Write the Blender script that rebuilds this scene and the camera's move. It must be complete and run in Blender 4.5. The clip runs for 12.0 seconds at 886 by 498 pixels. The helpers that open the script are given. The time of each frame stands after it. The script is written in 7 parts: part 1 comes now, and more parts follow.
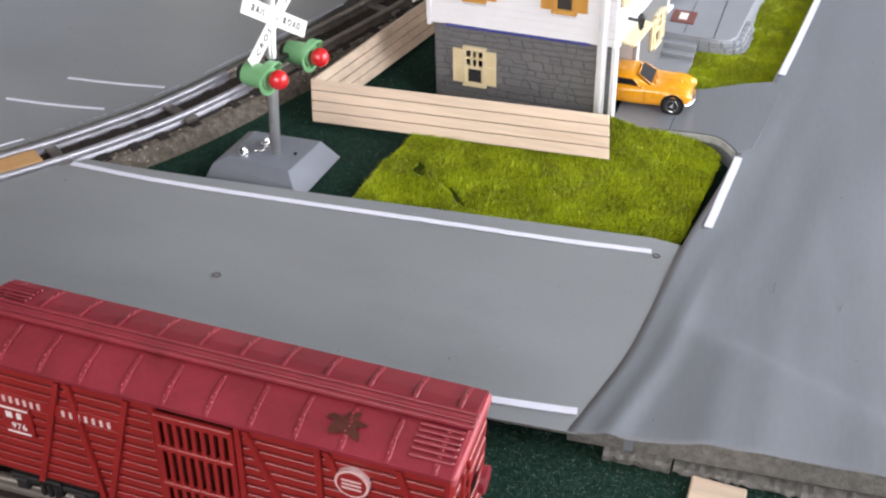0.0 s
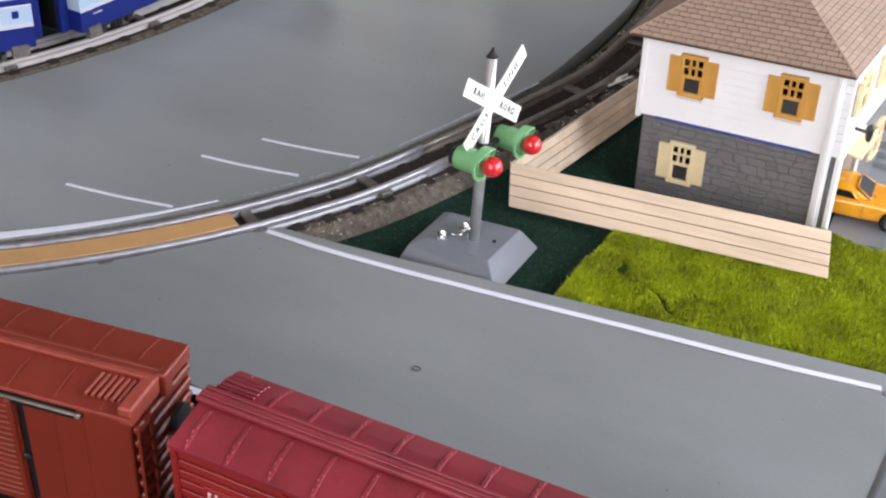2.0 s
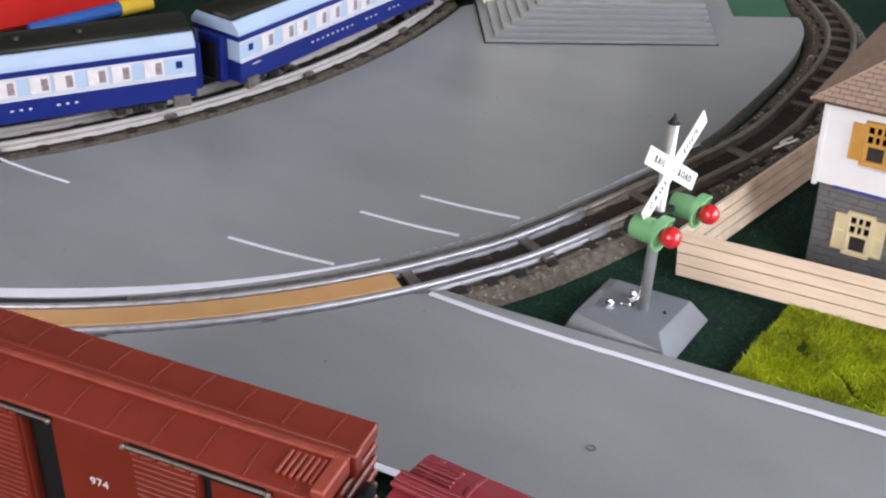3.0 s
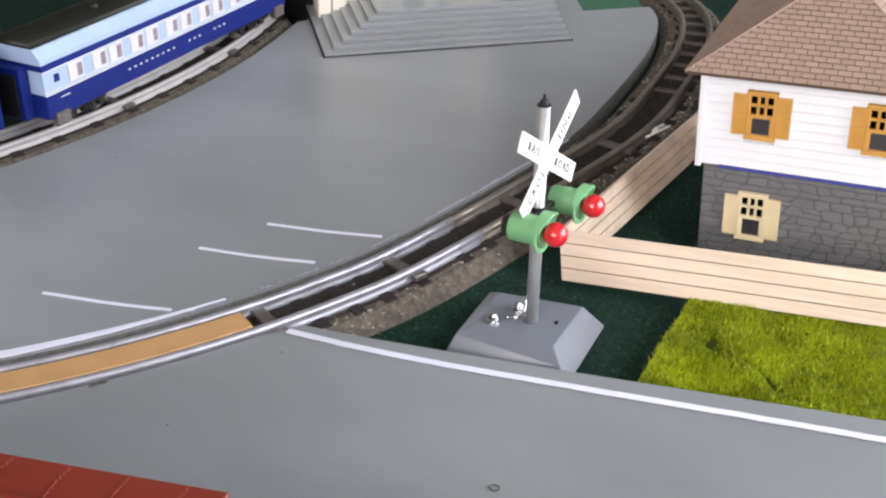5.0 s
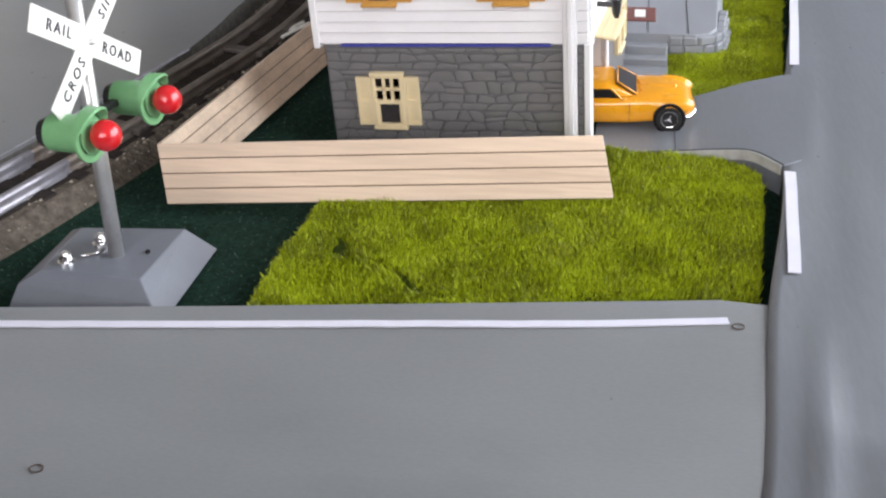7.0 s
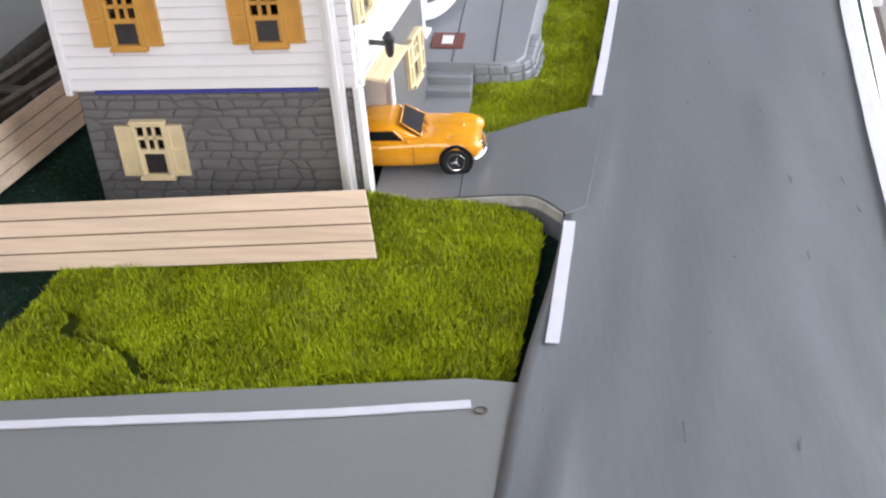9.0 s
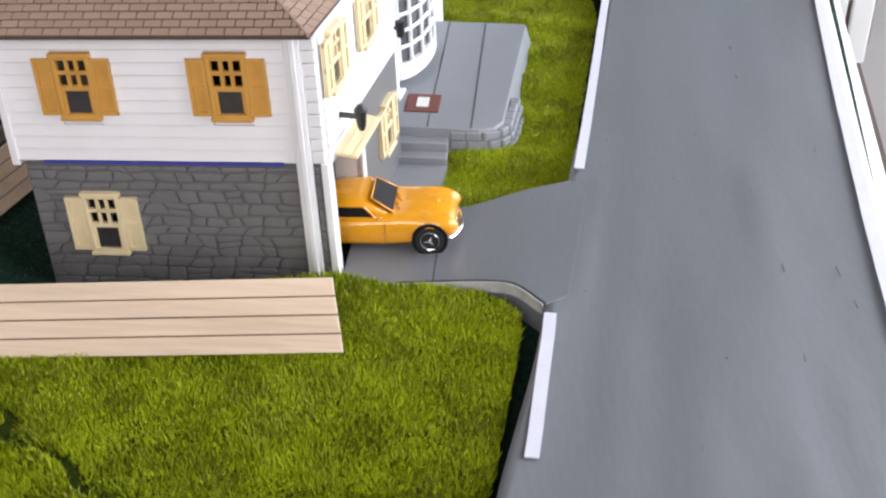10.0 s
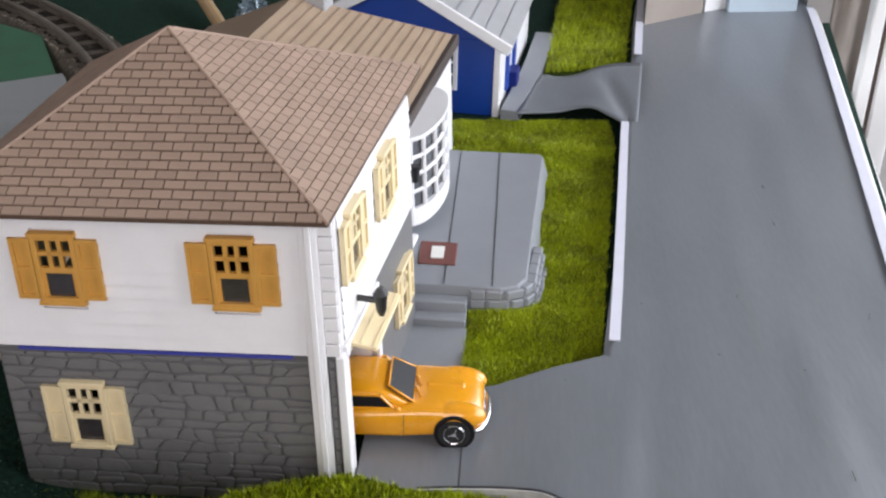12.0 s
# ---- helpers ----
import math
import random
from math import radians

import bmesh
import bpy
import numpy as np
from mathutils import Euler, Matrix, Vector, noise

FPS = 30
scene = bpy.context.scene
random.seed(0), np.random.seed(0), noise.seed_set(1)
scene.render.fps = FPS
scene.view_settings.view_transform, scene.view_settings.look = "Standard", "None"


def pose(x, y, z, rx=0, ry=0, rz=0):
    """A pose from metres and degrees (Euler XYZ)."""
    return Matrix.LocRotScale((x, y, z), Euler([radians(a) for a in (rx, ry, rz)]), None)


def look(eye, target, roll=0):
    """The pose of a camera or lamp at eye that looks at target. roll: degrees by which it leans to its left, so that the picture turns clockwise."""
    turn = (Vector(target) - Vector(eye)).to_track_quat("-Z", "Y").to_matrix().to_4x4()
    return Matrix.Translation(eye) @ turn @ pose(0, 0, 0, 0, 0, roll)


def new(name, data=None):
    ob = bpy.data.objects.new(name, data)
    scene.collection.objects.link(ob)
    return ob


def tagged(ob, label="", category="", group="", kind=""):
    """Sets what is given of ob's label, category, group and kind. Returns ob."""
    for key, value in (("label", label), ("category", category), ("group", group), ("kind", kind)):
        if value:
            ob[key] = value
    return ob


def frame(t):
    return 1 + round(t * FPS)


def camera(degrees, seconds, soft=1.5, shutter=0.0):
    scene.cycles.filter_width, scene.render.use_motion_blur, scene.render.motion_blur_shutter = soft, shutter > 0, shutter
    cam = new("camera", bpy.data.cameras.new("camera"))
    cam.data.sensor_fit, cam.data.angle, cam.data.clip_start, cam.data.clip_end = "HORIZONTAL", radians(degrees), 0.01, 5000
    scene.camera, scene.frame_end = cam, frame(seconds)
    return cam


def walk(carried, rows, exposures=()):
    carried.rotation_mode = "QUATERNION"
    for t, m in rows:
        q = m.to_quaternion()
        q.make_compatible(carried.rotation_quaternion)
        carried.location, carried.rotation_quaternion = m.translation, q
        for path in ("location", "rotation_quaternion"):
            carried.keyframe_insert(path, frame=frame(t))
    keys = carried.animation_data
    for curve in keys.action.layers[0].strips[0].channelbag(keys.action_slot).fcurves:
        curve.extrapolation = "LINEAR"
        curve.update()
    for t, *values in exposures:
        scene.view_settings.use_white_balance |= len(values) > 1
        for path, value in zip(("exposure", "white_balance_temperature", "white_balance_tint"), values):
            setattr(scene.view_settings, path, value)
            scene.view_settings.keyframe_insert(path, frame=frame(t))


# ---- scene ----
cam = camera(42.5, 12.0, soft=2.3)
PATH = [
    (0, (0.092, -0.663, 0.354), (-0.42, 0.87, -0.825), 1.7),
    (0.5, (0.074, -0.665, 0.353), (-0.439, 0.883, -0.805), 2.9),
    (1, (0.059, -0.662, 0.351), (-0.479, 0.884, -0.797), 3.6),
    (1.5, (0.044, -0.653, 0.353), (-0.567, 0.873, -0.787), 3.0),
    (2, (0.023, -0.648, 0.354), (-0.667, 0.865, -0.758), 3.7),
    (2.5, (-0.001, -0.65, 0.361), (-0.801, 0.829, -0.721), 3.2),
    (2.7, (-0.009, -0.649, 0.359), (-0.847, 0.816, -0.714), 3.2),
    (4.3, (-0.058, -0.622, 0.331), (-0.935, 0.841, -0.713), 0.8),
    (4.5, (-0.056, -0.619, 0.324), (-0.907, 0.863, -0.715), 0.3),
    (5, (-0.049, -0.588, 0.302), (-0.718, 1.014, -0.69), 0.4),
    (5.5, (-0.034, -0.554, 0.274), (-0.676, 1.096, -0.655), -2.7),
    (5.8, (-0.026, -0.533, 0.259), (-0.533, 1.161, -0.674), -2.3),
    (6, (-0.022, -0.52, 0.251), (-0.49, 1.182, -0.689), -2.8),
    (6.5, (-0.011, -0.502, 0.237), (-0.398, 1.19, -0.757), -2.7),
    (7, (0.003, -0.495, 0.225), (-0.298, 1.19, -0.811), -1.8),
    (7.5, (0.02, -0.481, 0.229), (-0.244, 1.2, -0.823), -2.1),
    (9.3, (0.067, -0.43, 0.23), (-0.097, 1.259, -0.829), -1.0),
    (9.5, (0.067, -0.422, 0.23), (-0.086, 1.274, -0.819), -0.3),
    (10, (0.06, -0.403, 0.236), (-0.073, 1.31, -0.788), 0.3),
    (10.5, (0.048, -0.375, 0.241), (-0.081, 1.343, -0.775), 0.7),
    (11, (0.038, -0.355, 0.245), (-0.082, 1.373, -0.755), 0.9),
    (11.5, (0.034, -0.345, 0.248), (-0.074, 1.397, -0.729), 1.5),
    (12, (0.035, -0.336, 0.254), (-0.058, 1.427, -0.686), 1.7),
]
EXPOSURES = [(0, 0.0), (2.5, 0.0), (4.5, 0.2), (5.5, 0.24), (6.0, -0.08), (6.5, -0.18), (7.5, -0.15), (9.5, -0.27), (10.5, -0.36), (11, -0.56), (11.5, -0.56), (12, -0.52)]
walk(cam, [(t, look(eye, target, roll)) for t, eye, target, roll in PATH], EXPOSURES)

# ---- world, daylight and exposure ----
world = bpy.data.worlds.new("sky")
scene.world = world
world.use_nodes = True
wn = world.node_tree
sky = wn.nodes.new("ShaderNodeTexSky")
sky.sky_type, sky.sun_disc = "NISHITA", False
sky.sun_elevation, sky.sun_rotation = radians(40), radians(100)
wn.links.new(sky.outputs[0], wn.nodes["Background"].inputs[0])
wn.nodes["Background"].inputs[1].default_value = 0.1


def window_light(name, eye, target, width, height, watts, color):
    """Daylight that falls in through a window's opening."""
    data = bpy.data.lights.new(name, "AREA")
    data.shape, data.size, data.size_y, data.energy, data.color = "RECTANGLE", width, height, watts, color
    ob = new(name, data)
    ob.matrix_world = look(eye, target)
    return ob


window_light("daylight_side", (1.18, 0.42, 0.62), (-0.2, 0.34, 0.5), 2.3, 1.1, 68.0, (0.895, 0.925, 1.0))
# added fill from behind the camera, to brighten the front faces
window_light("fill_back", (-0.2, -2.32, 1.0), (-0.15, 0.0, 0.4), 1.6, 1.2, 47.0, (1.0, 0.94, 0.955))

# ---- materials ----


def paint(name, rgb, rough=0.5, metal=0.0, var=0.12, scale=40.0, fine=900.0, bump=0.15, depth=0.0004, grime=0.0, grime_rgb=(0.1, 0.09, 0.07), island=0.0, coat=0.0, stretch=None, spec=0.5):
    """A surface of one base colour with broad and fine variation, fine relief and, if asked for, patches of grime."""
    m = bpy.data.materials.new(name)
    m.use_nodes = True
    nt, nd = m.node_tree, m.node_tree.nodes
    bsdf = nd["Principled BSDF"]
    tc = nd.new("ShaderNodeTexCoord")
    src = tc.outputs["Object"]
    if stretch:
        mp = nd.new("ShaderNodeMapping")
        mp.inputs["Scale"].default_value = stretch
        nt.links.new(src, mp.inputs["Vector"])
        src = mp.outputs[0]
    broad, small = nd.new("ShaderNodeTexNoise"), nd.new("ShaderNodeTexNoise")
    for n, s, d in ((broad, scale, 4.0), (small, fine, 3.0)):
        n.inputs["Scale"].default_value, n.inputs["Detail"].default_value = s, d
        nt.links.new(src, n.inputs["Vector"])
    add = nd.new("ShaderNodeMath")
    add.operation = "MULTIPLY_ADD"
    add.inputs[1].default_value = 0.35
    nt.links.new(small.outputs[0], add.inputs[0])
    nt.links.new(broad.outputs[0], add.inputs[2])
    val = add.outputs[0]
    if island:
        geo = nd.new("ShaderNodeNewGeometry")
        inf = nd.new("ShaderNodeObjectInfo")
        tot = nd.new("ShaderNodeMath")
        tot.operation = "ADD"
        nt.links.new(geo.outputs["Random Per Island"], tot.inputs[0])
        nt.links.new(inf.outputs["Random"], tot.inputs[1])
        fr = nd.new("ShaderNodeMath")
        fr.operation = "FRACT"
        nt.links.new(tot.outputs[0], fr.inputs[0])
        ma = nd.new("ShaderNodeMath")
        ma.operation = "MULTIPLY_ADD"
        ma.inputs[1].default_value = island
        nt.links.new(fr.outputs[0], ma.inputs[0])
        nt.links.new(val, ma.inputs[2])
        sub = nd.new("ShaderNodeMath")
        sub.operation = "SUBTRACT"
        sub.inputs[1].default_value = island / 2
        nt.links.new(ma.outputs[0], sub.inputs[0])
        val = sub.outputs[0]
    ramp = nd.new("ShaderNodeMapRange")
    ramp.inputs["From Min"].default_value, ramp.inputs["From Max"].default_value = 0.35, 1.0
    nt.links.new(val, ramp.inputs["Value"])
    mix = nd.new("ShaderNodeMix")
    mix.data_type = "RGBA"
    mix.inputs[6].default_value = (*[c * (1 - var) for c in rgb], 1)
    mix.inputs[7].default_value = (*[min(1, c * (1 + var)) for c in rgb], 1)
    nt.links.new(ramp.outputs[0], mix.inputs[0])
    col = mix.outputs[2]
    if grime:
        g = nd.new("ShaderNodeTexNoise")
        g.inputs["Scale"].default_value, g.inputs["Detail"].default_value, g.inputs["Roughness"].default_value = scale * 1.7, 6.0, 0.65
        nt.links.new(src, g.inputs["Vector"])
        gr = nd.new("ShaderNodeMapRange")
        gr.inputs["From Min"].default_value, gr.inputs["From Max"].default_value, gr.inputs["To Max"].default_value = 0.55, 0.75, grime
        nt.links.new(g.outputs[0], gr.inputs["Value"])
        m2 = nd.new("ShaderNodeMix")
        m2.data_type = "RGBA"
        m2.inputs[7].default_value = (*grime_rgb, 1)
        nt.links.new(gr.outputs[0], m2.inputs[0])
        nt.links.new(col, m2.inputs[6])
        col = m2.outputs[2]
    nt.links.new(col, bsdf.inputs["Base Color"])
    rr = nd.new("ShaderNodeMapRange")
    rr.inputs["To Min"].default_value, rr.inputs["To Max"].default_value = max(0.03, rough - 0.08), min(1.0, rough + 0.1)
    nt.links.new(broad.outputs[0], rr.inputs["Value"])
    nt.links.new(rr.outputs[0], bsdf.inputs["Roughness"])
    bsdf.inputs["Metallic"].default_value = metal
    bsdf.inputs["Specular IOR Level"].default_value = spec
    bsdf.inputs["Coat Weight"].default_value = coat
    bsdf.inputs["Coat Roughness"].default_value = 0.12
    bp = nd.new("ShaderNodeBump")
    bp.inputs["Strength"].default_value, bp.inputs["Distance"].default_value = bump, depth
    nt.links.new(small.outputs[0], bp.inputs["Height"])
    nt.links.new(bp.outputs[0], bsdf.inputs["Normal"])
    return m


M = {}
M["road"] = paint("road_paint", (0.238, 0.250, 0.256), 0.34, var=0.17, scale=6, fine=420, bump=0.06, depth=0.0006, grime=0.45, grime_rgb=(0.18, 0.19, 0.19), stretch=(1.0, 2.2, 1))
M["road_right"] = paint("road_paint_sheet", (0.178, 0.191, 0.210), 0.33, var=0.16, scale=7, fine=160, bump=0.10, depth=0.0008, grime=0.4, grime_rgb=(0.17, 0.18, 0.17), stretch=(3.0, 0.6, 1))
M["edge"] = paint("foam_edge", (0.16, 0.155, 0.14), 0.9, var=0.4, scale=260, fine=900, bump=0.8, depth=0.001, grime=0.6, grime_rgb=(0.05, 0.05, 0.045), spec=0.15)
M["line"] = paint("white_line", (0.71, 0.71, 0.80), 0.5, var=0.05, scale=120, fine=900, bump=0.2)
M["table"] = paint("green_table", (0.009, 0.028, 0.019), 0.85, var=0.9, scale=500, fine=1400, bump=0.6, depth=0.0006, grime=0.4, grime_rgb=(0.02, 0.05, 0.03), spec=0.15)
M["fleck"] = paint("turf_fleck", (0.15, 0.23, 0.18), 0.8, var=0.5, scale=900, island=0.6)
M["table_green"] = paint("green_patch", (0.03, 0.10, 0.055), 0.8, var=0.2, scale=60, fine=900, bump=0.3)
M["grass"] = paint("grass_fibre", (0.315, 0.375, 0.006), 0.5, var=0.66, scale=42, fine=1500, bump=0.0, island=0.75, grime=0.45, grime_rgb=(0.33, 0.34, 0.025))
M["grass_mat"] = paint("grass_backing", (0.035, 0.052, 0.004), 0.9, var=0.4, scale=60, fine=1500, bump=0.8, depth=0.001, spec=0.15)
# near-black for the road's side faces: the gap's darkness put into colour
M["gap"] = paint("gap_shade", (0.02, 0.02, 0.018), 0.95, var=0.5, scale=300, spec=0.15)
M["wood"] = paint("balsa", (0.70, 0.55, 0.41), 0.65, var=0.30, scale=50, fine=420, bump=0.3, depth=0.0003, stretch=(0.10, 1, 2.2), grime=0.6, grime_rgb=(0.55, 0.40, 0.27))
M["wood_end"] = paint("balsa_cut_edge", (0.78, 0.66, 0.52), 0.7, var=0.12, scale=300, fine=1500, bump=0.4)
M["pencil"] = paint("dark_groove", (0.10, 0.07, 0.06), 0.8)
M["groove"] = paint("scored_wood", (0.20, 0.13, 0.09), 0.8, var=0.4, scale=120)
M["tan"] = paint("tan_strip", (0.50, 0.285, 0.12), 0.6, var=0.12, scale=60, fine=700, bump=0.2, grime=0.5, grime_rgb=(0.43, 0.24, 0.10))
M["rail"] = paint("tinplate_rail", (0.45, 0.44, 0.48), 0.46, 0.70, var=0.25, scale=90, fine=700, bump=0.15, grime=0.7, grime_rgb=(0.20, 0.17, 0.16))
M["rail_pale"] = paint("pale_tin_rail", (0.43, 0.40, 0.39), 0.58, 0.30, var=0.15, scale=90, fine=700, bump=0.1, grime=0.4, grime_rgb=(0.35, 0.34, 0.35))
# grimy dark rail; also colours in the dimmer light on the near track's far rails
M["rail_dim"] = paint("worn_dim_rail", (0.25, 0.22, 0.19), 0.42, 0.6, var=0.3, scale=90, fine=700, bump=0.2, grime=0.8, grime_rgb=(0.16, 0.12, 0.10))
M["bed"] = paint("rubber_roadbed", (0.125, 0.106, 0.086), 0.88, var=0.6, scale=220, fine=600, bump=1.0, depth=0.0022, grime=0.8, grime_rgb=(0.05, 0.042, 0.035), spec=0.15)
M["tie"] = paint("dark_tie", (0.028, 0.023, 0.021), 0.7, var=0.4, scale=200, fine=900, bump=0.4, spec=0.15)
M["clip"] = paint("tin_tie_clip", (0.20, 0.18, 0.165), 0.42, 0.7, var=0.4, scale=300, grime=0.7, grime_rgb=(0.09, 0.07, 0.06))
M["tin_tie"] = paint("brown_tin_tie", (0.105, 0.088, 0.072), 0.5, 0.4, var=0.4, scale=300, grime=0.6, grime_rgb=(0.05, 0.042, 0.036))
M["pebble"] = paint("ballast_pebble", (0.27, 0.24, 0.20), 0.9, var=0.5, scale=500, island=0.8)
M["sigbase"] = paint("grey_enamel", (0.17, 0.185, 0.215), 0.30, var=0.08, scale=60, fine=900, bump=0.05, coat=0.4, grime=0.25, grime_rgb=(0.12, 0.13, 0.15))
M["steel"] = paint("bright_steel", (0.74, 0.74, 0.73), 0.32, 0.78, var=0.15, scale=90, fine=900, bump=0.1, grime=0.35, grime_rgb=(0.30, 0.28, 0.25))
M["chrome"] = paint("plated_metal", (0.75, 0.75, 0.76), 0.15, 1.0, var=0.1, scale=200)
M["green"] = paint("green_plastic", (0.17, 0.40, 0.18), 0.42, var=0.12, scale=120, fine=900, bump=0.05, coat=0.2)
M["red_lamp"] = paint("red_bead", (0.55, 0.012, 0.018), 0.22, var=0.12, scale=200, coat=0.6, bump=0.03)
M["black"] = paint("black_plastic", (0.015, 0.015, 0.016), 0.4, var=0.3, scale=200)
M["sign"] = paint("sign_white", (0.80, 0.79, 0.74), 0.5, var=0.06, scale=200, grime=0.2, grime_rgb=(0.55, 0.52, 0.45))
M["ink"] = paint("black_ink", (0.03, 0.03, 0.035), 0.6)
M["stone"] = paint("grey_stone_plastic", (0.172, 0.168, 0.168), 0.38, var=0.10, scale=70, fine=800, bump=0.35, depth=0.0003, island=0.15, grime=0.4, grime_rgb=(0.12, 0.122, 0.122))
M["stone_joint"] = paint("grey_stone_joint", (0.120, 0.120, 0.122), 0.5, var=0.15, scale=90)
M["chip"] = paint("flaked_paint", (0.46, 0.46, 0.55), 0.6, var=0.4, scale=400)
M["siding"] = paint("white_plastic_siding", (0.80, 0.79, 0.80), 0.42, var=0.04, scale=60, fine=700, bump=0.06, coat=0.1)
M["trim"] = paint("white_trim", (0.82, 0.81, 0.82), 0.4, var=0.04, scale=60, fine=700, bump=0.08)
M["blue_line"] = paint("blue_band", (0.05, 0.06, 0.35), 0.5, var=0.2)
M["ochre"] = paint("ochre_plastic", (0.60, 0.31, 0.065), 0.42, var=0.12, scale=90, fine=900, bump=0.1, coat=0.15)
M["cream"] = paint("cream_plastic", (0.78, 0.65, 0.40), 0.42, var=0.08, scale=90, fine=900, bump=0.1, coat=0.15)
M["shingle"] = paint("brown_shingle", (0.36, 0.255, 0.195), 0.62, var=0.13, scale=60, fine=900, bump=0.25, depth=0.0003, island=0.35)
M["shingle_plain"] = paint("tan_roof", (0.36, 0.265, 0.185), 0.55, var=0.1, scale=60, fine=900, bump=0.2)
M["bed_top"] = paint("dark_track_bed", (0.030, 0.025, 0.021), 0.9, var=0.5, scale=260, fine=900, bump=0.8, depth=0.001, grime=0.5, grime_rgb=(0.065, 0.055, 0.046), spec=0.15)
M["joint_tan"] = paint("tan_roof_course", (0.24, 0.165, 0.11), 0.6, var=0.1, scale=60)
M["joint"] = paint("shingle_joint", (0.085, 0.05, 0.032), 0.8)
M["dark"] = paint("dark_inside", (0.012, 0.011, 0.012), 0.8, spec=0.15)
M["inside"] = paint("brown_inside", (0.06, 0.03, 0.015), 0.7, spec=0.15)
M["car"] = paint("yellow_orange_enamel", (0.78, 0.33, 0.010), 0.25, var=0.05, scale=80, fine=900, bump=0.02, coat=0.7)
M["smoke"] = paint("smoked_window", (0.02, 0.02, 0.024), 0.35, var=0.2)
M["tyre"] = paint("black_tyre", (0.012, 0.012, 0.013), 0.45, var=0.2, scale=300)
M["concrete"] = paint("grey_plastic_paving", (0.250, 0.262, 0.284), 0.55, var=0.07, scale=60, fine=900, bump=0.08)
M["mat_brown"] = paint("brown_mat", (0.16, 0.055, 0.045), 0.8, var=0.15, scale=300, fine=1500, bump=0.4)
M["car1"] = paint("maroon_plastic", (0.225, 0.022, 0.034), 0.36, var=0.30, scale=45, fine=900, bump=0.08, coat=0.2, grime=0.75, grime_rgb=(0.13, 0.014, 0.015))
M["car1_side"] = paint("red_plastic_side", (0.265, 0.017, 0.017), 0.38, var=0.14, scale=60, fine=900, bump=0.08, coat=0.15, grime=0.3, grime_rgb=(0.22, 0.02, 0.02))
M["car1_worn"] = paint("maroon_worn_edge", (0.40, 0.07, 0.08), 0.55, var=0.3, scale=300, fine=1200, bump=0.3)
# roof stain, and the painted-in shade between the slats
M["car1_stain_gap"] = paint("brown_stain_gap_shade", (0.07, 0.015, 0.01), 0.5, var=0.4, scale=300)
M["car2"] = paint("oxide_red_plastic", (0.18, 0.022, 0.011), 0.40, var=0.12, scale=45, fine=900, bump=0.08, coat=0.15, grime=0.3, grime_rgb=(0.12, 0.025, 0.012))
M["car2_worn"] = paint("oxide_worn_edge", (0.27, 0.048, 0.030), 0.5, var=0.3, scale=200, fine=1200, bump=0.2)
M["white_ink"] = paint("white_ink", (0.75, 0.70, 0.68), 0.5, var=0.1, scale=500)
M["pink_ink"] = paint("faded_white_ink", (0.66, 0.45, 0.44), 0.5, var=0.1, scale=500)
M["coach_blue"] = paint("dark_blue_litho", (0.007, 0.016, 0.135), 0.40, var=0.12, scale=60, spec=0.22, bump=0.02)
M["coach_pale"] = paint("pale_blue_litho", (0.34, 0.43, 0.57), 0.34, var=0.06, scale=60, coat=0.1, bump=0.02)
M["coach_roof"] = paint("dark_grey_roof", (0.010, 0.011, 0.008), 0.42, var=0.15, scale=60, spec=0.3)
M["coach_line"] = paint("silver_band", (0.60, 0.56, 0.55), 0.35, var=0.1)
M["pane"] = paint("pale_pane", (0.62, 0.58, 0.60), 0.25, var=0.1, scale=200, coat=0.3)
M["pane_dark"] = paint("dark_pane", (0.06, 0.07, 0.10), 0.25, var=0.2)
M["print"] = paint("faded_print", (0.22, 0.17, 0.19), 0.3, var=0.5, scale=300)
M["truck"] = paint("dark_truck", (0.022, 0.020, 0.02), 0.5, 0.0, var=0.4, scale=200, grime=0.3, grime_rgb=(0.07, 0.065, 0.06), spec=0.15)
M["edge_pale"] = paint("pale_cut_edge", (0.46, 0.46, 0.45), 0.6, var=0.25, scale=200, fine=900, bump=0.3)
M["gutter"] = paint("dark_brown_gutter", (0.055, 0.04, 0.034), 0.6, var=0.2, scale=90)
M["pane_bow"] = paint("grey_pane", (0.115, 0.12, 0.13), 0.25, var=0.25, scale=120)
M["pane_low"] = paint("smoky_pane", (0.045, 0.04, 0.042), 0.12, var=0.4, scale=150, coat=0.5)
M["blue_house"] = paint("royal_blue_plastic", (0.006, 0.050, 0.32), 0.35, var=0.06, scale=60, coat=0.2)
M["grey_roof"] = paint("grey_roof_plastic", (0.36, 0.36, 0.37), 0.5, var=0.08, scale=90, bump=0.2)
M["station"] = paint("cream_station_wall", (0.72, 0.67, 0.56), 0.5, var=0.06, scale=60)
M["tinsel"] = paint("silver_blue_tinsel", (0.35, 0.45, 0.52), 0.3, 0.5, var=0.5, scale=500, island=1.0)
M["stick"] = paint("raw_wood_stick", (0.45, 0.31, 0.17), 0.7, var=0.15, scale=60, stretch=(1, 1, 0.1))
M["room_wall"] = paint("room_wall_paint", (0.37, 0.355, 0.335), 0.8, var=0.05, scale=3, fine=120, bump=0.1)
M["room_floor"] = paint("room_floor_wood", (0.22, 0.15, 0.10), 0.5, var=0.25, scale=6, fine=120, stretch=(0.3, 3, 1))
M["frame"] = paint("window_frame_white", (0.80, 0.80, 0.79), 0.4, var=0.04, scale=20)
M["curtain"] = paint("taupe_cloth", (0.30, 0.26, 0.23), 0.9, var=0.15, scale=30)
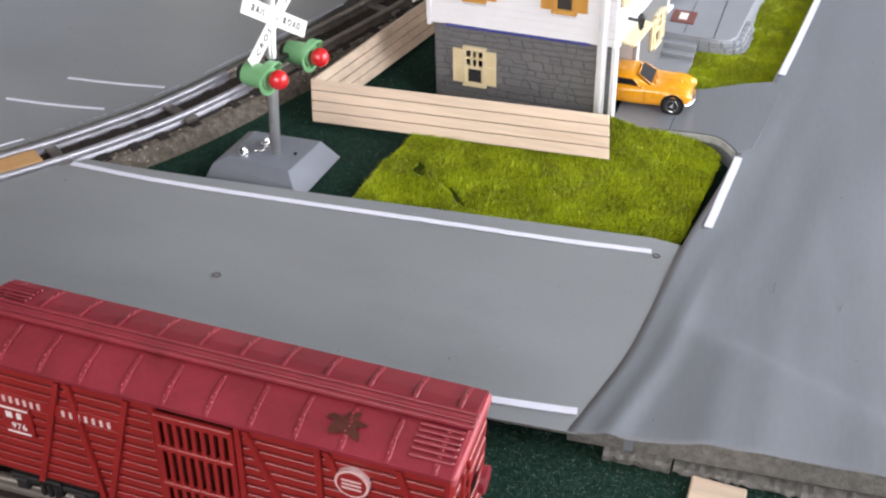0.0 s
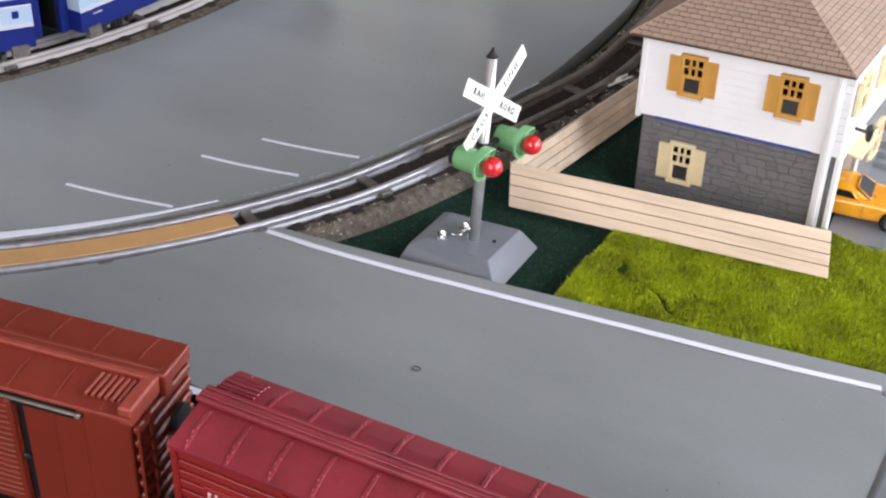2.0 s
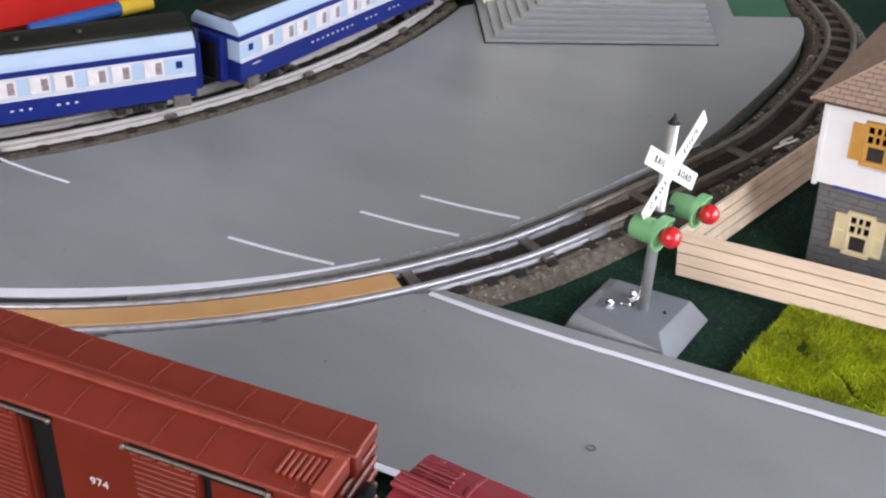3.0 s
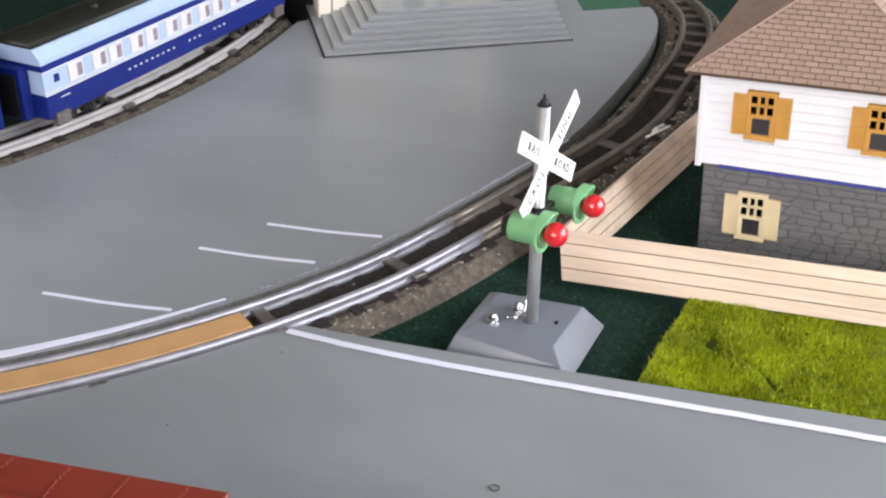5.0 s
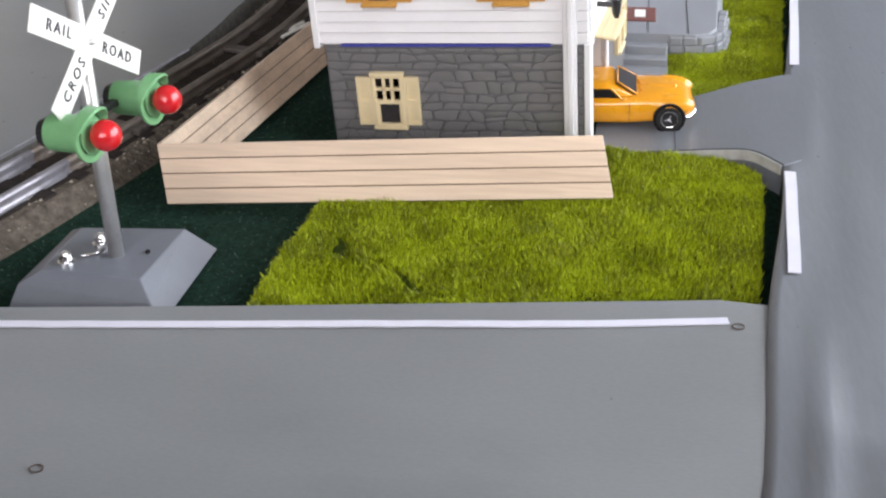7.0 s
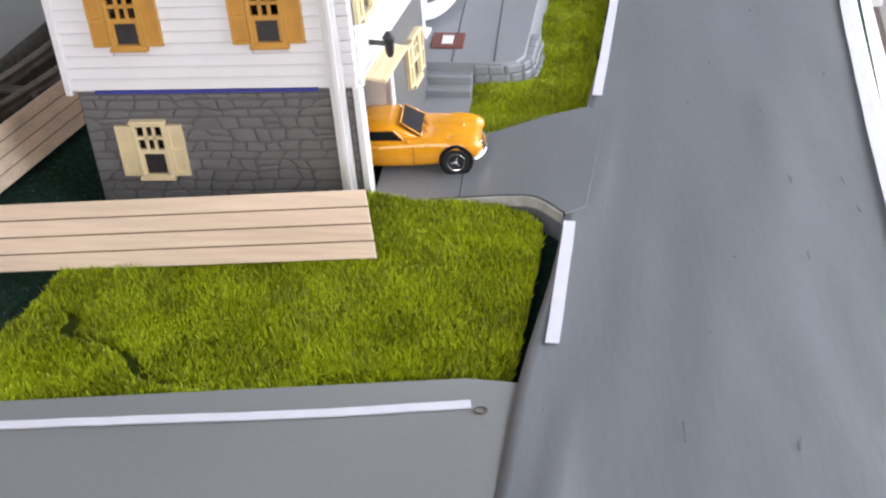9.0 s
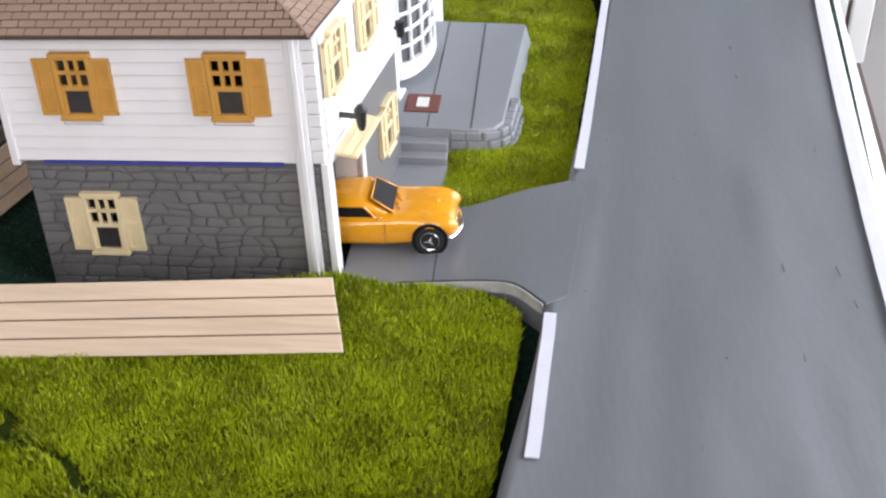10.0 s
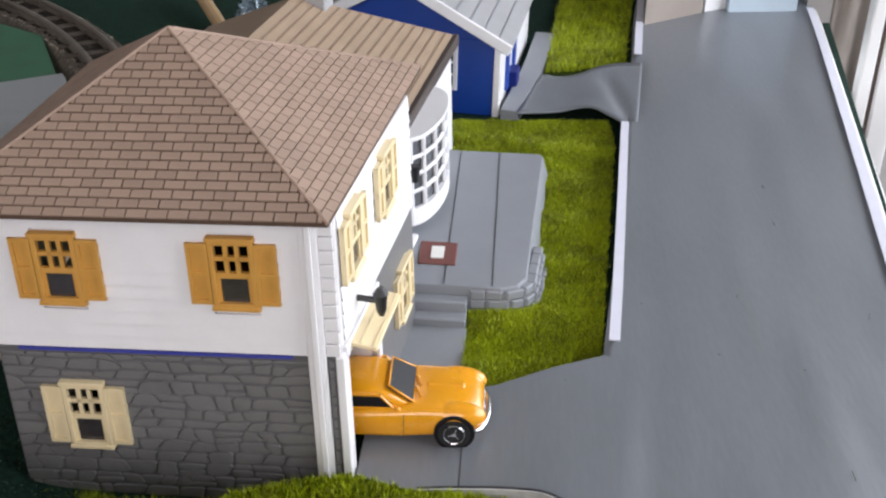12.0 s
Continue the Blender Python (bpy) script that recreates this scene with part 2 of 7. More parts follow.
M["red_toy"] = paint("red_tool_box", (0.55, 0.02, 0.015), 0.35, var=0.1)
M["blue_toy"] = paint("blue_handle", (0.02, 0.11, 0.42), 0.4, var=0.1)
M["yellow_toy"] = paint("yellow_grip", (0.75, 0.50, 0.03), 0.4, var=0.1)
M["bench"] = paint("grey_bench", (0.30, 0.28, 0.27), 0.6, var=0.15, scale=8)
M["pale_box"] = paint("pale_blue_box", (0.50, 0.60, 0.68), 0.5, var=0.06)

# ---- building helpers ----


def mesh_of(name, bm, mats):
    bm.normal_update()
    me = bpy.data.meshes.new(name)
    bm.to_mesh(me)
    bm.free()
    for m in mats if isinstance(mats, (list, tuple)) else [mats]:
        me.materials.append(m)
    return me


def part(name, bm, material, parent, label=""):
    """Links a bmesh as one mesh object under a thing or under a part."""
    ob = new(name, mesh_of(name, bm, material))
    ob.parent = parent
    return tagged(ob, label)


def thing(name, label, category, group="", at=None):
    ob = new(name)
    ob.empty_display_size = 0.01
    if at is not None:
        ob.matrix_basis = at
    return tagged(ob, label, category, group)


def setting(name, bm, material, label="", category=""):
    return tagged(new(name, mesh_of(name, bm, material)), label, category, kind="structure")


def box(bm, x0, x1, y0, y1, z0, z1, bevel=0.0, m=None, seg=1):
    r = bmesh.ops.create_cube(bm, size=1.0, matrix=Matrix.Translation(((x0 + x1) / 2, (y0 + y1) / 2, (z0 + z1) / 2)) @ Matrix.Diagonal((abs(x1 - x0), abs(y1 - y0), abs(z1 - z0), 1)))
    vs = r["verts"]
    if bevel:
        es = list({e for v in vs for e in v.link_edges})
        out = bmesh.ops.bevel(bm, geom=es, offset=bevel, segments=seg, profile=0.5, affect="EDGES")
        vs = list({v for f in out["faces"] for v in f.verts} | {v for v in vs if v.is_valid})
    if m is not None:
        bmesh.ops.transform(bm, matrix=m, verts=vs)
    return vs


def boxes(*specs, bevel=0.0):
    bm = bmesh.new()
    for s in specs:
        box(bm, *s, bevel=bevel)
    return bm


def prism(bm, poly, z0, z1, bevel=0.0):
    """An upright slab over a polygon given anticlockwise."""
    lo, hi = [bm.verts.new((x, y, z0)) for x, y in poly], [bm.verts.new((x, y, z1)) for x, y in poly]
    n = len(poly)
    faces = [bm.faces.new(hi), bm.faces.new(lo[::-1])]
    for i in range(n):
        faces.append(bm.faces.new((lo[i], lo[(i + 1) % n], hi[(i + 1) % n], hi[i])))
    if bevel:
        bmesh.ops.bevel(bm, geom=list(faces[0].edges), offset=bevel, segments=2, profile=0.5, affect="EDGES")
    return faces


def rod(bm, a, b, r, r2=None, seg=12):
    a, b = Vector(a), Vector(b)
    d = b - a
    m = Matrix.Translation((a + b) / 2) @ d.to_track_quat("Z", "Y").to_matrix().to_4x4()
    bmesh.ops.create_cone(bm, cap_ends=True, segments=seg, radius1=r, radius2=r if r2 is None else r2, depth=d.length, matrix=m)


def ball(bm, c, r, scale=(1, 1, 1), u=16, v=10):
    bmesh.ops.create_uvsphere(bm, u_segments=u, v_segments=v, radius=r, matrix=Matrix.Translation(c) @ Matrix.Diagonal((*scale, 1)))


def smooth(ob, sharp=0):
    for p in ob.data.polygons:
        p.use_smooth = True
    if sharp:
        ob.data.set_sharp_from_angle(angle=radians(sharp))
    return ob


def curve_points(ctrl, per=8):
    """A smooth line through control points."""
    out = []
    P = [Vector((*c, 0)) if len(c) == 2 else Vector(c) for c in ctrl]
    P = [2 * P[0] - P[1], *P, 2 * P[-1] - P[-2]]
    for i in range(1, len(P) - 2):
        a, b, c, d = P[i - 1:i + 3]
        for k in range(per):
            t = k / per
            out.append(0.5 * (2 * b + (c - a) * t + (2 * a - 5 * b + 4 * c - d) * t * t + (3 * b - a - 3 * c + d) * t ** 3))
    out.append(P[-2])
    return out


def sides(path):
    """For each point of a flat path, the unit vector to its right."""
    out = []
    for i in range(len(path)):
        d = path[min(i + 1, len(path) - 1)] - path[max(i - 1, 0)]
        out.append(Vector((d.y, -d.x, 0)).normalized())
    return out


def sweep(bm, path, profile, closed=True):
    """Sweeps a profile of (right, up) pairs along a path."""
    nrm = sides(path)
    rings = [[bm.verts.new(p + n * u + Vector((0, 0, w))) for u, w in profile] for p, n in zip(path, nrm)]
    k = len(profile)
    for a, b in zip(rings, rings[1:]):
        for j in range(k if closed else k - 1):
            bm.faces.new((a[j], a[(j + 1) % k], b[(j + 1) % k], b[j]))
    if closed:
        bm.faces.new(rings[0])
        bm.faces.new(rings[-1][::-1])
    bmesh.ops.recalc_face_normals(bm, faces=bm.faces[:])


def letters(text, size, parent, name, material, m, label="", depth=0.0002, gap=1.0):
    """Lettering in the built-in font, as a mesh, centred on its pose."""
    cu = bpy.data.curves.new(name, "FONT")
    cu.body, cu.size, cu.align_x, cu.align_y, cu.extrude, cu.resolution_u = text, size, "CENTER", "CENTER", depth, 2
    cu.space_character = gap
    tmp = new(name, cu)
    me = bpy.data.meshes.new_from_object(tmp.evaluated_get(bpy.context.evaluated_depsgraph_get()))
    bpy.data.objects.remove(tmp)
    me.materials.clear()
    me.materials.append(material)
    ob = new(name, me)
    ob.parent = parent
    ob.matrix_basis = m
    return tagged(ob, label)


def inside(poly, x, y):
    c = False
    for (x0, y0), (x1, y1) in zip(poly, poly[1:] + poly[:1]):
        if (y0 > y) != (y1 > y) and x < (x1 - x0) * (y - y0) / (y1 - y0) + x0:
            c = not c
    return c

# ---- the room that holds the layout ----
RX0, RX1, RY0, RY1, RZ0, RZ1 = -3.2, 0.95, -2.2, 2.6, -0.80, 1.65
bm = boxes((RX0, RX1, RY0, RY1, RZ0 - 0.05, RZ0))
setting("floor", bm, M["room_floor"], "brown wooden room floor under the layout", "floor")
bm = boxes((RX0, RX1, RY0, RY1, RZ1, RZ1 + 0.05))
setting("ceiling", bm, M["room_wall"], "plain pale room ceiling", "ceiling")
bm = boxes((RX0 - 0.1, RX0, RY0, RY1, RZ0, RZ1))
setting("wall_west", bm, M["room_wall"], "plain pale room wall", "wall")
bm = boxes((RX0, RX1, RY1, RY1 + 0.1, RZ0, RZ1))
setting("wall_north", bm, M["room_wall"], "plain pale room wall", "wall")
# unseen wall; its opening is added to let the back fill light in
bm = boxes((RX0, RX1, RY0 - 0.1, RY0, RZ0, 0.4), (RX0, RX1, RY0 - 0.1, RY0, 1.6, RZ1), (RX0, -1.0, RY0 - 0.1, RY0, 0.4, 1.6), (0.6, RX1, RY0 - 0.1, RY0, 0.4, 1.6))
setting("wall_south", bm, M["room_wall"], "pale unseen room wall with a wide opening added for the fill light", "wall")
bm = boxes((RX1, RX1 + 0.1, RY0, RY1, RZ0, 0.07), (RX1, RX1 + 0.1, RY0, RY1, 1.17, RZ1), (RX1, RX1 + 0.1, RY0, -0.8, 0.07, 1.17), (RX1, RX1 + 0.1, 1.5, RY1, 0.07, 1.17))
setting("wall_east", bm, M["room_wall"], "pale room wall with a long window beside the layout", "wall")
win = tagged(new("window_1"), "long white framed window beside the layout", "window", kind="structure")
for y in (-0.8, -0.03, 0.73, 1.47):
    part("window_frame", boxes((RX1 - 0.02, RX1 + 0.06, y, y + 0.03, 0.07, 1.17), bevel=0.002), M["frame"], win)
part("window_frame", boxes((RX1 - 0.02, RX1 + 0.06, -0.8, 1.5, 1.14, 1.17), bevel=0.002), M["frame"], win)
part("window_sill", boxes((RX1 - 0.05, RX1 + 0.06, -0.8, 1.5, 0.05, 0.07), bevel=0.004), M["frame"], win)

# ---- the table and its painted road boards ----
bm = bmesh.new()
prism(bm, [(-1.5, -0.62), (0.130, -0.62), (0.170, -0.31), (0.2005, -0.10), (0.2290, 0.13), (0.2500, 0.30), (0.2780, 0.48), (0.3180, 0.74), (0.36, 1.0), (0.36, 1.25), (-1.5, 1.25)], -0.060, -0.028, 0.002)
setting("table_top", bm, M["table"], "dark green layout table with a speckled turf finish", "table top")
for x, y in ((-1.44, -0.56), (0.06, -0.56), (-1.44, 1.19), (0.30, 1.19)):
    bm = boxes((x - 0.03, x + 0.03, y - 0.03, y + 0.03, RZ0, -0.060), bevel=0.003)
    tagged(new("table_leg", mesh_of("table_leg", bm, M["stick"])), "plain square wooden leg under the layout table", "table leg", "legs of the table")


# turf sheet over the table: level but for a shallow hollow in front of the house
def turf_z(x, y):
    d = ((x + 0.092) / 0.056) ** 4 + ((y - 0.030) / 0.078) ** 4
    return -0.013 - 0.0135 * math.exp(-d)


def table_edge(y):
    return 0.130 + (y + 0.62) * 0.129 if y < -0.31 else 0.170 + (y + 0.31) * 0.1405


bm = bmesh.new()
rows = []
for y in [-0.62, -0.50, -0.40] + [-0.34 + 0.006 * k for k in range(84)] + [0.20, 0.30, 0.45, 0.6, 0.8, 1.0, 1.25]:
    xs = [-1.5, -1.1, -0.8, -0.55, -0.40, -0.30] + [-0.24 + 0.006 * k for k in range(44)]
    xs += [xs[-1] + (table_edge(y) - xs[-1]) * k / 4 for k in range(1, 5)]
    rows.append([bm.verts.new((x, y, turf_z(x, y))) for x in xs])
for a, b in zip(rows, rows[1:]):
    for j in range(len(a) - 1):
        bm.faces.new((a[j], a[j + 1], b[j + 1], b[j]))
ext = bmesh.ops.extrude_edge_only(bm, edges=[e for e in bm.edges if e.is_boundary])
for v in [g for g in ext["geom"] if isinstance(g, bmesh.types.BMVert)]:
    v.co.z = -0.029
setting("turf_sheet", bm, M["table"], "dark green speckled turf sheet on the table", "turf sheet")


def board(name, poly, label, top=0.0, mat=None, bottom=-0.013, bevel=0.0012):
    bm = bmesh.new()
    prism(bm, poly, bottom, top, bevel)
    for v in bm.verts:
        if v.co.z < -0.01 and v.co.y < -0.30 and v.co.x > -0.5:
            v.co.y += 0.012
    me_ob = setting(name, bm, [mat or M["road"], M["edge"]], label, "road board")
    for p in me_ob.data.polygons:
        if abs(p.normal.z) < 0.3:
            p.material_index = 1
    return me_ob


ARC_C, ARC_R = (-0.7434, 0.0843), 0.5072          # left rail of the near curve
near_left = [(ARC_C[0] + ARC_R * math.cos(radians(a)), ARC_C[1] + ARC_R * math.sin(radians(a))) for a in range(-120, -15, 7)]
near_left += [(-0.2355, 0.012), (-0.2130, 0.100), (-0.2075, 0.18), (-0.2085, 0.26), (-0.2200, 0.330), (-0.2470, 0.383), (-0.2870, 0.438), (-0.3350, 0.488), (-0.41, 0.545), (-0.50, 0.585), (-0.62, 0.61)]
LEFT = curve_points(near_left, 6)
RIGHTWARD = sides(LEFT)
CENTRE = [p + n * 0.0115 for p, n in zip(LEFT, RIGHTWARD)]

# left edge of the near track's trench, from its far end back to the near end
trench_l = [p + n * -(0.0085 + 0.0110 * max(0.0, min(1.0, (p.y - 0.02) / 0.10))) for p, n in zip(LEFT, RIGHTWARD)]
trench_l = [p for p in trench_l if p.y < 0.362]
trench_r = [p + n * 0.0256 for p, n in zip(LEFT, RIGHTWARD)]
cross_r = [p for p in trench_r if p.y < -0.205 and p.x > -0.98]
BLUE_C, BLUE_R = (-1.0957, 0.0926), 0.5623          # centre line of the far curve
blue_edge = [(BLUE_C[0] + (BLUE_R + 0.034) * math.cos(radians(a)), BLUE_C[1] + (BLUE_R + 0.034) * math.sin(radians(a))) for a in range(-34, 13, 4)]
poly = [(p.x, p.y) for p in trench_l if p.x > -0.95] + [(-0.302, 0.319), (-0.345, 0.40), (-0.36, 0.47), (-0.595, 0.3420), (-0.5000, 0.2080)] + blue_edge[::-1] + [(-0.66, -0.30), (-0.80, -0.38), (-1.1, -0.45), (-1.2, -0.5)]
board("road_board_inner", poly, "grey painted board between the two curved tracks")
poly = [(-1.0, -0.45), (-0.62, -0.46), (-0.46, -0.345), (-0.30, -0.332), (0.002, -0.3135), (0.0335, -0.3100), (0.0480, -0.3075), (0.0580, -0.256), (0.0610, -0.224), (0.0605, -0.1600), (0.0568, -0.1525), (0.040, -0.152), (-0.073, -0.168), (-0.136, -0.177), (-0.204, -0.186), (-0.250, -0.1915), (-0.286, -0.1935)]
poly += [(p.x, p.y) for p in cross_r[::-1] if p.x > -0.98]
board("road_board_front", poly, "grey painted road board in front of the lawn")

# right-hand road: a gently buckled sheet
LEFT_EDGE = [(0.0333, -0.3095), (0.0458, -0.256), (0.0500, -0.224), (0.0565, -0.153), (0.0660, -0.09), (0.0705, -0.049), (0.0815, 0.062), (0.0960, 0.18), (0.1090, 0.309), (0.1205, 0.42), (0.1300, 0.52), (0.1400, 0.60), (0.16, 0.75)]
RIGHT_EDGE = [(0.172, -0.2935), (0.180, -0.25), (0.1845, -0.21), (0.1898, -0.16), (0.1957, -0.10), (0.2008, -0.05), (0.2118, 0.05), (0.2260, 0.165), (0.2438, 0.30), (0.2580, 0.41), (0.2695, 0.50), (0.2797, 0.58), (0.300, 0.74)]
bm = bmesh.new()
la, ra = curve_points(LEFT_EDGE, 10), curve_points(RIGHT_EDGE, 10)
NU = 34
rows = []
for a, b in zip(la, ra):
    row = []
    for j in range(NU + 1):
        p = a.lerp(b, j / NU)
        fade = min(1.0, j / 5, (NU - j) / 4)
        w = 0.0009 * noise.noise(Vector((p.x * 22, p.y * 4.0, 1.7))) + 0.0008 * noise.noise(Vector((p.x * 60, p.y * 9, 5.1)))
        w *= 1.0 - 0.6 * max(0.0, min(1.0, (p.y - 0.02) / 0.15))
        hump = 0.0022 * math.exp(-((p.x - a.x - 0.017) / 0.0042) ** 2) * max(0, min(1, (-0.15 - p.y) / 0.06))
        south = max(0.0, min(1.0, (-0.15 - p.y) / 0.06))
        base = 0.0012 - 0.0009 * south * max(0.0, 1.0 - j / 14)
        step = 0.5 - 0.5 * math.tanh(((p.y + 0.215) * 0.932 + (p.x - 0.059) * 0.362) / 0.0075)
        step *= 0.0050 * max(0.0, min(1.0, (p.x - 0.060) / 0.03))
        mouth = max(0.0, min(1.0, (p.y + 0.046) / 0.008, (0.054 - p.y) / 0.008)) * max(0.0, 1.0 - j / 3)
        mouth = max(mouth, max(0.0, min(1.0, (p.y - 0.310) / 0.008, (0.432 - p.y) / 0.008)) * max(0.0, 1.0 - j / 3))
        row.append(bm.verts.new((p.x, p.y, base + fade * w + hump + step - 0.0020 * mouth)))
    rows.append(row)
for a, b in zip(rows, rows[1:]):
    for j in range(NU):
        bm.faces.new((a[j], a[j + 1], b[j + 1], b[j]))
rim = [e for e in bm.edges if e.is_boundary]
ext = bmesh.ops.extrude_edge_only(bm, edges=rim)
for v in [g for g in ext["geom"] if isinstance(g, bmesh.types.BMVert)]:
    v.co.z = -0.0128
    if v.co.y < -0.288:
        v.co.z, v.co.y = -0.0062, v.co.y + 0.001
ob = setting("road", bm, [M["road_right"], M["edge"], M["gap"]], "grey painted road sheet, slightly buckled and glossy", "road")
# most side faces take the near-black that paints in the gap's shade
for p in ob.data.polygons:
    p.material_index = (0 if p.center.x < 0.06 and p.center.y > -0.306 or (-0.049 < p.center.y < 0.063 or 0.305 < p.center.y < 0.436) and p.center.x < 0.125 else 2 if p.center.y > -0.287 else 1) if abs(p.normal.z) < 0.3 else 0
    p.use_smooth = abs(p.normal.z) >= 0.3

# torn foam strip and scrap timber under the near edge of the road
rs = random.Random(21)
for x0, x1, y0, y1, z1 in ((0.050, 0.079, -0.3100, -0.302, -0.0055), (0.080, 0.172, -0.3068, -0.297, -0.0080)):
    bm = bmesh.new()
    n = int((x1 - x0) / 0.0022)
    rings = []
    for k in range(n + 1):
        x = x0 + (x1 - x0) * k / n
        lift = 0.0866 * (x - x0)
        f = y0 + lift + rs.uniform(-0.0007, 0.0009)
        t = z1 + rs.uniform(-0.0011, 0.0004)
        rings.append([bm.verts.new(p) for p in ((x, f + 0.0012, -0.0122), (x, f, t - rs.uniform(0.001, 0.003)), (x, f + 0.0009, t), (x, y1 + lift, t), (x, y1 + lift, -0.0122))])
    for a, b in zip(rings, rings[1:]):
        for j in range(5):
            bm.faces.new((a[j], b[j], b[(j + 1) % 5], a[(j + 1) % 5]))
    bm.faces.new(rings[0]), bm.faces.new(rings[-1][::-1])
    bmesh.ops.recalc_face_normals(bm, faces=bm.faces[:])
    tagged(new("foam_strip", mesh_of("foam_strip", bm, M["edge"])), "torn grey foam strip under the road's edge", "foam strip", "foam strips")
bm = boxes((0.0885, 0.1120, -0.43, -0.3062, -0.0125, -0.0092), bevel=0.0006)
tagged(new("timber_offcut", mesh_of("timber_offcut", bm, M["wood"])), "pale timber offcut lying on the green table", "timber")


def stripe(pts, width, z, name, label, group="white road lines", taper=0.0):
    path = curve_points([(x, y, z) for x, y in pts], 6)
    bm = bmesh.new()
    nrm = sides(path)
    rings = []
    for k, (p, n) in enumerate(zip(path, nrm)):
        j = 0.00025 * noise.noise(p * 140)
        w = width / 2 * min(1.0, 0.12 + (len(path) - 1 - k) / (taper * len(path)) if taper else 1.0)
        rings.append([bm.verts.new(p + n * (w + j)), bm.verts.new(p - n * (w - j))])
    for a, b in zip(rings, rings[1:]):
        bm.faces.new((a[0], b[0], b[1], a[1]))
    r = bmesh.ops.extrude_face_region(bm, geom=bm.faces[:])
    for v in r["geom"]:
        if isinstance(v, bmesh.types.BMVert):
            v.co.z += 0.0005
    bmesh.ops.recalc_face_normals(bm, faces=bm.faces[:])
    return tagged(new(name, mesh_of(name, bm, M["line"])), label, "road line", group)


FL = "long white tape line along the road beside the lawn"
stripe([(-0.2895, -0.2025), (-0.245, -0.2010), (-0.199, -0.1968), (-0.134, -0.189), (-0.071, -0.181), (-0.011, -0.1738), (0.042, -0.1655)], 0.0036, 0.0004, "road_line", FL)
stripe([(-0.42, -0.350), (-0.235, -0.3315), (-0.10, -0.3150), (-0.001, -0.3025), (0.0345, -0.2968)], 0.0042, 0.0004, "road_line", "white tape line along the board's near edge")
stripe([(0.0668, -0.1340), (0.0727, -0.0540)], 0.0046, 0.0018, "road_line", "short white tape line beside the lawn's corner")
stripe([(0.0856, 0.0630), (0.0965, 0.18), (0.1080, 0.309)], 0.0046, 0.0030, "road_line", "white tape line beside the front lawn")
stripe([(0.1265, 0.44), (0.1430, 0.60), (0.155, 0.70)], 0.0055, 0.0030, "road_line", "white tape line by the blue house's lawn")
stripe([(0.1687, -0.29), (0.1770, -0.25), (0.1865, -0.16), (0.1975, -0.05), (0.2085, 0.05), (0.2225, 0.165), (0.2403, 0.30), (0.2547, 0.41), (0.2662, 0.50), (0.2755, 0.578)], 0.0054, 0.0030, "road_line", "long white tape line along the road's outer edge")
PK = "thin white parking line on the grey board"
for a, b in (((-0.3720, -0.1520), (-0.3080, -0.1410)), ((-0.3525, -0.1140), (-0.2880, -0.1020)), ((-0.4180, -0.2210), (-0.350, -0.2090)), ((-0.620, -0.232), (-0.542, -0.2285))):
    mx, my = (a[0] + b[0]) / 2, (a[1] + b[1]) / 2 - 0.0012
    stripe([a, (mx, my), b], 0.0021, 0.0004, "parking_line", PK, "parking lines")
# broad white edge band beside the crossing
edge_band = [p + n * -0.0128 for p, n in zip(LEFT, RIGHTWARD) if -0.80 < p.x and p.y < -0.180 and p.x < -0.318]
V, Fc = [], []
flake_rs = random.Random(31)
run = 0.0
for (p, n), (q, m) in zip(zip(LEFT, RIGHTWARD), zip(LEFT[1:], RIGHTWARD[1:])):
    if not (-0.215 < p.y < 0.055 and p.x > -0.34):
        continue
    for k in range(8):
        a, b = p.lerp(q, k / 8), p.lerp(q, (k + 1) / 8)
        whole = a.y > -0.075
        thin = noise.noise(Vector((a.x * 60, a.y * 60, 4.0)))
        if not whole and thin < -0.12 + 0.25 * flake_rs.random():
            continue
        w = (0.0026 if a.y > -0.03 else 0.0017 if whole else 0.0014) * flake_rs.uniform(0.6, 1.2)
        o = -0.0098 - (0.0006 if whole else flake_rs.uniform(0.0, 0.0012))
        n0 = len(V)
        V += [tuple(a + n * (o - w) + Vector((0, 0, 0.0005))), tuple(b + n * (o - w * 0.9) + Vector((0, 0, 0.0005))), tuple(b + n * o + Vector((0, 0, 0.0007))), tuple(a + n * o + Vector((0, 0, 0.0007)))]
        Fc.append((n0, n0 + 1, n0 + 2, n0 + 3))
me = bpy.data.meshes.new("paint_edge")
me.from_pydata(V, [], Fc)
me.materials.append(M["chip"])
tagged(new("paint_edge", me), "ragged pale lavender paint along the board's edge by the track", "paint flakes", kind="stuff")
stripe([(p.x, p.y) for p in edge_band], 0.0080, 0.0004, "crossing_edge_line", "broad white painted band beside the level crossing's rail", taper=0.35)

# screw rings and specks left in the paint
for x, y, r in ((-0.161, -0.266, 0.0020), (0.0452, -0.1680, 0.0020)):
    bm = bmesh.new()
    pts = [Vector((x + r * math.cos(a), y + r * 0.8 * math.sin(a), 0.0004)) for a in np.linspace(0, 2 * math.pi, 19)]
    for a, b in zip(pts, pts[1:]):
        rod(bm, a, b, 0.00024, seg=5)
    tagged(new("screw_ring", mesh_of("screw_ring", bm, M["pencil"])), "small dark screw ring showing through the paint", "ring", "screw rings")
bm = bmesh.new()
rs = random.Random(3)
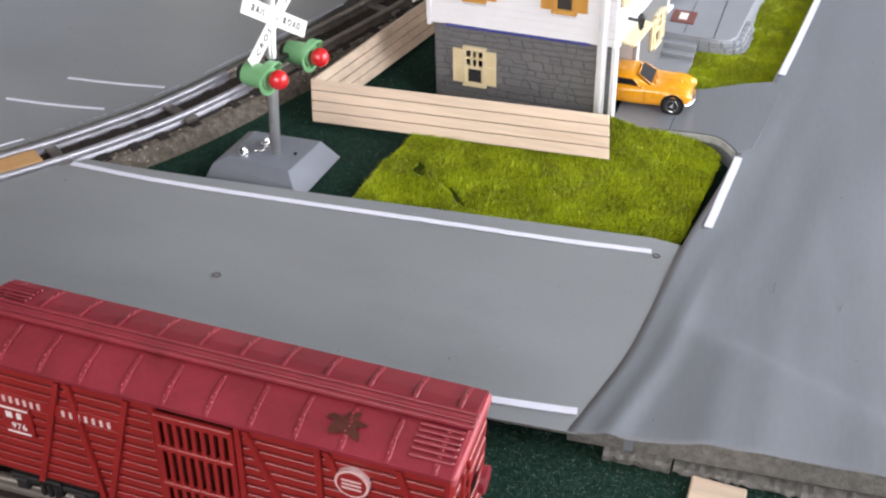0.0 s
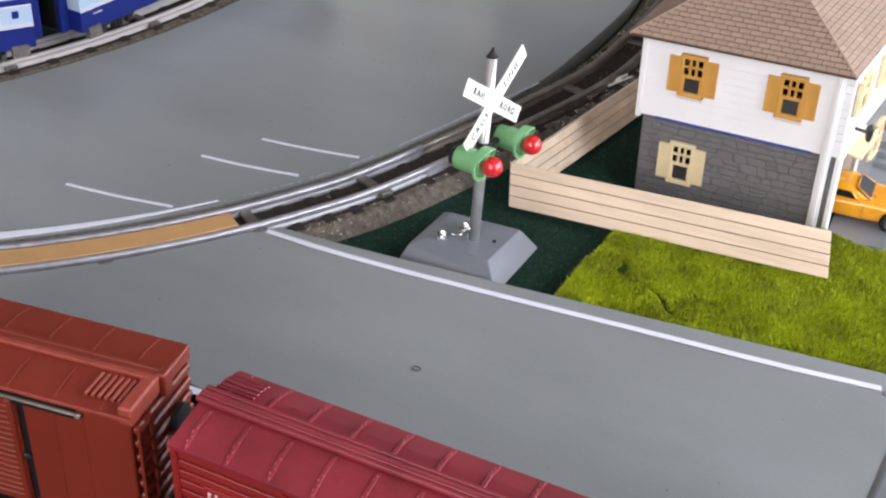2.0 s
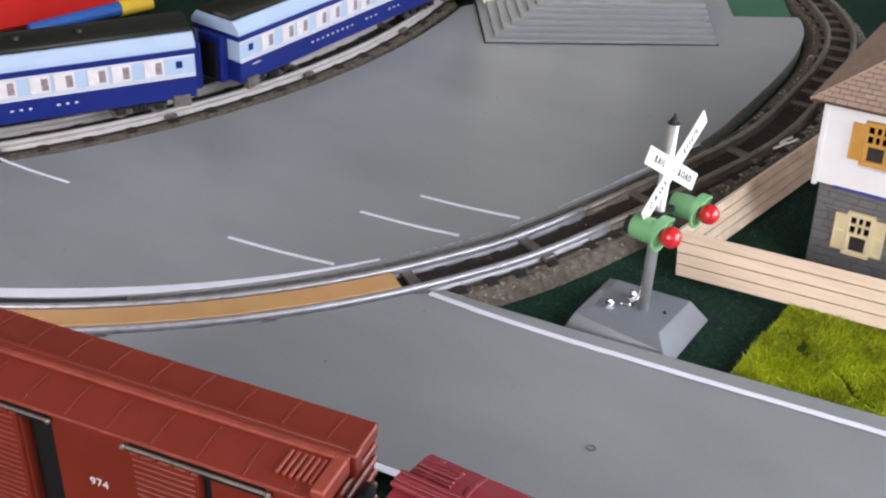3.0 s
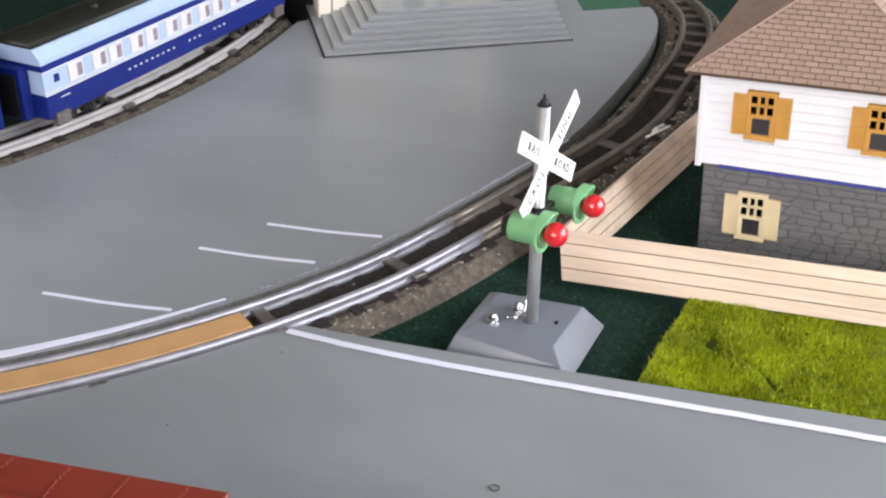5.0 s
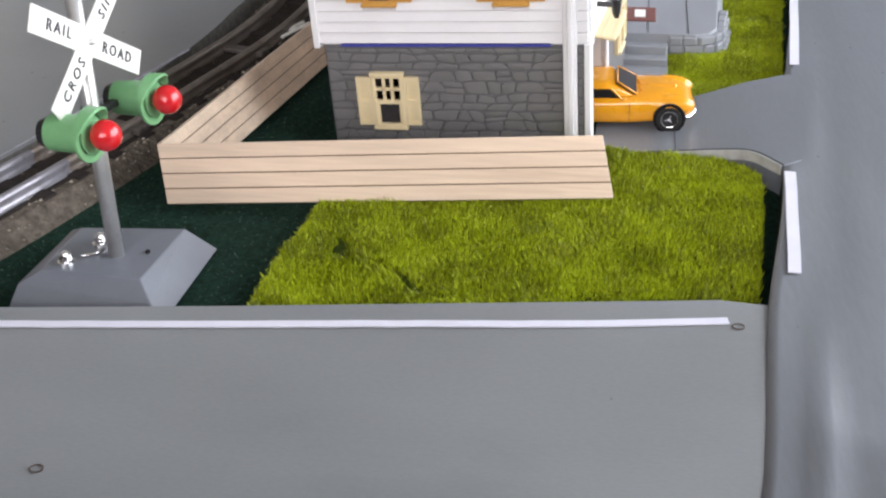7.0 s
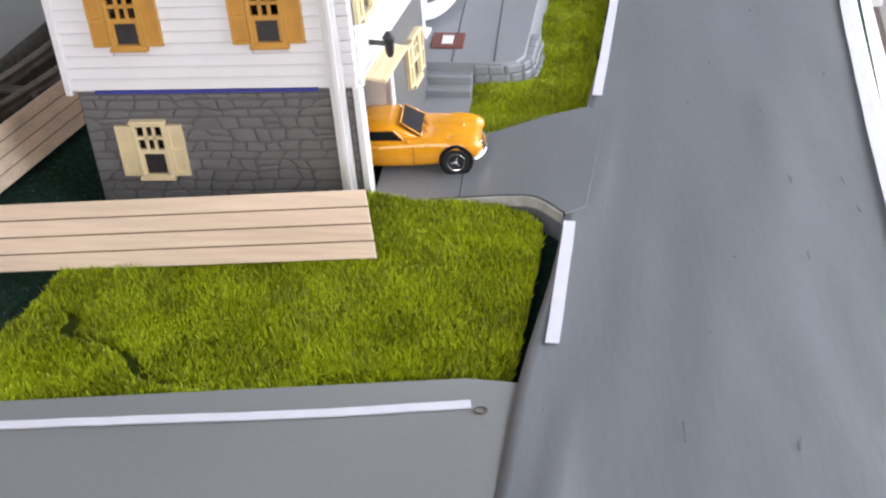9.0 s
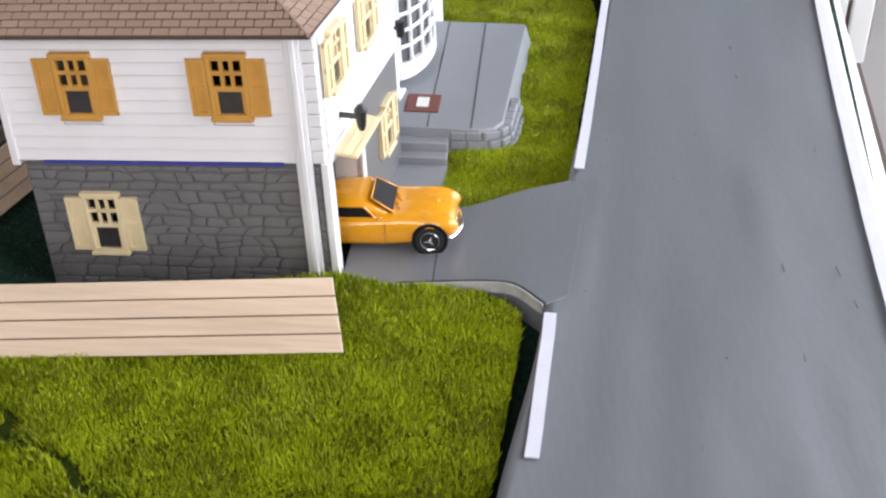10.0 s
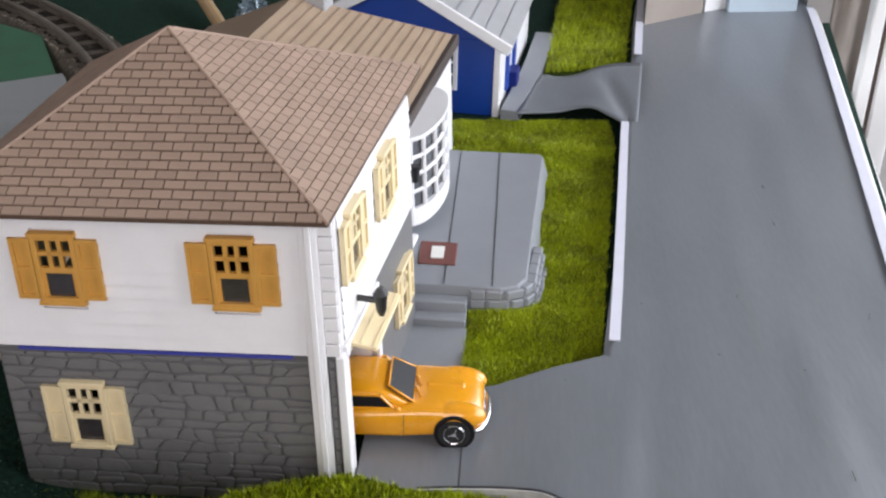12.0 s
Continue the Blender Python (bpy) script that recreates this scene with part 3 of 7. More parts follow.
for _ in range(90):
    x, y = rs.uniform(-0.5, 0.2), rs.uniform(-0.31, 0.1)
    if y > -0.19 and -0.28 < x < 0.06:
        continue
    bmesh.ops.create_circle(bm, cap_ends=True, segments=6, radius=rs.uniform(0.0003, 0.0007), matrix=Matrix.Translation((x, y, 0.0021 if x > 0.05 else 0.0006)))
for _ in range(12):
    x, y = rs.uniform(0.10, 0.22), rs.uniform(-0.25, 0.30)
    if x > 0.165 + 0.13 * (y + 0.25):
        continue
    a, l = rs.gauss(1.5, 0.25), rs.uniform(0.002, 0.009)
    box(bm, 0, l, -0.00011, 0.00011, 0.0, 0.0003, m=Matrix.Translation((x, y, 0.0021)) @ Matrix.Rotation(a, 4, "Z"))
tagged(new("paint_specks", mesh_of("paint_specks", bm, M["edge"])), "scattered tiny specks of grit on the painted road", "specks", kind="stuff")

# ---- tracks ----


def build_track(label, centre, z_bed, rail_mat, split=0, tie_from=0, tie_to=10 ** 6, pitch=0.0175, gauge=0.0215):
    tr = thing("railway_track", label, "track", "railway tracks")
    bm = bmesh.new()
    lift = [p + Vector((0, 0, z_bed)) for p in centre]
    sweep(bm, lift, [(-0.0285, -0.0088), (-0.0215, 0.0), (0.0215, 0.0), (0.0285, -0.0088)])
    part("roadbed", bm, M["bed"], tr, "grey-brown speckled rubber roadbed")
    bm = bmesh.new()
    sweep(bm, lift, [(-0.0165, -0.0010), (-0.0160, 0.0005), (0.0160, 0.0005), (0.0165, -0.0010)])
    part("track_bed", bm, M["bed_top"], tr, "dark grimy strip under the rails")
    for s in (-1, 1):
        bm = bmesh.new()
        o = s * gauge / 2
        prof = [(o - 0.0030, 0.0), (o - 0.0012, 0.0018), (o - 0.0012, 0.0040), (o - 0.0020, 0.0050), (o - 0.0017, 0.0066), (o, 0.0072), (o + 0.0017, 0.0066), (o + 0.0020, 0.0050), (o + 0.0012, 0.0040), (o + 0.0012, 0.0018), (o + 0.0030, 0.0)]
        sweep(bm, lift[:split + 1] if split else lift, prof)
        smooth(part("rail", bm, rail_mat, tr, "shiny tubular metal rail" if s < 0 else ""))
        # past the split the weaker light on the rail is put into a darker colour
        if split:
            bm = bmesh.new()
            sweep(bm, lift[split:], prof)
            smooth(part("rail", bm, M["rail_dim"], tr, "tubular rail in a duller brown for its dimmer light"))
    # ties at an even pitch
    run, last, k = 0.0, -1.0, 0
    nr = sides(centre)
    tie_me = tin_me = clip_me = None
    for i in range(1, len(centre)):
        run += (centre[i] - centre[i - 1]).length
        if run - last < pitch or not tie_from <= i <= tie_to:
            continue
        last = run
        k += 1
        ang = math.atan2(nr[i].y, nr[i].x)
        if tie_me is None:
            tie_me = mesh_of("tie", boxes((-0.0205, 0.0205, -0.0036, 0.0036, -0.0005, 0.0010), bevel=0.0005), M["tie"])
            tin_me = mesh_of("tie", boxes((-0.0190, 0.0190, -0.0030, 0.0030, -0.0005, 0.0018), bevel=0.0005), M["tin_tie"])
            clip_me = mesh_of("tie_clip", boxes((-0.0165, 0.0165, -0.0034, 0.0034, 0.0, 0.0022), (-0.0165, -0.0130, -0.0042, 0.0042, 0.0, 0.0030), (0.0130, 0.0165, -0.0042, 0.0042, 0.0, 0.0030), bevel=0.0004), M["clip"])
        far = centre[i].y > 0.16 and rail_mat is M["rail"]
        t = new("tie", tin_me if far else tie_me)
        t.parent, t.matrix_basis = tr, Matrix.Translation(lift[i]) @ Matrix.Rotation(ang, 4, "Z")
        if k % 4 == 2 and not far:
            t = new("tie_clip", clip_me)
            t.parent, t.matrix_basis = tr, Matrix.Translation(lift[i] + Vector((0, 0, 0.0012))) @ Matrix.Rotation(ang, 4, "Z")
    return tr


build_track("curved two-rail toy track on a grey rubber roadbed", CENTRE, -0.0042, M["rail"], split=next(i for i, p in enumerate(CENTRE) if p.y > -0.085 and p.x > -0.4))
blue_line = [Vector((BLUE_C[0] + BLUE_R * math.cos(radians(a)), BLUE_C[1] + BLUE_R * math.sin(radians(a)), 0)) for a in np.arange(-62, 12.6, 1.5)]
build_track("far curved toy track carrying the blue passenger coaches", blue_line, -0.0035, M["rail_pale"])
front_line = curve_points([(-0.95, -0.66), (-0.75, -0.565), (-0.55, -0.492), (-0.42, -0.452), (-0.30, -0.4265), (-0.19, -0.4085), (-0.09, -0.4045), (0.0, -0.4010), (0.10, -0.397), (0.30, -0.39)], 6)
build_track("toy track in front of the road carrying the goods wagons", front_line, -0.0042, M["rail_dim"])

# loose pale joint clip lying between the rails
bm = boxes((-0.0030, -0.0012, -0.0130, 0.0130, 0.0, 0.0016), (0.0012, 0.0030, -0.0130, 0.0130, 0.0, 0.0016), (-0.0012, 0.0012, -0.0030, 0.0030, 0.0, 0.0016), bevel=0.0004)
ob = tagged(new("joint_clip", mesh_of("joint_clip", bm, M["sign"])), "pale plastic joint clip lying on the dark track", "track clip")
ob.matrix_basis = pose(-0.1870, 0.1040, -0.0031, 0, 0, -22)

# loose ballast on the roadbed's flanks
V, Fc = [], []
rs = random.Random(9)
for _ in range(5200):
    i = rs.randrange(len(CENTRE) - 1)
    if not -0.45 < CENTRE[i].x:
        continue
    u = rs.choice((rs.uniform(0.0135, 0.0275), rs.uniform(0.0135, 0.0275), rs.uniform(-0.009, 0.009), rs.uniform(-0.022, -0.014)))
    p = CENTRE[i].lerp(CENTRE[i + 1], rs.random()) + RIGHTWARD[i] * u
    z = -0.0042 - max(0.0, (abs(u) - 0.0215) / 0.007 * 0.0088)
    if p.x < -0.30 and p.y < -0.19:
        continue
    r = rs.uniform(0.0004, 0.0011)
    n0 = len(V)
    for d in ((r, 0, 0), (-r * 0.6, r * 0.9, 0), (-r * 0.6, -r * 0.9, 0), (rs.uniform(-0.3, 0.3) * r, rs.uniform(-0.3, 0.3) * r, r)):
        V.append((p.x + d[0], p.y + d[1], z + d[2]))
    Fc += [(n0, n0 + 1, n0 + 3), (n0 + 1, n0 + 2, n0 + 3), (n0 + 2, n0, n0 + 3)]
me = bpy.data.meshes.new("ballast")
me.from_pydata(V, [], Fc)
me.materials.append(M["pebble"])
tagged(new("ballast", me), "fine grey ballast crumbs on the roadbed", "ballast", kind="stuff")

# flecks of turf on the dark table
V, Fc = [], []
for _ in range(14000):
    x, y = rs.choice(((rs.uniform(-0.28, -0.10), rs.uniform(-0.20, 0.10)), (rs.uniform(-0.02, 0.16), rs.uniform(-0.36, -0.30))))
    r = rs.uniform(0.00010, 0.00030)
    n0 = len(V)
    a = rs.uniform(0, 6)
    V += [(x + r * math.cos(a), y + r * math.sin(a), -0.0128), (x + r * math.cos(a + 2), y + r * math.sin(a + 2), -0.0128), (x + r * math.cos(a + 4), y + r * math.sin(a + 4), -0.0125)]
    Fc.append((n0, n0 + 1, n0 + 2))
me = bpy.data.meshes.new("turf_flecks")
me.from_pydata(V, [], Fc)
me.materials.append(M["fleck"])
tagged(new("turf_flecks", me), "pale green flecks scattered on the dark table", "turf", kind="stuff")

# tan strip between the rails of the crossing
strip = [p + Vector((0, 0, 0.0)) for p in CENTRE if p.x < -0.306 and p.x > -0.86 and p.y < 0]
bm = bmesh.new()
sweep(bm, strip, [(-0.0068, -0.004), (-0.0068, 0.0019), (-0.0062, 0.0025), (0.0080, 0.0025), (0.0086, 0.0019), (0.0086, -0.004)])
tagged(new("crossing_strip", mesh_of("crossing_strip", bm, M["tan"])), "tan wooden filler strip between the crossing's rails", "crossing strip")

# ---- signal ----
sig = thing("crossing_signal", "toy railroad crossing signal with green lamps on a grey base", "crossing signal", at=pose(-0.1860, -0.1490, -0.0098, -7.0, -1.9, 0))
bm = bmesh.new()
lo = [(-0.0345, -0.0250, -0.0030), (0.0275, -0.0290, -0.0050), (0.0290, 0.0295, 0.0002), (-0.0345, 0.0290, 0.0)]
shoulder = [(-0.0310, -0.0205, 0.0060), (0.0219, -0.0227, 0.0017), (0.0237, 0.0268, 0.0057), (-0.0310, 0.0255, 0.0085)]
hi = [(-0.0235, -0.0150, 0.0098), (0.0163, -0.0165, 0.0080), (0.0185, 0.0240, 0.0112), (-0.0240, 0.0205, 0.0118)]
vl, vm, vh = ([bm.verts.new(p) for p in ring] for ring in (lo, shoulder, hi))
bm.faces.new(vh), bm.faces.new(vl[::-1])
for i in range(4):
    j = (i + 1) % 4
    bm.faces.new((vl[i], vl[j], vm[j], vm[i])), bm.faces.new((vm[i], vm[j], vh[j], vh[i]))
bmesh.ops.bevel(bm, geom=[e for e in bm.edges], offset=0.0005, segments=2, profile=0.5, affect="EDGES")
part("base", bm, M["sigbase"], sig, "grey enamelled bevelled base")
bm = bmesh.new()
rod(bm, (0, 0, 0.0085), (0, 0, 0.1165), 0.0030, seg=20)
smooth(part("pole", bm, M["steel"], sig, "bright metal pole"))
bm = bmesh.new()
rod(bm, (0, 0, 0.1165), (0, 0, 0.1175), 0.0032, seg=16)
rod(bm, (0, 0, 0.1175), (0, 0, 0.1195), 0.0024, 0.0016, seg=10)
rod(bm, (0, 0, 0.1195), (0, 0, 0.1218), 0.0009, 0.0006, seg=8)
part("cap", bm, M["truck"], sig, "small dark cap on the pole")
for x, y, z in ((-0.0165, -0.0085, 0.0098), (-0.0095, 0.0075, 0.0106)):
    bm = bmesh.new()
    rod(bm, (x, y, z), (x, y, z + 0.0009), 0.0034, seg=16)
    rod(bm, (x, y, z + 0.0009), (x, y, z + 0.0046), 0.0013, seg=10)
    rod(bm, (x, y, z + 0.0014), (x, y, z + 0.0036), 0.0026, 0.0023, seg=8)
    part("terminal", bm, M["chrome"], sig, "plated terminal screw")
wire_path = [(-0.0118, -0.0045, 0.0112), (-0.0078, -0.0025, 0.0112), (-0.0052, 0.0020, 0.0122), (-0.0046, 0.0040, 0.0180), (-0.0052, 0.0060, 0.0192)]
bm = bmesh.new()
sweep(bm, curve_points(wire_path, 4), [(0.0008 * math.cos(k * math.pi / 4), 0.0008 * math.sin(k * math.pi / 4)) for k in range(8)])
smooth(part("wire", bm, M["chrome"], sig, "bent bare wire"))
bm = bmesh.new()
rod(bm, (0.0115, 0.0030, 0.0086), (0.0115, 0.0030, 0.0108), 0.0009, seg=10)
part("hole", bm, M["dark"], sig)
FACE = -6.6
FR = pose(0, 0, 0, 0, 0, FACE)                     # signal's front towards +x
bm = bmesh.new()
box(bm, -0.0018, 0.0018, -0.0215, 0.0215, 0.0645, 0.0672, bevel=0.0005, m=FR)
rod(bm, (0, 0, 0.0630), (0, 0, 0.0690), 0.0040, seg=16)
part("cross_bar", bm, M["black"], sig, "black bar that carries the lamps")
FR_LAMP = FR @ pose(0.0038, 0, 0)
for s in (-1, 1):
    bm = bmesh.new()
    cy, cz = s * 0.0215, 0.0660
    for x0, x1, r0, r1 in ((-0.0062, 0.0, 0.0064, 0.0067), (0.0, 0.0095, 0.0067, 0.0067)):
        rod(bm, FR_LAMP @ Vector((x0, cy, cz)), FR_LAMP @ Vector((x1, cy, cz)), r0, r1, seg=24)
    # flared round hood with a peak
    N = 28
    ring = []
    for k in range(N):
        a = 2 * math.pi * k / N
        up = max(0.0, math.sin(a))
        pk = 0.0048 * up ** 1.2
        ring.append([FR_LAMP @ Vector((x, cy + r * math.cos(a), cz + r * math.sin(a))) for x, r in ((0.0080, 0.0060), (0.0082, 0.0098), (0.0092 + pk, 0.0098), (0.0094 + pk, 0.0090), (0.0092, 0.0076))])
    vs = [[bm.verts.new(p) for p in c] for c in ring]
    for k in range(N):
        for j in range(4):
            bm.faces.new((vs[k][j], vs[(k + 1) % N][j], vs[(k + 1) % N][j + 1], vs[k][j + 1]))
    bmesh.ops.recalc_face_normals(bm, faces=bm.faces[:])
    lamp = smooth(part("lamp", bm, M["green"], sig, "green plastic lamp housing with a peaked hood"), 38)
    bm = bmesh.new()
    ball(bm, FR_LAMP @ Vector((0.0148, cy, cz)), 0.0056, u=24, v=16)
    smooth(part("bulb", bm, M["red_lamp"], lamp, "glossy red bead"))
    bm = bmesh.new()
    rod(bm, FR_LAMP @ Vector((-0.0096, cy, cz - 0.0003)), FR_LAMP @ Vector((-0.0060, cy, cz)), 0.0050, 0.0058, seg=16)
    part("lamp_back", bm, M["black"], lamp)
CZ = 0.0930
for ang, y0, y1, words in ((-27.0, -0.0336, 0.0352, (("RAIL", -0.0178), ("ROAD", 0.0185))), (38.4, -0.0326, 0.0364, (("CROS", -0.0170), ("SING", 0.0188)))):
    rot = FR @ pose(0.0030 if ang < 0 else 0.0038, 0, CZ) @ Matrix.Rotation(radians(ang), 4, "X")
    bm = bmesh.new()
    box(bm, -0.0004, 0.0004, y0, y1, -0.0048, 0.0048, bevel=0.0002, m=rot)
    arm = part("sign_arm", bm, M["sign"], sig, "white crossbuck arm with black capitals")
    for w, o in words:
        letters(w, 0.0058, arm, "lettering", M["ink"], rot @ pose(0.0005, o, 0.0) @ pose(0, 0, 0, 90, 0, 90), "black capitals", gap=1.35)
bm = bmesh.new()
ball(bm, FR @ Vector((0.0048, 0, CZ)), 0.0013)
part("bolt", bm, M["steel"], sig)

# ---- balsa fence: boards lean back from the lawn ----
fence = thing("fence", "low unpainted balsa fence with scored planks, leaning back", "fence")


def fence_panel(p0, p1, q0, q1, thick, label):
    """A panel between its foot line p0-p1 and its top line q0-q1, as four planks with dark scored joints."""
    p0, p1, q0, q1 = map(Vector, (p0, p1, q0, q1))
    nrm = (p1 - p0).cross(q0 - p0).normalized() * thick
    for k in range(4):
        a, b = k / 4 + (0.010 if k else 0), (k + 1) / 4 - (0.010 if k < 3 else 0)
        bm = bmesh.new()
        c = [p0.lerp(q0, a), p1.lerp(q1, a), p1.lerp(q1, b), p0.lerp(q0, b)]
        vs = [bm.verts.new(v) for v in c] + [bm.verts.new(v - nrm) for v in c]
        for f in ((0, 1, 2, 3), (7, 6, 5, 4), (0, 4, 5, 1), (1, 5, 6, 2), (2, 6, 7, 3), (3, 7, 4, 0)):
            bm.faces.new([vs[i] for i in f])
        bmesh.ops.recalc_face_normals(bm, faces=bm.faces[:])
        bmesh.ops.bevel(bm, geom=bm.edges[:], offset=0.00022, segments=1, affect="EDGES")
        pl = part("plank", bm, [M["wood"], M["wood_end"]], fence, label if k == 0 else "")
        flat = nrm.normalized()
        for f in pl.data.polygons:
            f.material_index = 1 if abs(f.normal.dot(flat)) < 0.5 and (k == 3 or abs(f.normal.dot((p1 - p0).normalized())) > 0.7) else 0
    bm = bmesh.new()
    vs = [bm.verts.new(v - nrm * o) for o in (0.18, 0.85) for v in (p0.lerp(q0, 0.01), p1.lerp(q1, 0.01), p1.lerp(q1, 0.985), p0.lerp(q0, 0.985))]
    for f in ((0, 1, 2, 3), (7, 6, 5, 4), (0, 4, 5, 1), (1, 5, 6, 2), (2, 6, 7, 3), (3, 7, 4, 0)):
        bm.faces.new([vs[i] for i in f])
    bmesh.ops.recalc_face_normals(bm, faces=bm.faces[:])
    part("backing", bm, M["groove"], fence)


fence_panel((-0.1885, -0.0920, -0.0085), (0.0005, -0.0840, 0.0015), (-0.1960, -0.0765, 0.0122), (-0.0055, -0.0660, 0.0208), 0.0020, "pale balsa plank")
fence_panel((-0.1850, -0.0780, -0.0090), (-0.1480, 0.1222, -0.0077), (-0.1945, -0.0745, 0.0120), (-0.1575, 0.1257, 0.0133), 0.0030, "pale balsa plank")

# ---- house ----
HOUSE = pose(-0.0125, -0.0195, -0.0125, 0, -2.7, -1.9)
house = thing("toy_house", "white toy house with grey stone base and brown shingle roof", "house", at=HOUSE)
UX0, UX1, LX0, LX1, ZS, ZE, DEEP = -0.1235, 0.0006, -0.1200, 0.0006, 0.0540, 0.1055, 0.112


def strips(x0, x1, z0, z1, holes):
    """The stretches of a course that holes leave free."""
    cuts = sorted((a, b) for a, b, c, d in holes if z0 < d - 1e-6 and z1 > c + 1e-6)
    out, x = [], x0
    for a, b in cuts:
        if a > x:
            out.append((x, a))
        x = max(x, b)
    if x < x1:
        out.append((x, x1))
    return out


def frame_panel(bm, x0, x1, z0, z1, holes, y0, y1):
    zs = sorted({z0, z1, *[h[2] for h in holes], *[h[3] for h in holes]})
    for a, b in zip(zs, zs[1:]):
        for c, d in strips(x0, x1, a, b, holes):
            box(bm, c, d, y0, y1, a, b)
    bmesh.ops.remove_doubles(bm, verts=bm.verts[:], dist=1e-6)


def window_unit(parent, at, mat, name_label, shutters=True, w=0.0150, h=0.0235):
    """A sash window with six small lights above one large one, and panelled shutters. Its face looks to -y."""
    wi = new("window")
    wi.parent, wi.matrix_basis = parent, at
    tagged(wi, name_label)
    t, d = 0.0018, 0.0016
    bm = boxes((-w / 2, -w / 2 + t, -d, 0.001, 0, h), (w / 2 - t, w / 2, -d, 0.001, 0, h), (-w / 2 + t, w / 2 - t, -d, 0.001, h - t, h), (-w / 2 + t, w / 2 - t, -d * 1.2, 0.001, 0, t), (-w / 2 - 0.0006, w / 2 + 0.0006, -d * 1.35, 0.001, h - 0.0006, h + 0.0010), (-w / 2 - 0.0006, w / 2 + 0.0006, -d * 1.35, 0.001, -0.0010, 0.0006), bevel=0.00022)
    part("window_frame", bm, mat, wi)
    iw = w / 2 - t
    z_mid = h * 0.48
    bm = boxes((-iw, iw, -0.0010, 0.0006, z_mid - 0.0010, z_mid + 0.0010))
    for k in (1, 2):
        x = -iw + 2 * iw * k / 3
        box(bm, x - 0.00075, x + 0.00075, -0.0008, 0.0006, z_mid + 0.001, h - t)
    zc = (z_mid + 0.001 + h - t) / 2
    box(bm, -iw, iw, -0.0008, 0.0006, zc - 0.00075, zc + 0.00075)
    box(bm, -iw, -iw + 0.0011, -0.0006, 0.0006, t, z_mid)
    box(bm, iw - 0.0011, iw, -0.0006, 0.0006, t, z_mid)
    part("sash_grid", bm, mat, wi)
    part("pane", boxes((-iw + 0.0011, iw - 0.0011, 0.0000, 0.0005, t, z_mid - 0.001)), M["pane_low"], wi, "smoky lower pane")
    if shutters:
        for s in (-1, 1):
            x0 = s * (w / 2 + 0.0001)
            x1 = s * (w / 2 + 0.0074)
            a, b = min(x0, x1), max(x0, x1)
            bm = boxes((a, b, -0.0007, 0.0003, 0.0012, h - 0.0012))
            for z0, z1 in ((0.0012, 0.0028), (h * 0.47, h * 0.53), (h - 0.0028, h - 0.0012)):
                box(bm, a, b, -0.00146, -0.0006, z0, z1)
            box(bm, a, a + 0.0014, -0.00150, -0.0006, 0.0012, h - 0.0012)
            box(bm, b - 0.0014, b, -0.00150, -0.0006, 0.0012, h - 0.0012)
            part("shutter", bm, mat, wi)
    return wi


def hole_of(x, z, w=0.0150, h=0.0235):
    return (x - w / 2 + 0.0010, x + w / 2 - 0.0010, z + 0.0010, z + h - 0.0010)


# front
HU, HL = 0.0249, 0.0262
front_windows = [(-0.0919, 0.0735), (-0.0328, 0.0735)]
low_window = (-0.0919, 0.0140)
up_holes, lo_holes = [hole_of(*w, h=HU) for w in front_windows], [hole_of(*low_window, h=HL)]
bm = bmesh.new()
frame_panel(bm, UX0, UX1, ZS, ZE, up_holes, 0.0010, 0.0024)
front_wall = part("wall", bm, M["siding"], house, "white clapboard front wall")
bm = bmesh.new()
frame_panel(bm, LX0, -0.0014, -0.0105, ZS, lo_holes, 0.0004, 0.0030)
stone_wall = part("stone_wall", bm, M["stone_joint"], house, "grey moulded stone front wall")
bm = boxes((-0.112, -0.016, -0.00085, 0.0006, ZS - 0.0004, ZS + 0.0007))
part("blue_band", bm, M["blue_line"], house, "thin blue line under the siding")
for x, z in front_windows:
    window_unit(house, pose(x, -0.0006, z), M["ochre"], "ochre sash window with panelled shutters", h=HU)
window_unit(house, pose(low_window[0], -0.0003, low_window[1]), M["cream"], "cream sash window with panelled shutters", h=HL)
# posts
for x0, x1, y0 in ((-0.0105, -0.0085, -0.0022), (-0.0085, -0.0062, -0.0030), (-0.0062, -0.0045, -0.0016)):
    part("corner_moulding", boxes((x0, x1, y0, 0.001, 0.0, ZE), bevel=0.0003), M["trim"], house, "white moulded corner post")
bm = boxes((UX0 - 0.0012, UX0 + 0.0020, -0.0016, 0.003, ZS - 0.001, ZE), bevel=0.0003)
part("corner_post", bm, M["trim"], house)
bm = boxes((-0.0014, 0.0016, -0.0010, 0.0034, -0.002, ZS + 0.0008), bevel=0.0004)
part("door_jamb", bm, M["trim"], house, "white garage door jamb")
# left, back and inner floors
bm = boxes((UX0, UX0 + 0.002, 0.0022, DEEP, ZS, ZE), (LX0, LX0 + 0.003, 0.003, DEEP, -0.0105, ZS), (LX0, LX1 + 0.006, DEEP, DEEP + 0.002, -0.004, ZE))
part("wall", bm, M["siding"], house)
bm = boxes((LX0 + 0.003, -0.004, 0.003, DEEP, ZS - 0.002, ZS), (LX0 + 0.003, LX1 - 0.003, 0.003, DEEP, -0.004, -0.0025))
part("inner_floor", bm, M["inside"], house)
# right side: upper storey of siding, lower storey of stone with the garage; the side is a little out of square
SIDE = Matrix.Rotation(radians(90), 4, "Z")        # a unit that faces -y turns to face +x
SKEW = Matrix.Rotation(radians(-4.9), 4, "Z")
SLEN, ZSR = 0.1120, 0.0575


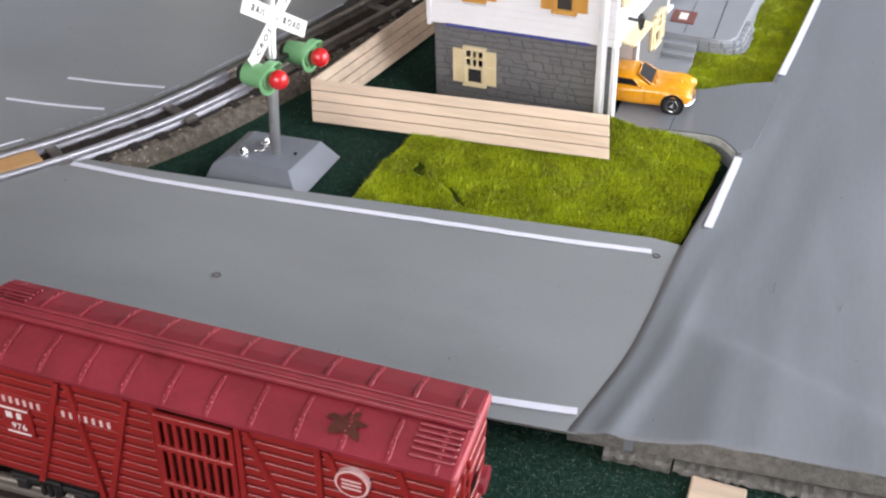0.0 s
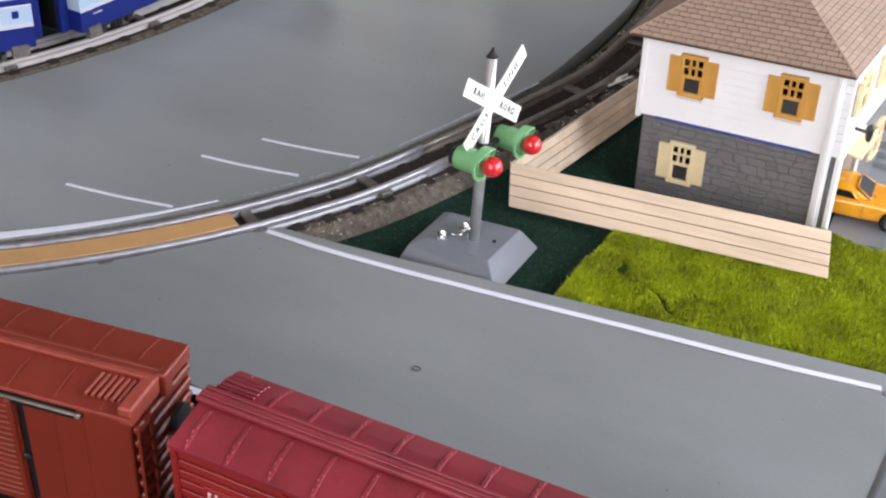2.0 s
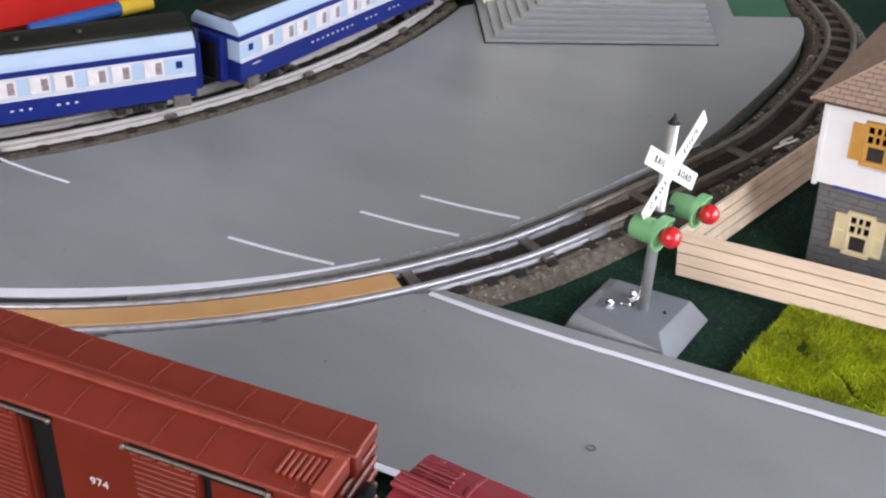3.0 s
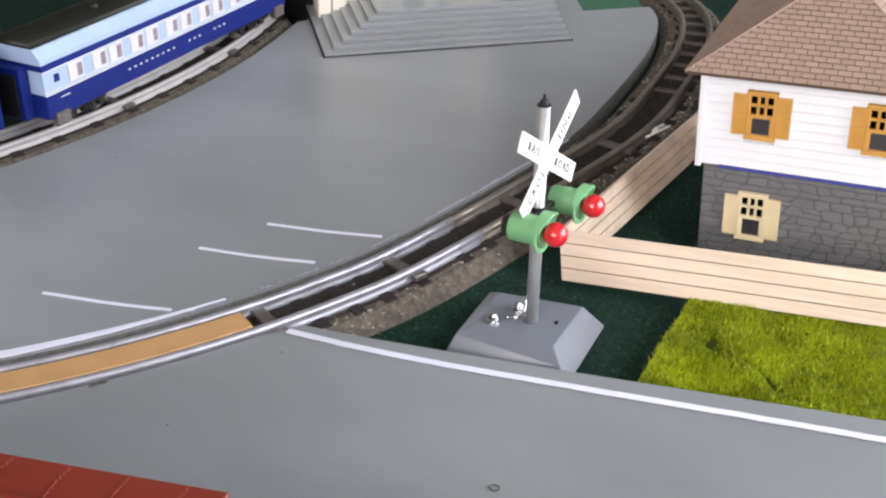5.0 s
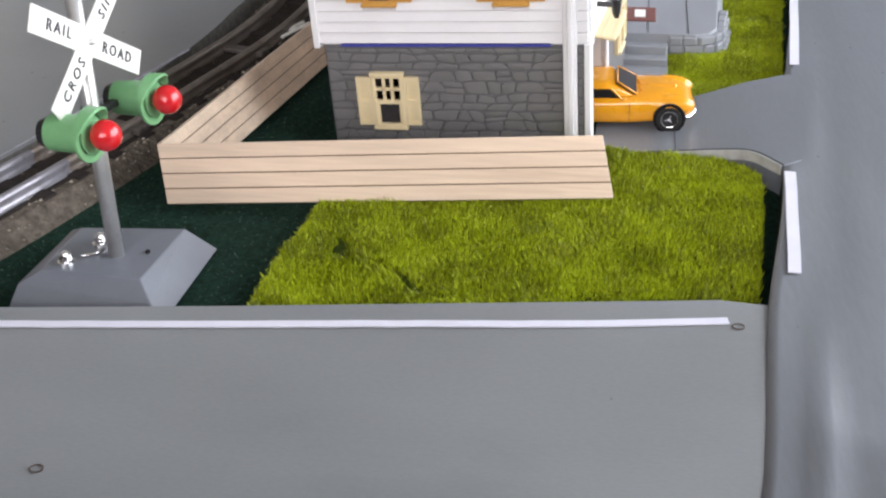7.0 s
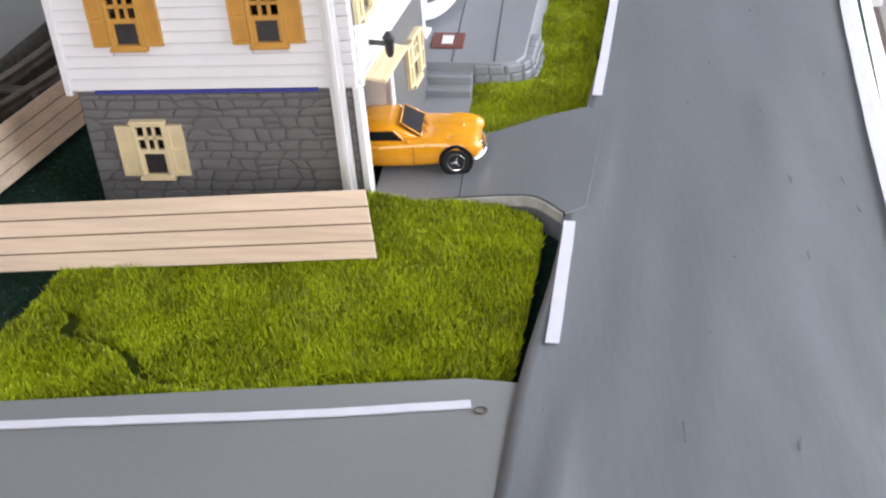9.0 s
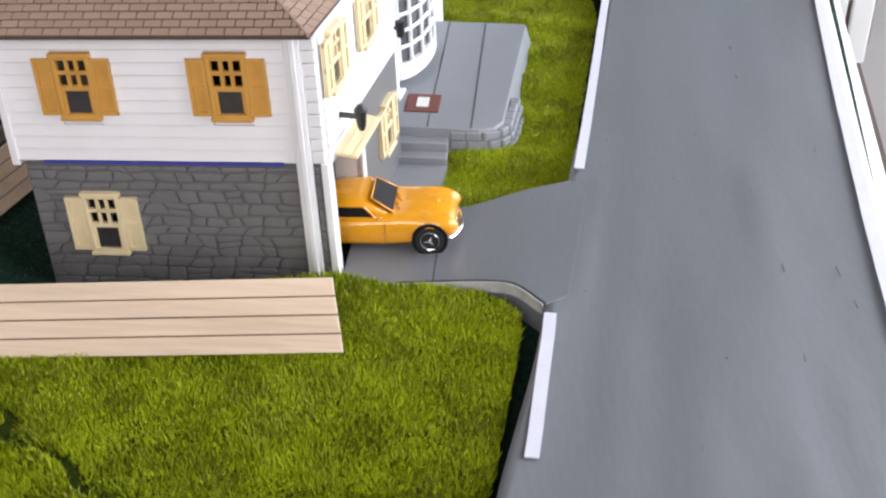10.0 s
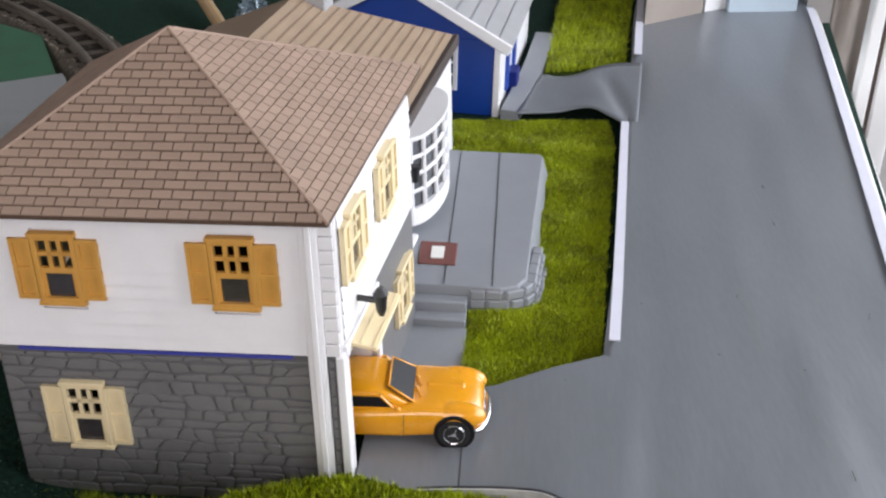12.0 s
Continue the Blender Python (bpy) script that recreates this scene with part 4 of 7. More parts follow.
def side_at(x, y, z):
    """Place on the side wall: x out of it, y along it."""
    return Matrix.Translation((0.0006, 0, 0)) @ SKEW @ Matrix.Translation((x, y, z)) @ SIDE


side_windows = [(0.0190, 0.0785), (0.0655, 0.0790)]
bm = bmesh.new()
frame_panel(bm, 0.0022, SLEN, ZSR, ZE + 0.001, [hole_of(*w) for w in side_windows], 0.0, 0.002)
part("wall", bm, M["siding"], house, "white siding side wall").matrix_basis = side_at(0, 0, 0)
for k in range(9):
    bm = bmesh.new()
    z0 = ZSR + 0.0010 + (ZE - ZSR - 0.001) * k / 9
    for a, b in strips(0.0040, SLEN, z0, z0 + 0.005, [(y - 0.0078, y + 0.0078, z - 0.0008, z + 0.0243) for y, z in side_windows]):
        vs = [bm.verts.new(p) for p in ((a, -0.0006, z0), (b, -0.0006, z0), (b, -0.0001, z0 + 0.0050), (a, -0.0001, z0 + 0.0050), (a, 0.0005, z0), (b, 0.0005, z0))]
        bm.faces.new((vs[0], vs[1], vs[2], vs[3])), bm.faces.new((vs[0], vs[4], vs[5], vs[1]))
    part("clapboard", bm, M["siding"], house).matrix_basis = side_at(0, 0, 0)
for y, z in side_windows:
    window_unit(house, side_at(0.0010, y, z), M["cream"], "cream sash window with panelled shutters")
GY0, GY1, GZ = 0.0055, 0.0450, 0.0530
LOWW = (0.0890, 0.0190)
bm = bmesh.new()
frame_panel(bm, 0.0040, SLEN, -0.004, ZSR, [(GY0, GY1, -0.004, GZ), hole_of(*LOWW)], 0.0, 0.002)
part("stone_wall", bm, M["stone"], house, "grey stone side wall").matrix_basis = side_at(0, 0, 0)
window_unit(house, side_at(0.0004, *LOWW), M["cream"], "cream sash window with panelled shutters")
bm = boxes((0.0030, GY1 + 0.003, -0.0016, 0.001, GZ, GZ + 0.0042), (GY1, GY1 + 0.004, -0.0012, 0.012, -0.003, GZ), (0.0034, GY0, -0.0010, 0.009, -0.003, GZ), bevel=0.0004)
part("garage_frame", bm, M["trim"], house, "white garage door frame").matrix_basis = side_at(0, 0, 0)
bm = bmesh.new()
tilt = Matrix.Translation((0, -0.0016, GZ + 0.0030)) @ Matrix.Rotation(radians(10), 4, "X")
box(bm, GY0 + 0.0008, GY1 - 0.0015, -0.0092, 0.022, -0.0008, 0.0008, bevel=0.0003, m=tilt)
for y in (-0.0035, -0.0080):
    box(bm, GY0 + 0.0012, GY1 - 0.0019, y, y + 0.0006, 0.0006, 0.0011, m=tilt)
part("garage_door", bm, M["cream"], house, "cream overhead garage door tipped open").matrix_basis = side_at(0, 0, 0)
bm = bmesh.new()
rod(bm, (0.0215, 0.0004, 0.0655), (0.0215, -0.0085, 0.0650), 0.0012, seg=8)
rod(bm, (0.0215, -0.0088, 0.0612), (0.0215, -0.0088, 0.0676), 0.0018, 0.0025, seg=10)
rod(bm, (0.0215, -0.0088, 0.0676), (0.0215, -0.0088, 0.0702), 0.0029, 0.0010, seg=10)
rod(bm, (0.0215, -0.0088, 0.0592), (0.0215, -0.0088, 0.0612), 0.0010, 0.0018, seg=10)
part("lantern", bm, M["black"], house, "black carriage lantern over the garage").matrix_basis = side_at(0, 0, 0)
# back of the garage, dark brown
bm = boxes((-0.060, -0.058, 0.004, 0.060, -0.003, ZS - 0.002), (-0.058, -0.003, 0.060, 0.062, -0.003, ZS - 0.002))
part("garage_lining", bm, M["inside"], house, "brown inside of the garage")

# main roof: a hipped roof of shingles
EX0, EX1, EY0, EY1, EZ = UX0 - 0.0085, 0.0006, -0.0062, 0.1440, ZE + 0.0008
AP = Vector(((EX0 + EX1) / 2, EY0 + (EX1 - EX0) / 2, EZ + 0.0425))
C = [Vector((EX0, EY0, EZ)), Vector((EX1, EY0, EZ)), Vector((EX1 + 0.075 * (EY1 - EY0), EY1, EZ)), Vector((EX0, EY1, EZ))]
bm = bmesh.new()
vb = [bm.verts.new(c) for c in C]
vc = [bm.verts.new(c + Vector((0, 0, 0.0014))) for c in C]
peak = bm.verts.new(AP)
bm.faces.new(vb[::-1])
for i in range(4):
    j = (i + 1) % 4
    bm.faces.new((vb[i], vb[j], vc[j], vc[i])), bm.faces.new((vc[i], vc[j], peak))
roof = part("roof", bm, M["joint"], house, "brown hipped shingle roof")
for c in C[:3]:
    bm = bmesh.new()
    rod(bm, c + Vector((0, 0, 0.0013)), AP + Vector((0, 0, 0.0002)), 0.0007, seg=8)
    part("hip_cap", bm, M["shingle"], roof)

# wing with the bow window, turned like the side wall
WING = Matrix.Translation((0, 0.160, 0)) @ Matrix.Rotation(radians(-5), 4, "Z") @ Matrix.Translation((0, -0.160, 0))
WX, WY0, WY1, WZ = -0.0040, 0.1480, 0.3050, 0.0660


def wing_part(name, bm, mat, label=""):
    ob = part(name, bm, mat, house, label)
    ob.matrix_basis = WING
    return ob


bm = bmesh.new()
frame_panel(bm, WY0, WY1, -0.004, WZ, [(0.0, 0.001, 0, 0.001)], 0.0, 0.003)
bmesh.ops.transform(bm, matrix=Matrix.Translation((WX, 0, 0)) @ SIDE, verts=bm.verts)
box(bm, -0.13, WX - 0.003, WY0, WY0 + 0.002, -0.004, WZ)
box(bm, -0.13, WX - 0.003, WY1 - 0.002, WY1, -0.004, WZ)
box(bm, -0.13, -0.128, WY0 + 0.002, WY1 - 0.002, -0.004, WZ)
wing_part("wing_wall", bm, M["siding"], "white wall of the lower wing")
bm = boxes((WX - 0.001, WX + 0.0060, 0.1605, 0.1650, 0.003, WZ - 0.001), (WX - 0.001, WX + 0.0040, 0.1560, 0.1600, 0.003, WZ - 0.001), bevel=0.0005)
wing_part("corner_post", bm, M["trim"], "white moulded door post")
bm = boxes((WX - 0.001, 0.0050, 0.1520, 0.1660, 0.0140, 0.0170), bevel=0.0004)
prism(bm, [(WX, 0.1530), (0.0010, 0.1530), (0.0042, 0.1655), (WX, 0.1655)], 0.0025, 0.0142)
wing_part("door_sill", bm, M["trim"], "white step below the front door")
bm = boxes((WX + 0.0002, WX + 0.0012, WY0 + 0.0005, 0.1556, 0.0190, 0.062), bevel=0.0003)
wing_part("door", bm, M["trim"], "white front door")
# bow window
BY, BW, BO, BZ0, BZ1 = 0.2010, 0.0360, 0.0150, 0.0290, 0.0635
bow = new("bow_window")
bow.parent, bow.matrix_basis = house, WING
tagged(bow, "white bow window with a grid of small panes")


def bow_pt(u, o=0.0):
    return Vector((WX + BO * math.cos(u * math.pi / 2) ** 0.8 + o, BY + BW * math.sin(u * math.pi / 2), 0))


us = np.linspace(-1, 1, 21)
for z0, z1, ex in ((0.0205, BZ0, 0.0010), (BZ1, WZ - 0.0005, 0.0012)):
    bm = bmesh.new()
    pts = [bow_pt(u, ex) for u in us]
    prism(bm, [(p.x, p.y) for p in pts], z0, z1, 0.0006)
    part("bow_rail", bm, M["trim"], bow)
NC, NR, U0 = 6, 4, 0.80
for k in range(NC):
    u0, u1 = -U0 + 2 * U0 * k / NC, -U0 + 2 * U0 * (k + 1) / NC
    for j in range(NR):
        z0 = BZ0 + (BZ1 - BZ0) * j / NR
        z1 = BZ0 + (BZ1 - BZ0) * (j + 1) / NR
        a, b = bow_pt(u0, -0.0012), bow_pt(u1, -0.0012)
        bm = bmesh.new()
        vs = [bm.verts.new((p.x, p.y, z)) for p, z in ((a, z0), (b, z0), (b, z1), (a, z1))]
        bm.faces.new(vs)
        part("pane", bm, M["pane_bow"], bow)
bm = bmesh.new()
for k in range(NC + 1):
    p = bow_pt(-U0 + 2 * U0 * k / NC)
    rod(bm, (p.x, p.y, BZ0 - 0.001), (p.x, p.y, BZ1 + 0.001), 0.0016 if k in (0, NC) else 0.0012, seg=6)
for j in range(1, NR):
    z = BZ0 + (BZ1 - BZ0) * j / NR
    for k in range(NC):
        a, b = bow_pt(-U0 + 2 * U0 * k / NC), bow_pt(-U0 + 2 * U0 * (k + 1) / NC)
        rod(bm, (a.x, a.y, z), (b.x, b.y, z), 0.0011, seg=6)
part("sash_grid", bm, M["trim"], bow)
for s in (-1, 1):
    bm = bmesh.new()
    a, b = bow_pt(s), bow_pt(s * U0)
    prism(bm, [(WX, a.y), (b.x, b.y), (b.x - 0.002, b.y - s * 0.001), (WX, a.y - s * 0.003)][:: -s], BZ0, BZ1)
    bmesh.ops.recalc_face_normals(bm, faces=bm.faces[:])
    part("bow_cheek", bm, M["trim"], bow)
bm = bmesh.new()
rod(bm, (WX + 0.001, 0.1620, 0.0520), (0.0050, 0.1600, 0.0510), 0.0010, seg=8)
rod(bm, (0.0055, 0.1600, 0.0470), (0.0055, 0.1600, 0.0550), 0.0020, 0.0026, seg=10)
wing_part("lantern", bm, M["black"], "black carriage lantern by the front door")
# wing roof
rx0, rx1, ry0, ry1, rz = -0.150, -0.0018, WY0 - 0.007, WY1 + 0.006, WZ
hw = (rx1 - rx0) / 2
bm = bmesh.new()
vb = [bm.verts.new(p) for p in ((rx0, ry0, rz), (rx1, ry0, rz), (rx1, ry1, rz), (rx0, ry1, rz))]
vt = [bm.verts.new((v.co.x, v.co.y, rz + 0.0035)) for v in vb]
r1, r2 = bm.verts.new((rx0 + hw, ry0 + 0.012, rz + 0.040)), bm.verts.new((rx0 + hw, ry1 - 0.060, rz + 0.040))
bm.faces.new(vb[::-1])
for i in range(4):
    bm.faces.new((vb[i], vb[(i + 1) % 4], vt[(i + 1) % 4], vt[i]))
bm.faces.new((vt[0], vt[1], r1)), bm.faces.new((vt[1], vt[2], r2, r1)), bm.faces.new((vt[2], vt[3], r2)), bm.faces.new((vt[3], vt[0], r1, r2))
wing_part("wing_roof", bm, M["shingle_plain"], "tan roof of the lower wing")
slope = math.atan2(0.0365, hw)
for k in range(1, 15):
    bm = bmesh.new()
    q = k / 15
    box(bm, -0.0004, 0.0004, ry0 + 0.012 * q + 0.001, ry1 - 0.060 * q - 0.001, -0.0002, 0.0005, m=Matrix.Translation((rx1 - hw * q, 0, rz + 0.0035 + 0.0365 * q)) @ Matrix.Rotation(slope, 4, "Y"))
    wing_part("roof_course", bm, M["joint_tan"])
bm = boxes((rx1 - 0.002, rx1 + 0.0016, ry0 - 0.0005, ry1, rz - 0.002, rz + 0.0045), bevel=0.0006)
wing_part("gutter", bm, M["gutter"], "dark brown roof edge")
bm = boxes((-0.078, -0.060, 0.252, 0.268, rz + 0.030, rz + 0.058), bevel=0.0006)
wing_part("chimney", bm, M["grey_roof"], "grey chimney")

# ---- porch, steps, drive ----
porch = thing("porch", "grey plastic porch with stone sides and two steps", "porch")
near = [(0.0200, 0.1010), (0.0380, 0.1010), (0.0455, 0.1045), (0.0495, 0.1120)]
poly = [(-0.0095, 0.1010)] + near + [(0.0565, 0.2300), (0.0585, 0.2500), (0.0570, 0.2538), (-0.0095, 0.2538)]
bm = bmesh.new()
prism(bm, poly, -0.0128, 0.0030, 0.0008)
for v in bm.verts:
    if v.co.z < -0.01 and v.co.x > 0.03:
        v.co.x += 0.0045
part("deck", bm, M["concrete"], porch, "grey porch deck")
bm = boxes((0.0125, 0.0129, 0.1025, 0.2525, 0.0028, 0.0033), (0.0340, 0.0344, 0.1025, 0.2525, 0.0028, 0.0033))
part("deck_joint", bm, M["ink"], porch)
for k in range(2):
    bm = boxes((-0.0085, 0.0235, 0.1010 - 0.0072 * (k + 1), 0.1012 - 0.0072 * k, -0.0128, 0.0030 - 0.0045 * (k + 1)), bevel=0.0006)
    part("step", bm, M["concrete"], porch)
bm = boxes((-0.0085, 0.0240, 0.0340, 0.0870, -0.0128, -0.0098), bevel=0.0005)
part("path", bm, M["concrete"], porch, "grey path slab below the steps")
rng = random.Random(7)
ring_pts = [Vector(p) for p in ((0.0245, 0.1008), (0.0390, 0.1006), (0.0465, 0.1040), (0.0512, 0.1118), (0.0550, 0.1500))]
lengths = [0.0]
for p, q in zip(ring_pts, ring_pts[1:]):
    lengths.append(lengths[-1] + (q - p).length)


def on_ring(d):
    k = max(i for i in range(len(lengths) - 1) if lengths[i] <= d + 1e-9)
    f = (d - lengths[k]) / (lengths[k + 1] - lengths[k])
    return ring_pts[k].lerp(ring_pts[k + 1], min(f, 1.0)), (ring_pts[k + 1] - ring_pts[k]).normalized()


for row in range(3):
    d = -0.003 * (row % 2)
    z0 = -0.0125 + row * 0.0048
    while d < lengths[-1] - 0.004:
        w = rng.uniform(0.0055, 0.0105)
        a, b = max(d, 0.0), min(d + w - 0.0004, lengths[-1])
        (pa, ta), (pb, tb) = on_ring(a), on_ring(b)
        out = Vector((tb.y + ta.y, -tb.x - ta.x)).normalized()
        lean = 0.0045 * (0.0030 - z0) / 0.0158 * max(0.0, out.x)
        bm = bmesh.new()
        fr = out * rng.uniform(0.0007, 0.0013) + Vector((lean, 0))
        prism(bm, [tuple(p) for p in (pa + fr, pb + fr, pb - out * 0.002, pa - out * 0.002)], z0, z0 + 0.0044)
        bmesh.ops.recalc_face_normals(bm, faces=bm.faces[:])
        bmesh.ops.bevel(bm, geom=bm.edges[:], offset=0.0006, segments=1, affect="EDGES")
        part("stone", bm, M["concrete"], porch)
        d += w
mat_t = thing("door_mat", "reddish brown door mat with a pale plate on the porch", "door mat")
bm = boxes((-0.0005, 0.0168, 0.1190, 0.1405, 0.0028, 0.0038), bevel=0.0003)
part("mat", bm, M["mat_brown"], mat_t)
bm = boxes((0.0050, 0.0110, 0.1240, 0.1355, 0.0036, 0.0042), bevel=0.0002)
part("plate", bm, M["sign"], mat_t, "pale blank plate")

DRIVE = [(-0.0100, -0.0200), (-0.002, -0.0235), (0.010, -0.0265), (0.026, -0.0260), (0.047, -0.0285), (0.059, -0.0335), (0.0706, -0.0470), (0.0790, -0.0400), (0.0850, 0.0100), (0.0885, 0.0480), (0.0815, 0.0545), (0.061, 0.0465), (0.038, 0.0370), (0.024, 0.0350), (-0.0100, 0.0350)]


def drive_z(x):
    return -0.0068 + 0.0081 * max(0.0, min(1.0, (x - 0.020) / 0.050)) ** 1.2


bm = bmesh.new()
fs = prism(bm, DRIVE, -0.0128, 0.0)
for f in [fs[0]]:
    for v in f.verts:
        v.co.z = drive_z(v.co.x)
bmesh.ops.triangulate(bm, faces=[fs[0]])
for f in bm.faces:
    f.smooth = f.normal.z > 0.8
for e in bm.edges:
    e.smooth = e.calc_face_angle(0.0) < 0.6
ob = setting("driveway", bm, M["road_right"], "grey driveway sloping down to the garage", "driveway")
bm = boxes((0.0262, 0.0266, -0.0255, 0.037, -0.0067, -0.0060))
tagged(new("drive_joint", mesh_of("drive_joint", bm, M["ink"])), "dark joint across the driveway", "joint")
kerb_path = curve_points([(0.012, -0.0270, -0.0062), (0.026, -0.0266, -0.0050), (0.047, -0.0292, -0.0018), (0.059, -0.0345, 0.0006), (0.0700, -0.0475, 0.0012)], 6)
bm = bmesh.new()
sweep(bm, kerb_path, [(0.0, -0.004), (0.0, 0.0006), (0.0007, 0.0006), (0.0007, -0.004)])
# ink line that draws the kerb's thin black shadow
bm2 = bmesh.new()
sweep(bm2, kerb_path, [(-0.0011, -0.001), (-0.0011, 0.0007), (-0.0003, 0.0007), (-0.0003, -0.001)])
tagged(new("drive_edge_shadow", mesh_of("drive_edge_shadow", bm2, M["ink"])), "dark drawn shadow line along the driveway's cut edge", "gap")
tagged(new("drive_edge", mesh_of("drive_edge", bm, M["edge_pale"])), "pale cut edge of the driveway sheet", "edge")

# ---- lawns ----


def lawn(name, poly, label, count, z=-0.0055, h=0.0042, seed=1, wild=0.58, low=None, wave=0.0):
    bm = bmesh.new()
    prism(bm, poly, min(-0.0128, z - 0.003), z, 0.001)
    setting(name, bm, M["grass_mat"], label + " backing", "lawn")
    rs = np.random.RandomState(seed)
    xs, ys = [p[0] for p in poly], [p[1] for p in poly]
    pts = []
    while len(pts) < count:
        X, Y = rs.uniform(min(xs), max(xs), 4000), rs.uniform(min(ys), max(ys), 4000)
        pts += [(x, y) for x, y in zip(X, Y) if inside(poly, x, y)]
    P = np.array(pts[:count])
    hh = np.array([h * (0.75 + 0.45 * noise.noise(Vector((x * 70, y * 70, seed))) + 0.18 * noise.noise(Vector((x * 300, y * 300, seed)))) for x, y in P]) * rs.uniform(0.7, 1.25, count)
    if low:
        fac = np.array([low(x, y) for x, y in P])
        hh *= fac[:, 0]
    a = rs.uniform(0, 2 * np.pi, count)
    w = 0.00040
    comb = np.array([[noise.noise(Vector((x * 35, y * 35, 9.0 + seed))), noise.noise(Vector((x * 35, y * 35, 20.0 + seed)))] for x, y in P])
    tip = (comb * 0.28 + rs.normal(0, wild, (count, 2))) * hh[:, None] * 0.75
    V = np.zeros((count, 3, 3))
    V[:, 0, 0], V[:, 0, 1] = P[:, 0] + w * np.cos(a), P[:, 1] + w * np.sin(a)
    V[:, 1, 0], V[:, 1, 1] = P[:, 0] - w * np.cos(a), P[:, 1] - w * np.sin(a)
    roll = wave * (1 + np.sin(P[:, 1] * 130 + P[:, 0] * 25)) + (fac[:, 1] if low else 0)
    V[:, :2, 2] = z - 0.0005 + roll[:, None]
    V[:, 2, :2], V[:, 2, 2] = P + tip, z + hh + roll
    me = bpy.data.meshes.new("grass")
    me.from_pydata(V.reshape(-1, 3).tolist(), [], np.arange(count * 3).reshape(-1, 3).tolist())
    me.materials.append(M["grass"])
    return tagged(new("grass", me), label, "grass", kind="stuff")


LAWN = [(-0.1285, -0.1745), (-0.073, -0.1655), (0.0535, -0.1500), (0.0562, -0.128), (0.0622, -0.0560), (0.0618, -0.0465), (0.0560, -0.0375), (0.046, -0.0315), (0.026, -0.0290), (0.010, -0.0290), (-0.004, -0.0245), (-0.0130, -0.0225), (-0.0310, -0.0280), (-0.0500, -0.0350), (-0.080, -0.070), (-0.1210, -0.0850), (-0.1245, -0.1300)]
SEAM = [(-0.1290, -0.1325), (-0.1210, -0.1260), (-0.1110, -0.1230), (-0.1050, -0.1240), (-0.1060, -0.1310), (-0.1000, -0.1360), (-0.0880, -0.1390), (-0.0780, -0.1450), (-0.0735, -0.1520), (-0.0670, -0.1570), (-0.0560, -0.1585), (-0.0380, -0.1580)]


def seam_dip(x, y):
    """Blade length and lift: a raised flap on one side of the seam."""
    d = min(math.hypot(x - a, y - b) for a, b in SEAM_PTS)
    if inside(FLAP, x, y):
        return 0.95, 0.0026 * max(0.0, 1 - d / 0.030) * max(0.0, min(1.0, (-0.045 - x) / 0.02))
    deep = max(0.0, min(1.0, (-0.040 - x) / 0.03))
    return 1.0 - 0.9 * deep * max(0.0, min(1.0, 1.6 - d / 0.0032)), -0.0030 * deep * max(0.0, 1 - d / 0.007)



SEAM_PTS = [(p.x, p.y) for p in curve_points(SEAM, 8)]
FLAP = SEAM_PTS + [(-0.0380, -0.1800), (-0.1400, -0.1900), (-0.1400, -0.1325)]
lawn("lawn", LAWN, "bright green clipped fibre lawn beside the balsa fence", 105000, h=0.0033, seed=1, wild=0.46, low=seam_dip)
lawn("lawn_strip", [(-0.1270, -0.0440), (-0.0360, -0.0380), (-0.0360, -0.0215), (-0.1270, -0.0200)], "strip of green fibre lawn at the foot of the stone wall", 13000, z=-0.0262, h=0.0042, seed=5)
LAWN2 = [(0.0240, 0.0380), (0.0400, 0.0390), (0.0620, 0.0485), (0.0805, 0.0565), (0.0910, 0.18), (0.1030, 0.309), (0.1000, 0.3360), (0.0000, 0.3320), (0.0000, 0.2545), (0.0588, 0.2545), (0.0570, 0.2300), (0.0500, 0.1120), (0.0460, 0.1040), (0.0390, 0.0995), (0.0240, 0.0995)]
lawn("lawn_east", LAWN2, "bright green fibre lawn round the grey porch", 95000, z=-0.0118, h=0.0030, seed=2, wave=0.0014)
LAWN3 = [(0.0620, 0.4170), (0.0950, 0.4300), (0.1180, 0.4400), (0.1360, 0.60), (0.1450, 0.70), (0.0850, 0.70), (0.0690, 0.5060)]
lawn("lawn_north", LAWN3, "green fibre lawn in front of the blue house", 16000, z=-0.0065, h=0.0055, seed=3)

# ---- yellow car ----
car = thing("toy_car", "yellow-orange toy coupe with black wheels backed into the garage", "car", at=pose(-0.0022, 0.0140, -0.0068, 0, -1.0, 1.5) @ Matrix.Scale(1.09, 4))
# local: x forward, origin at the middle of the floor


def loft(bm, sections, n=20, power=2.6):
    """Sections of (x, half width, z low, z high, crown) joined into a skin."""
    rings = []
    for x, hw, z0, z1, pw in sections:
        ring = []
        for k in range(n):
            a = 2 * math.pi * k / n
            c, s = math.cos(a), math.sin(a)
            e = 2 / pw
            ring.append(bm.verts.new((x, hw * math.copysign(abs(c) ** e, c), (z0 + z1) / 2 + (z1 - z0) / 2 * math.copysign(abs(s) ** e, s))))
        rings.append(ring)
    for a, b in zip(rings, rings[1:]):
        for k in range(n):
            bm.faces.new((a[k], a[(k + 1) % n], b[(k + 1) % n], b[k]))
    bm.faces.new(rings[0]), bm.faces.new(rings[-1][::-1])
    bmesh.ops.recalc_face_normals(bm, faces=bm.faces[:])


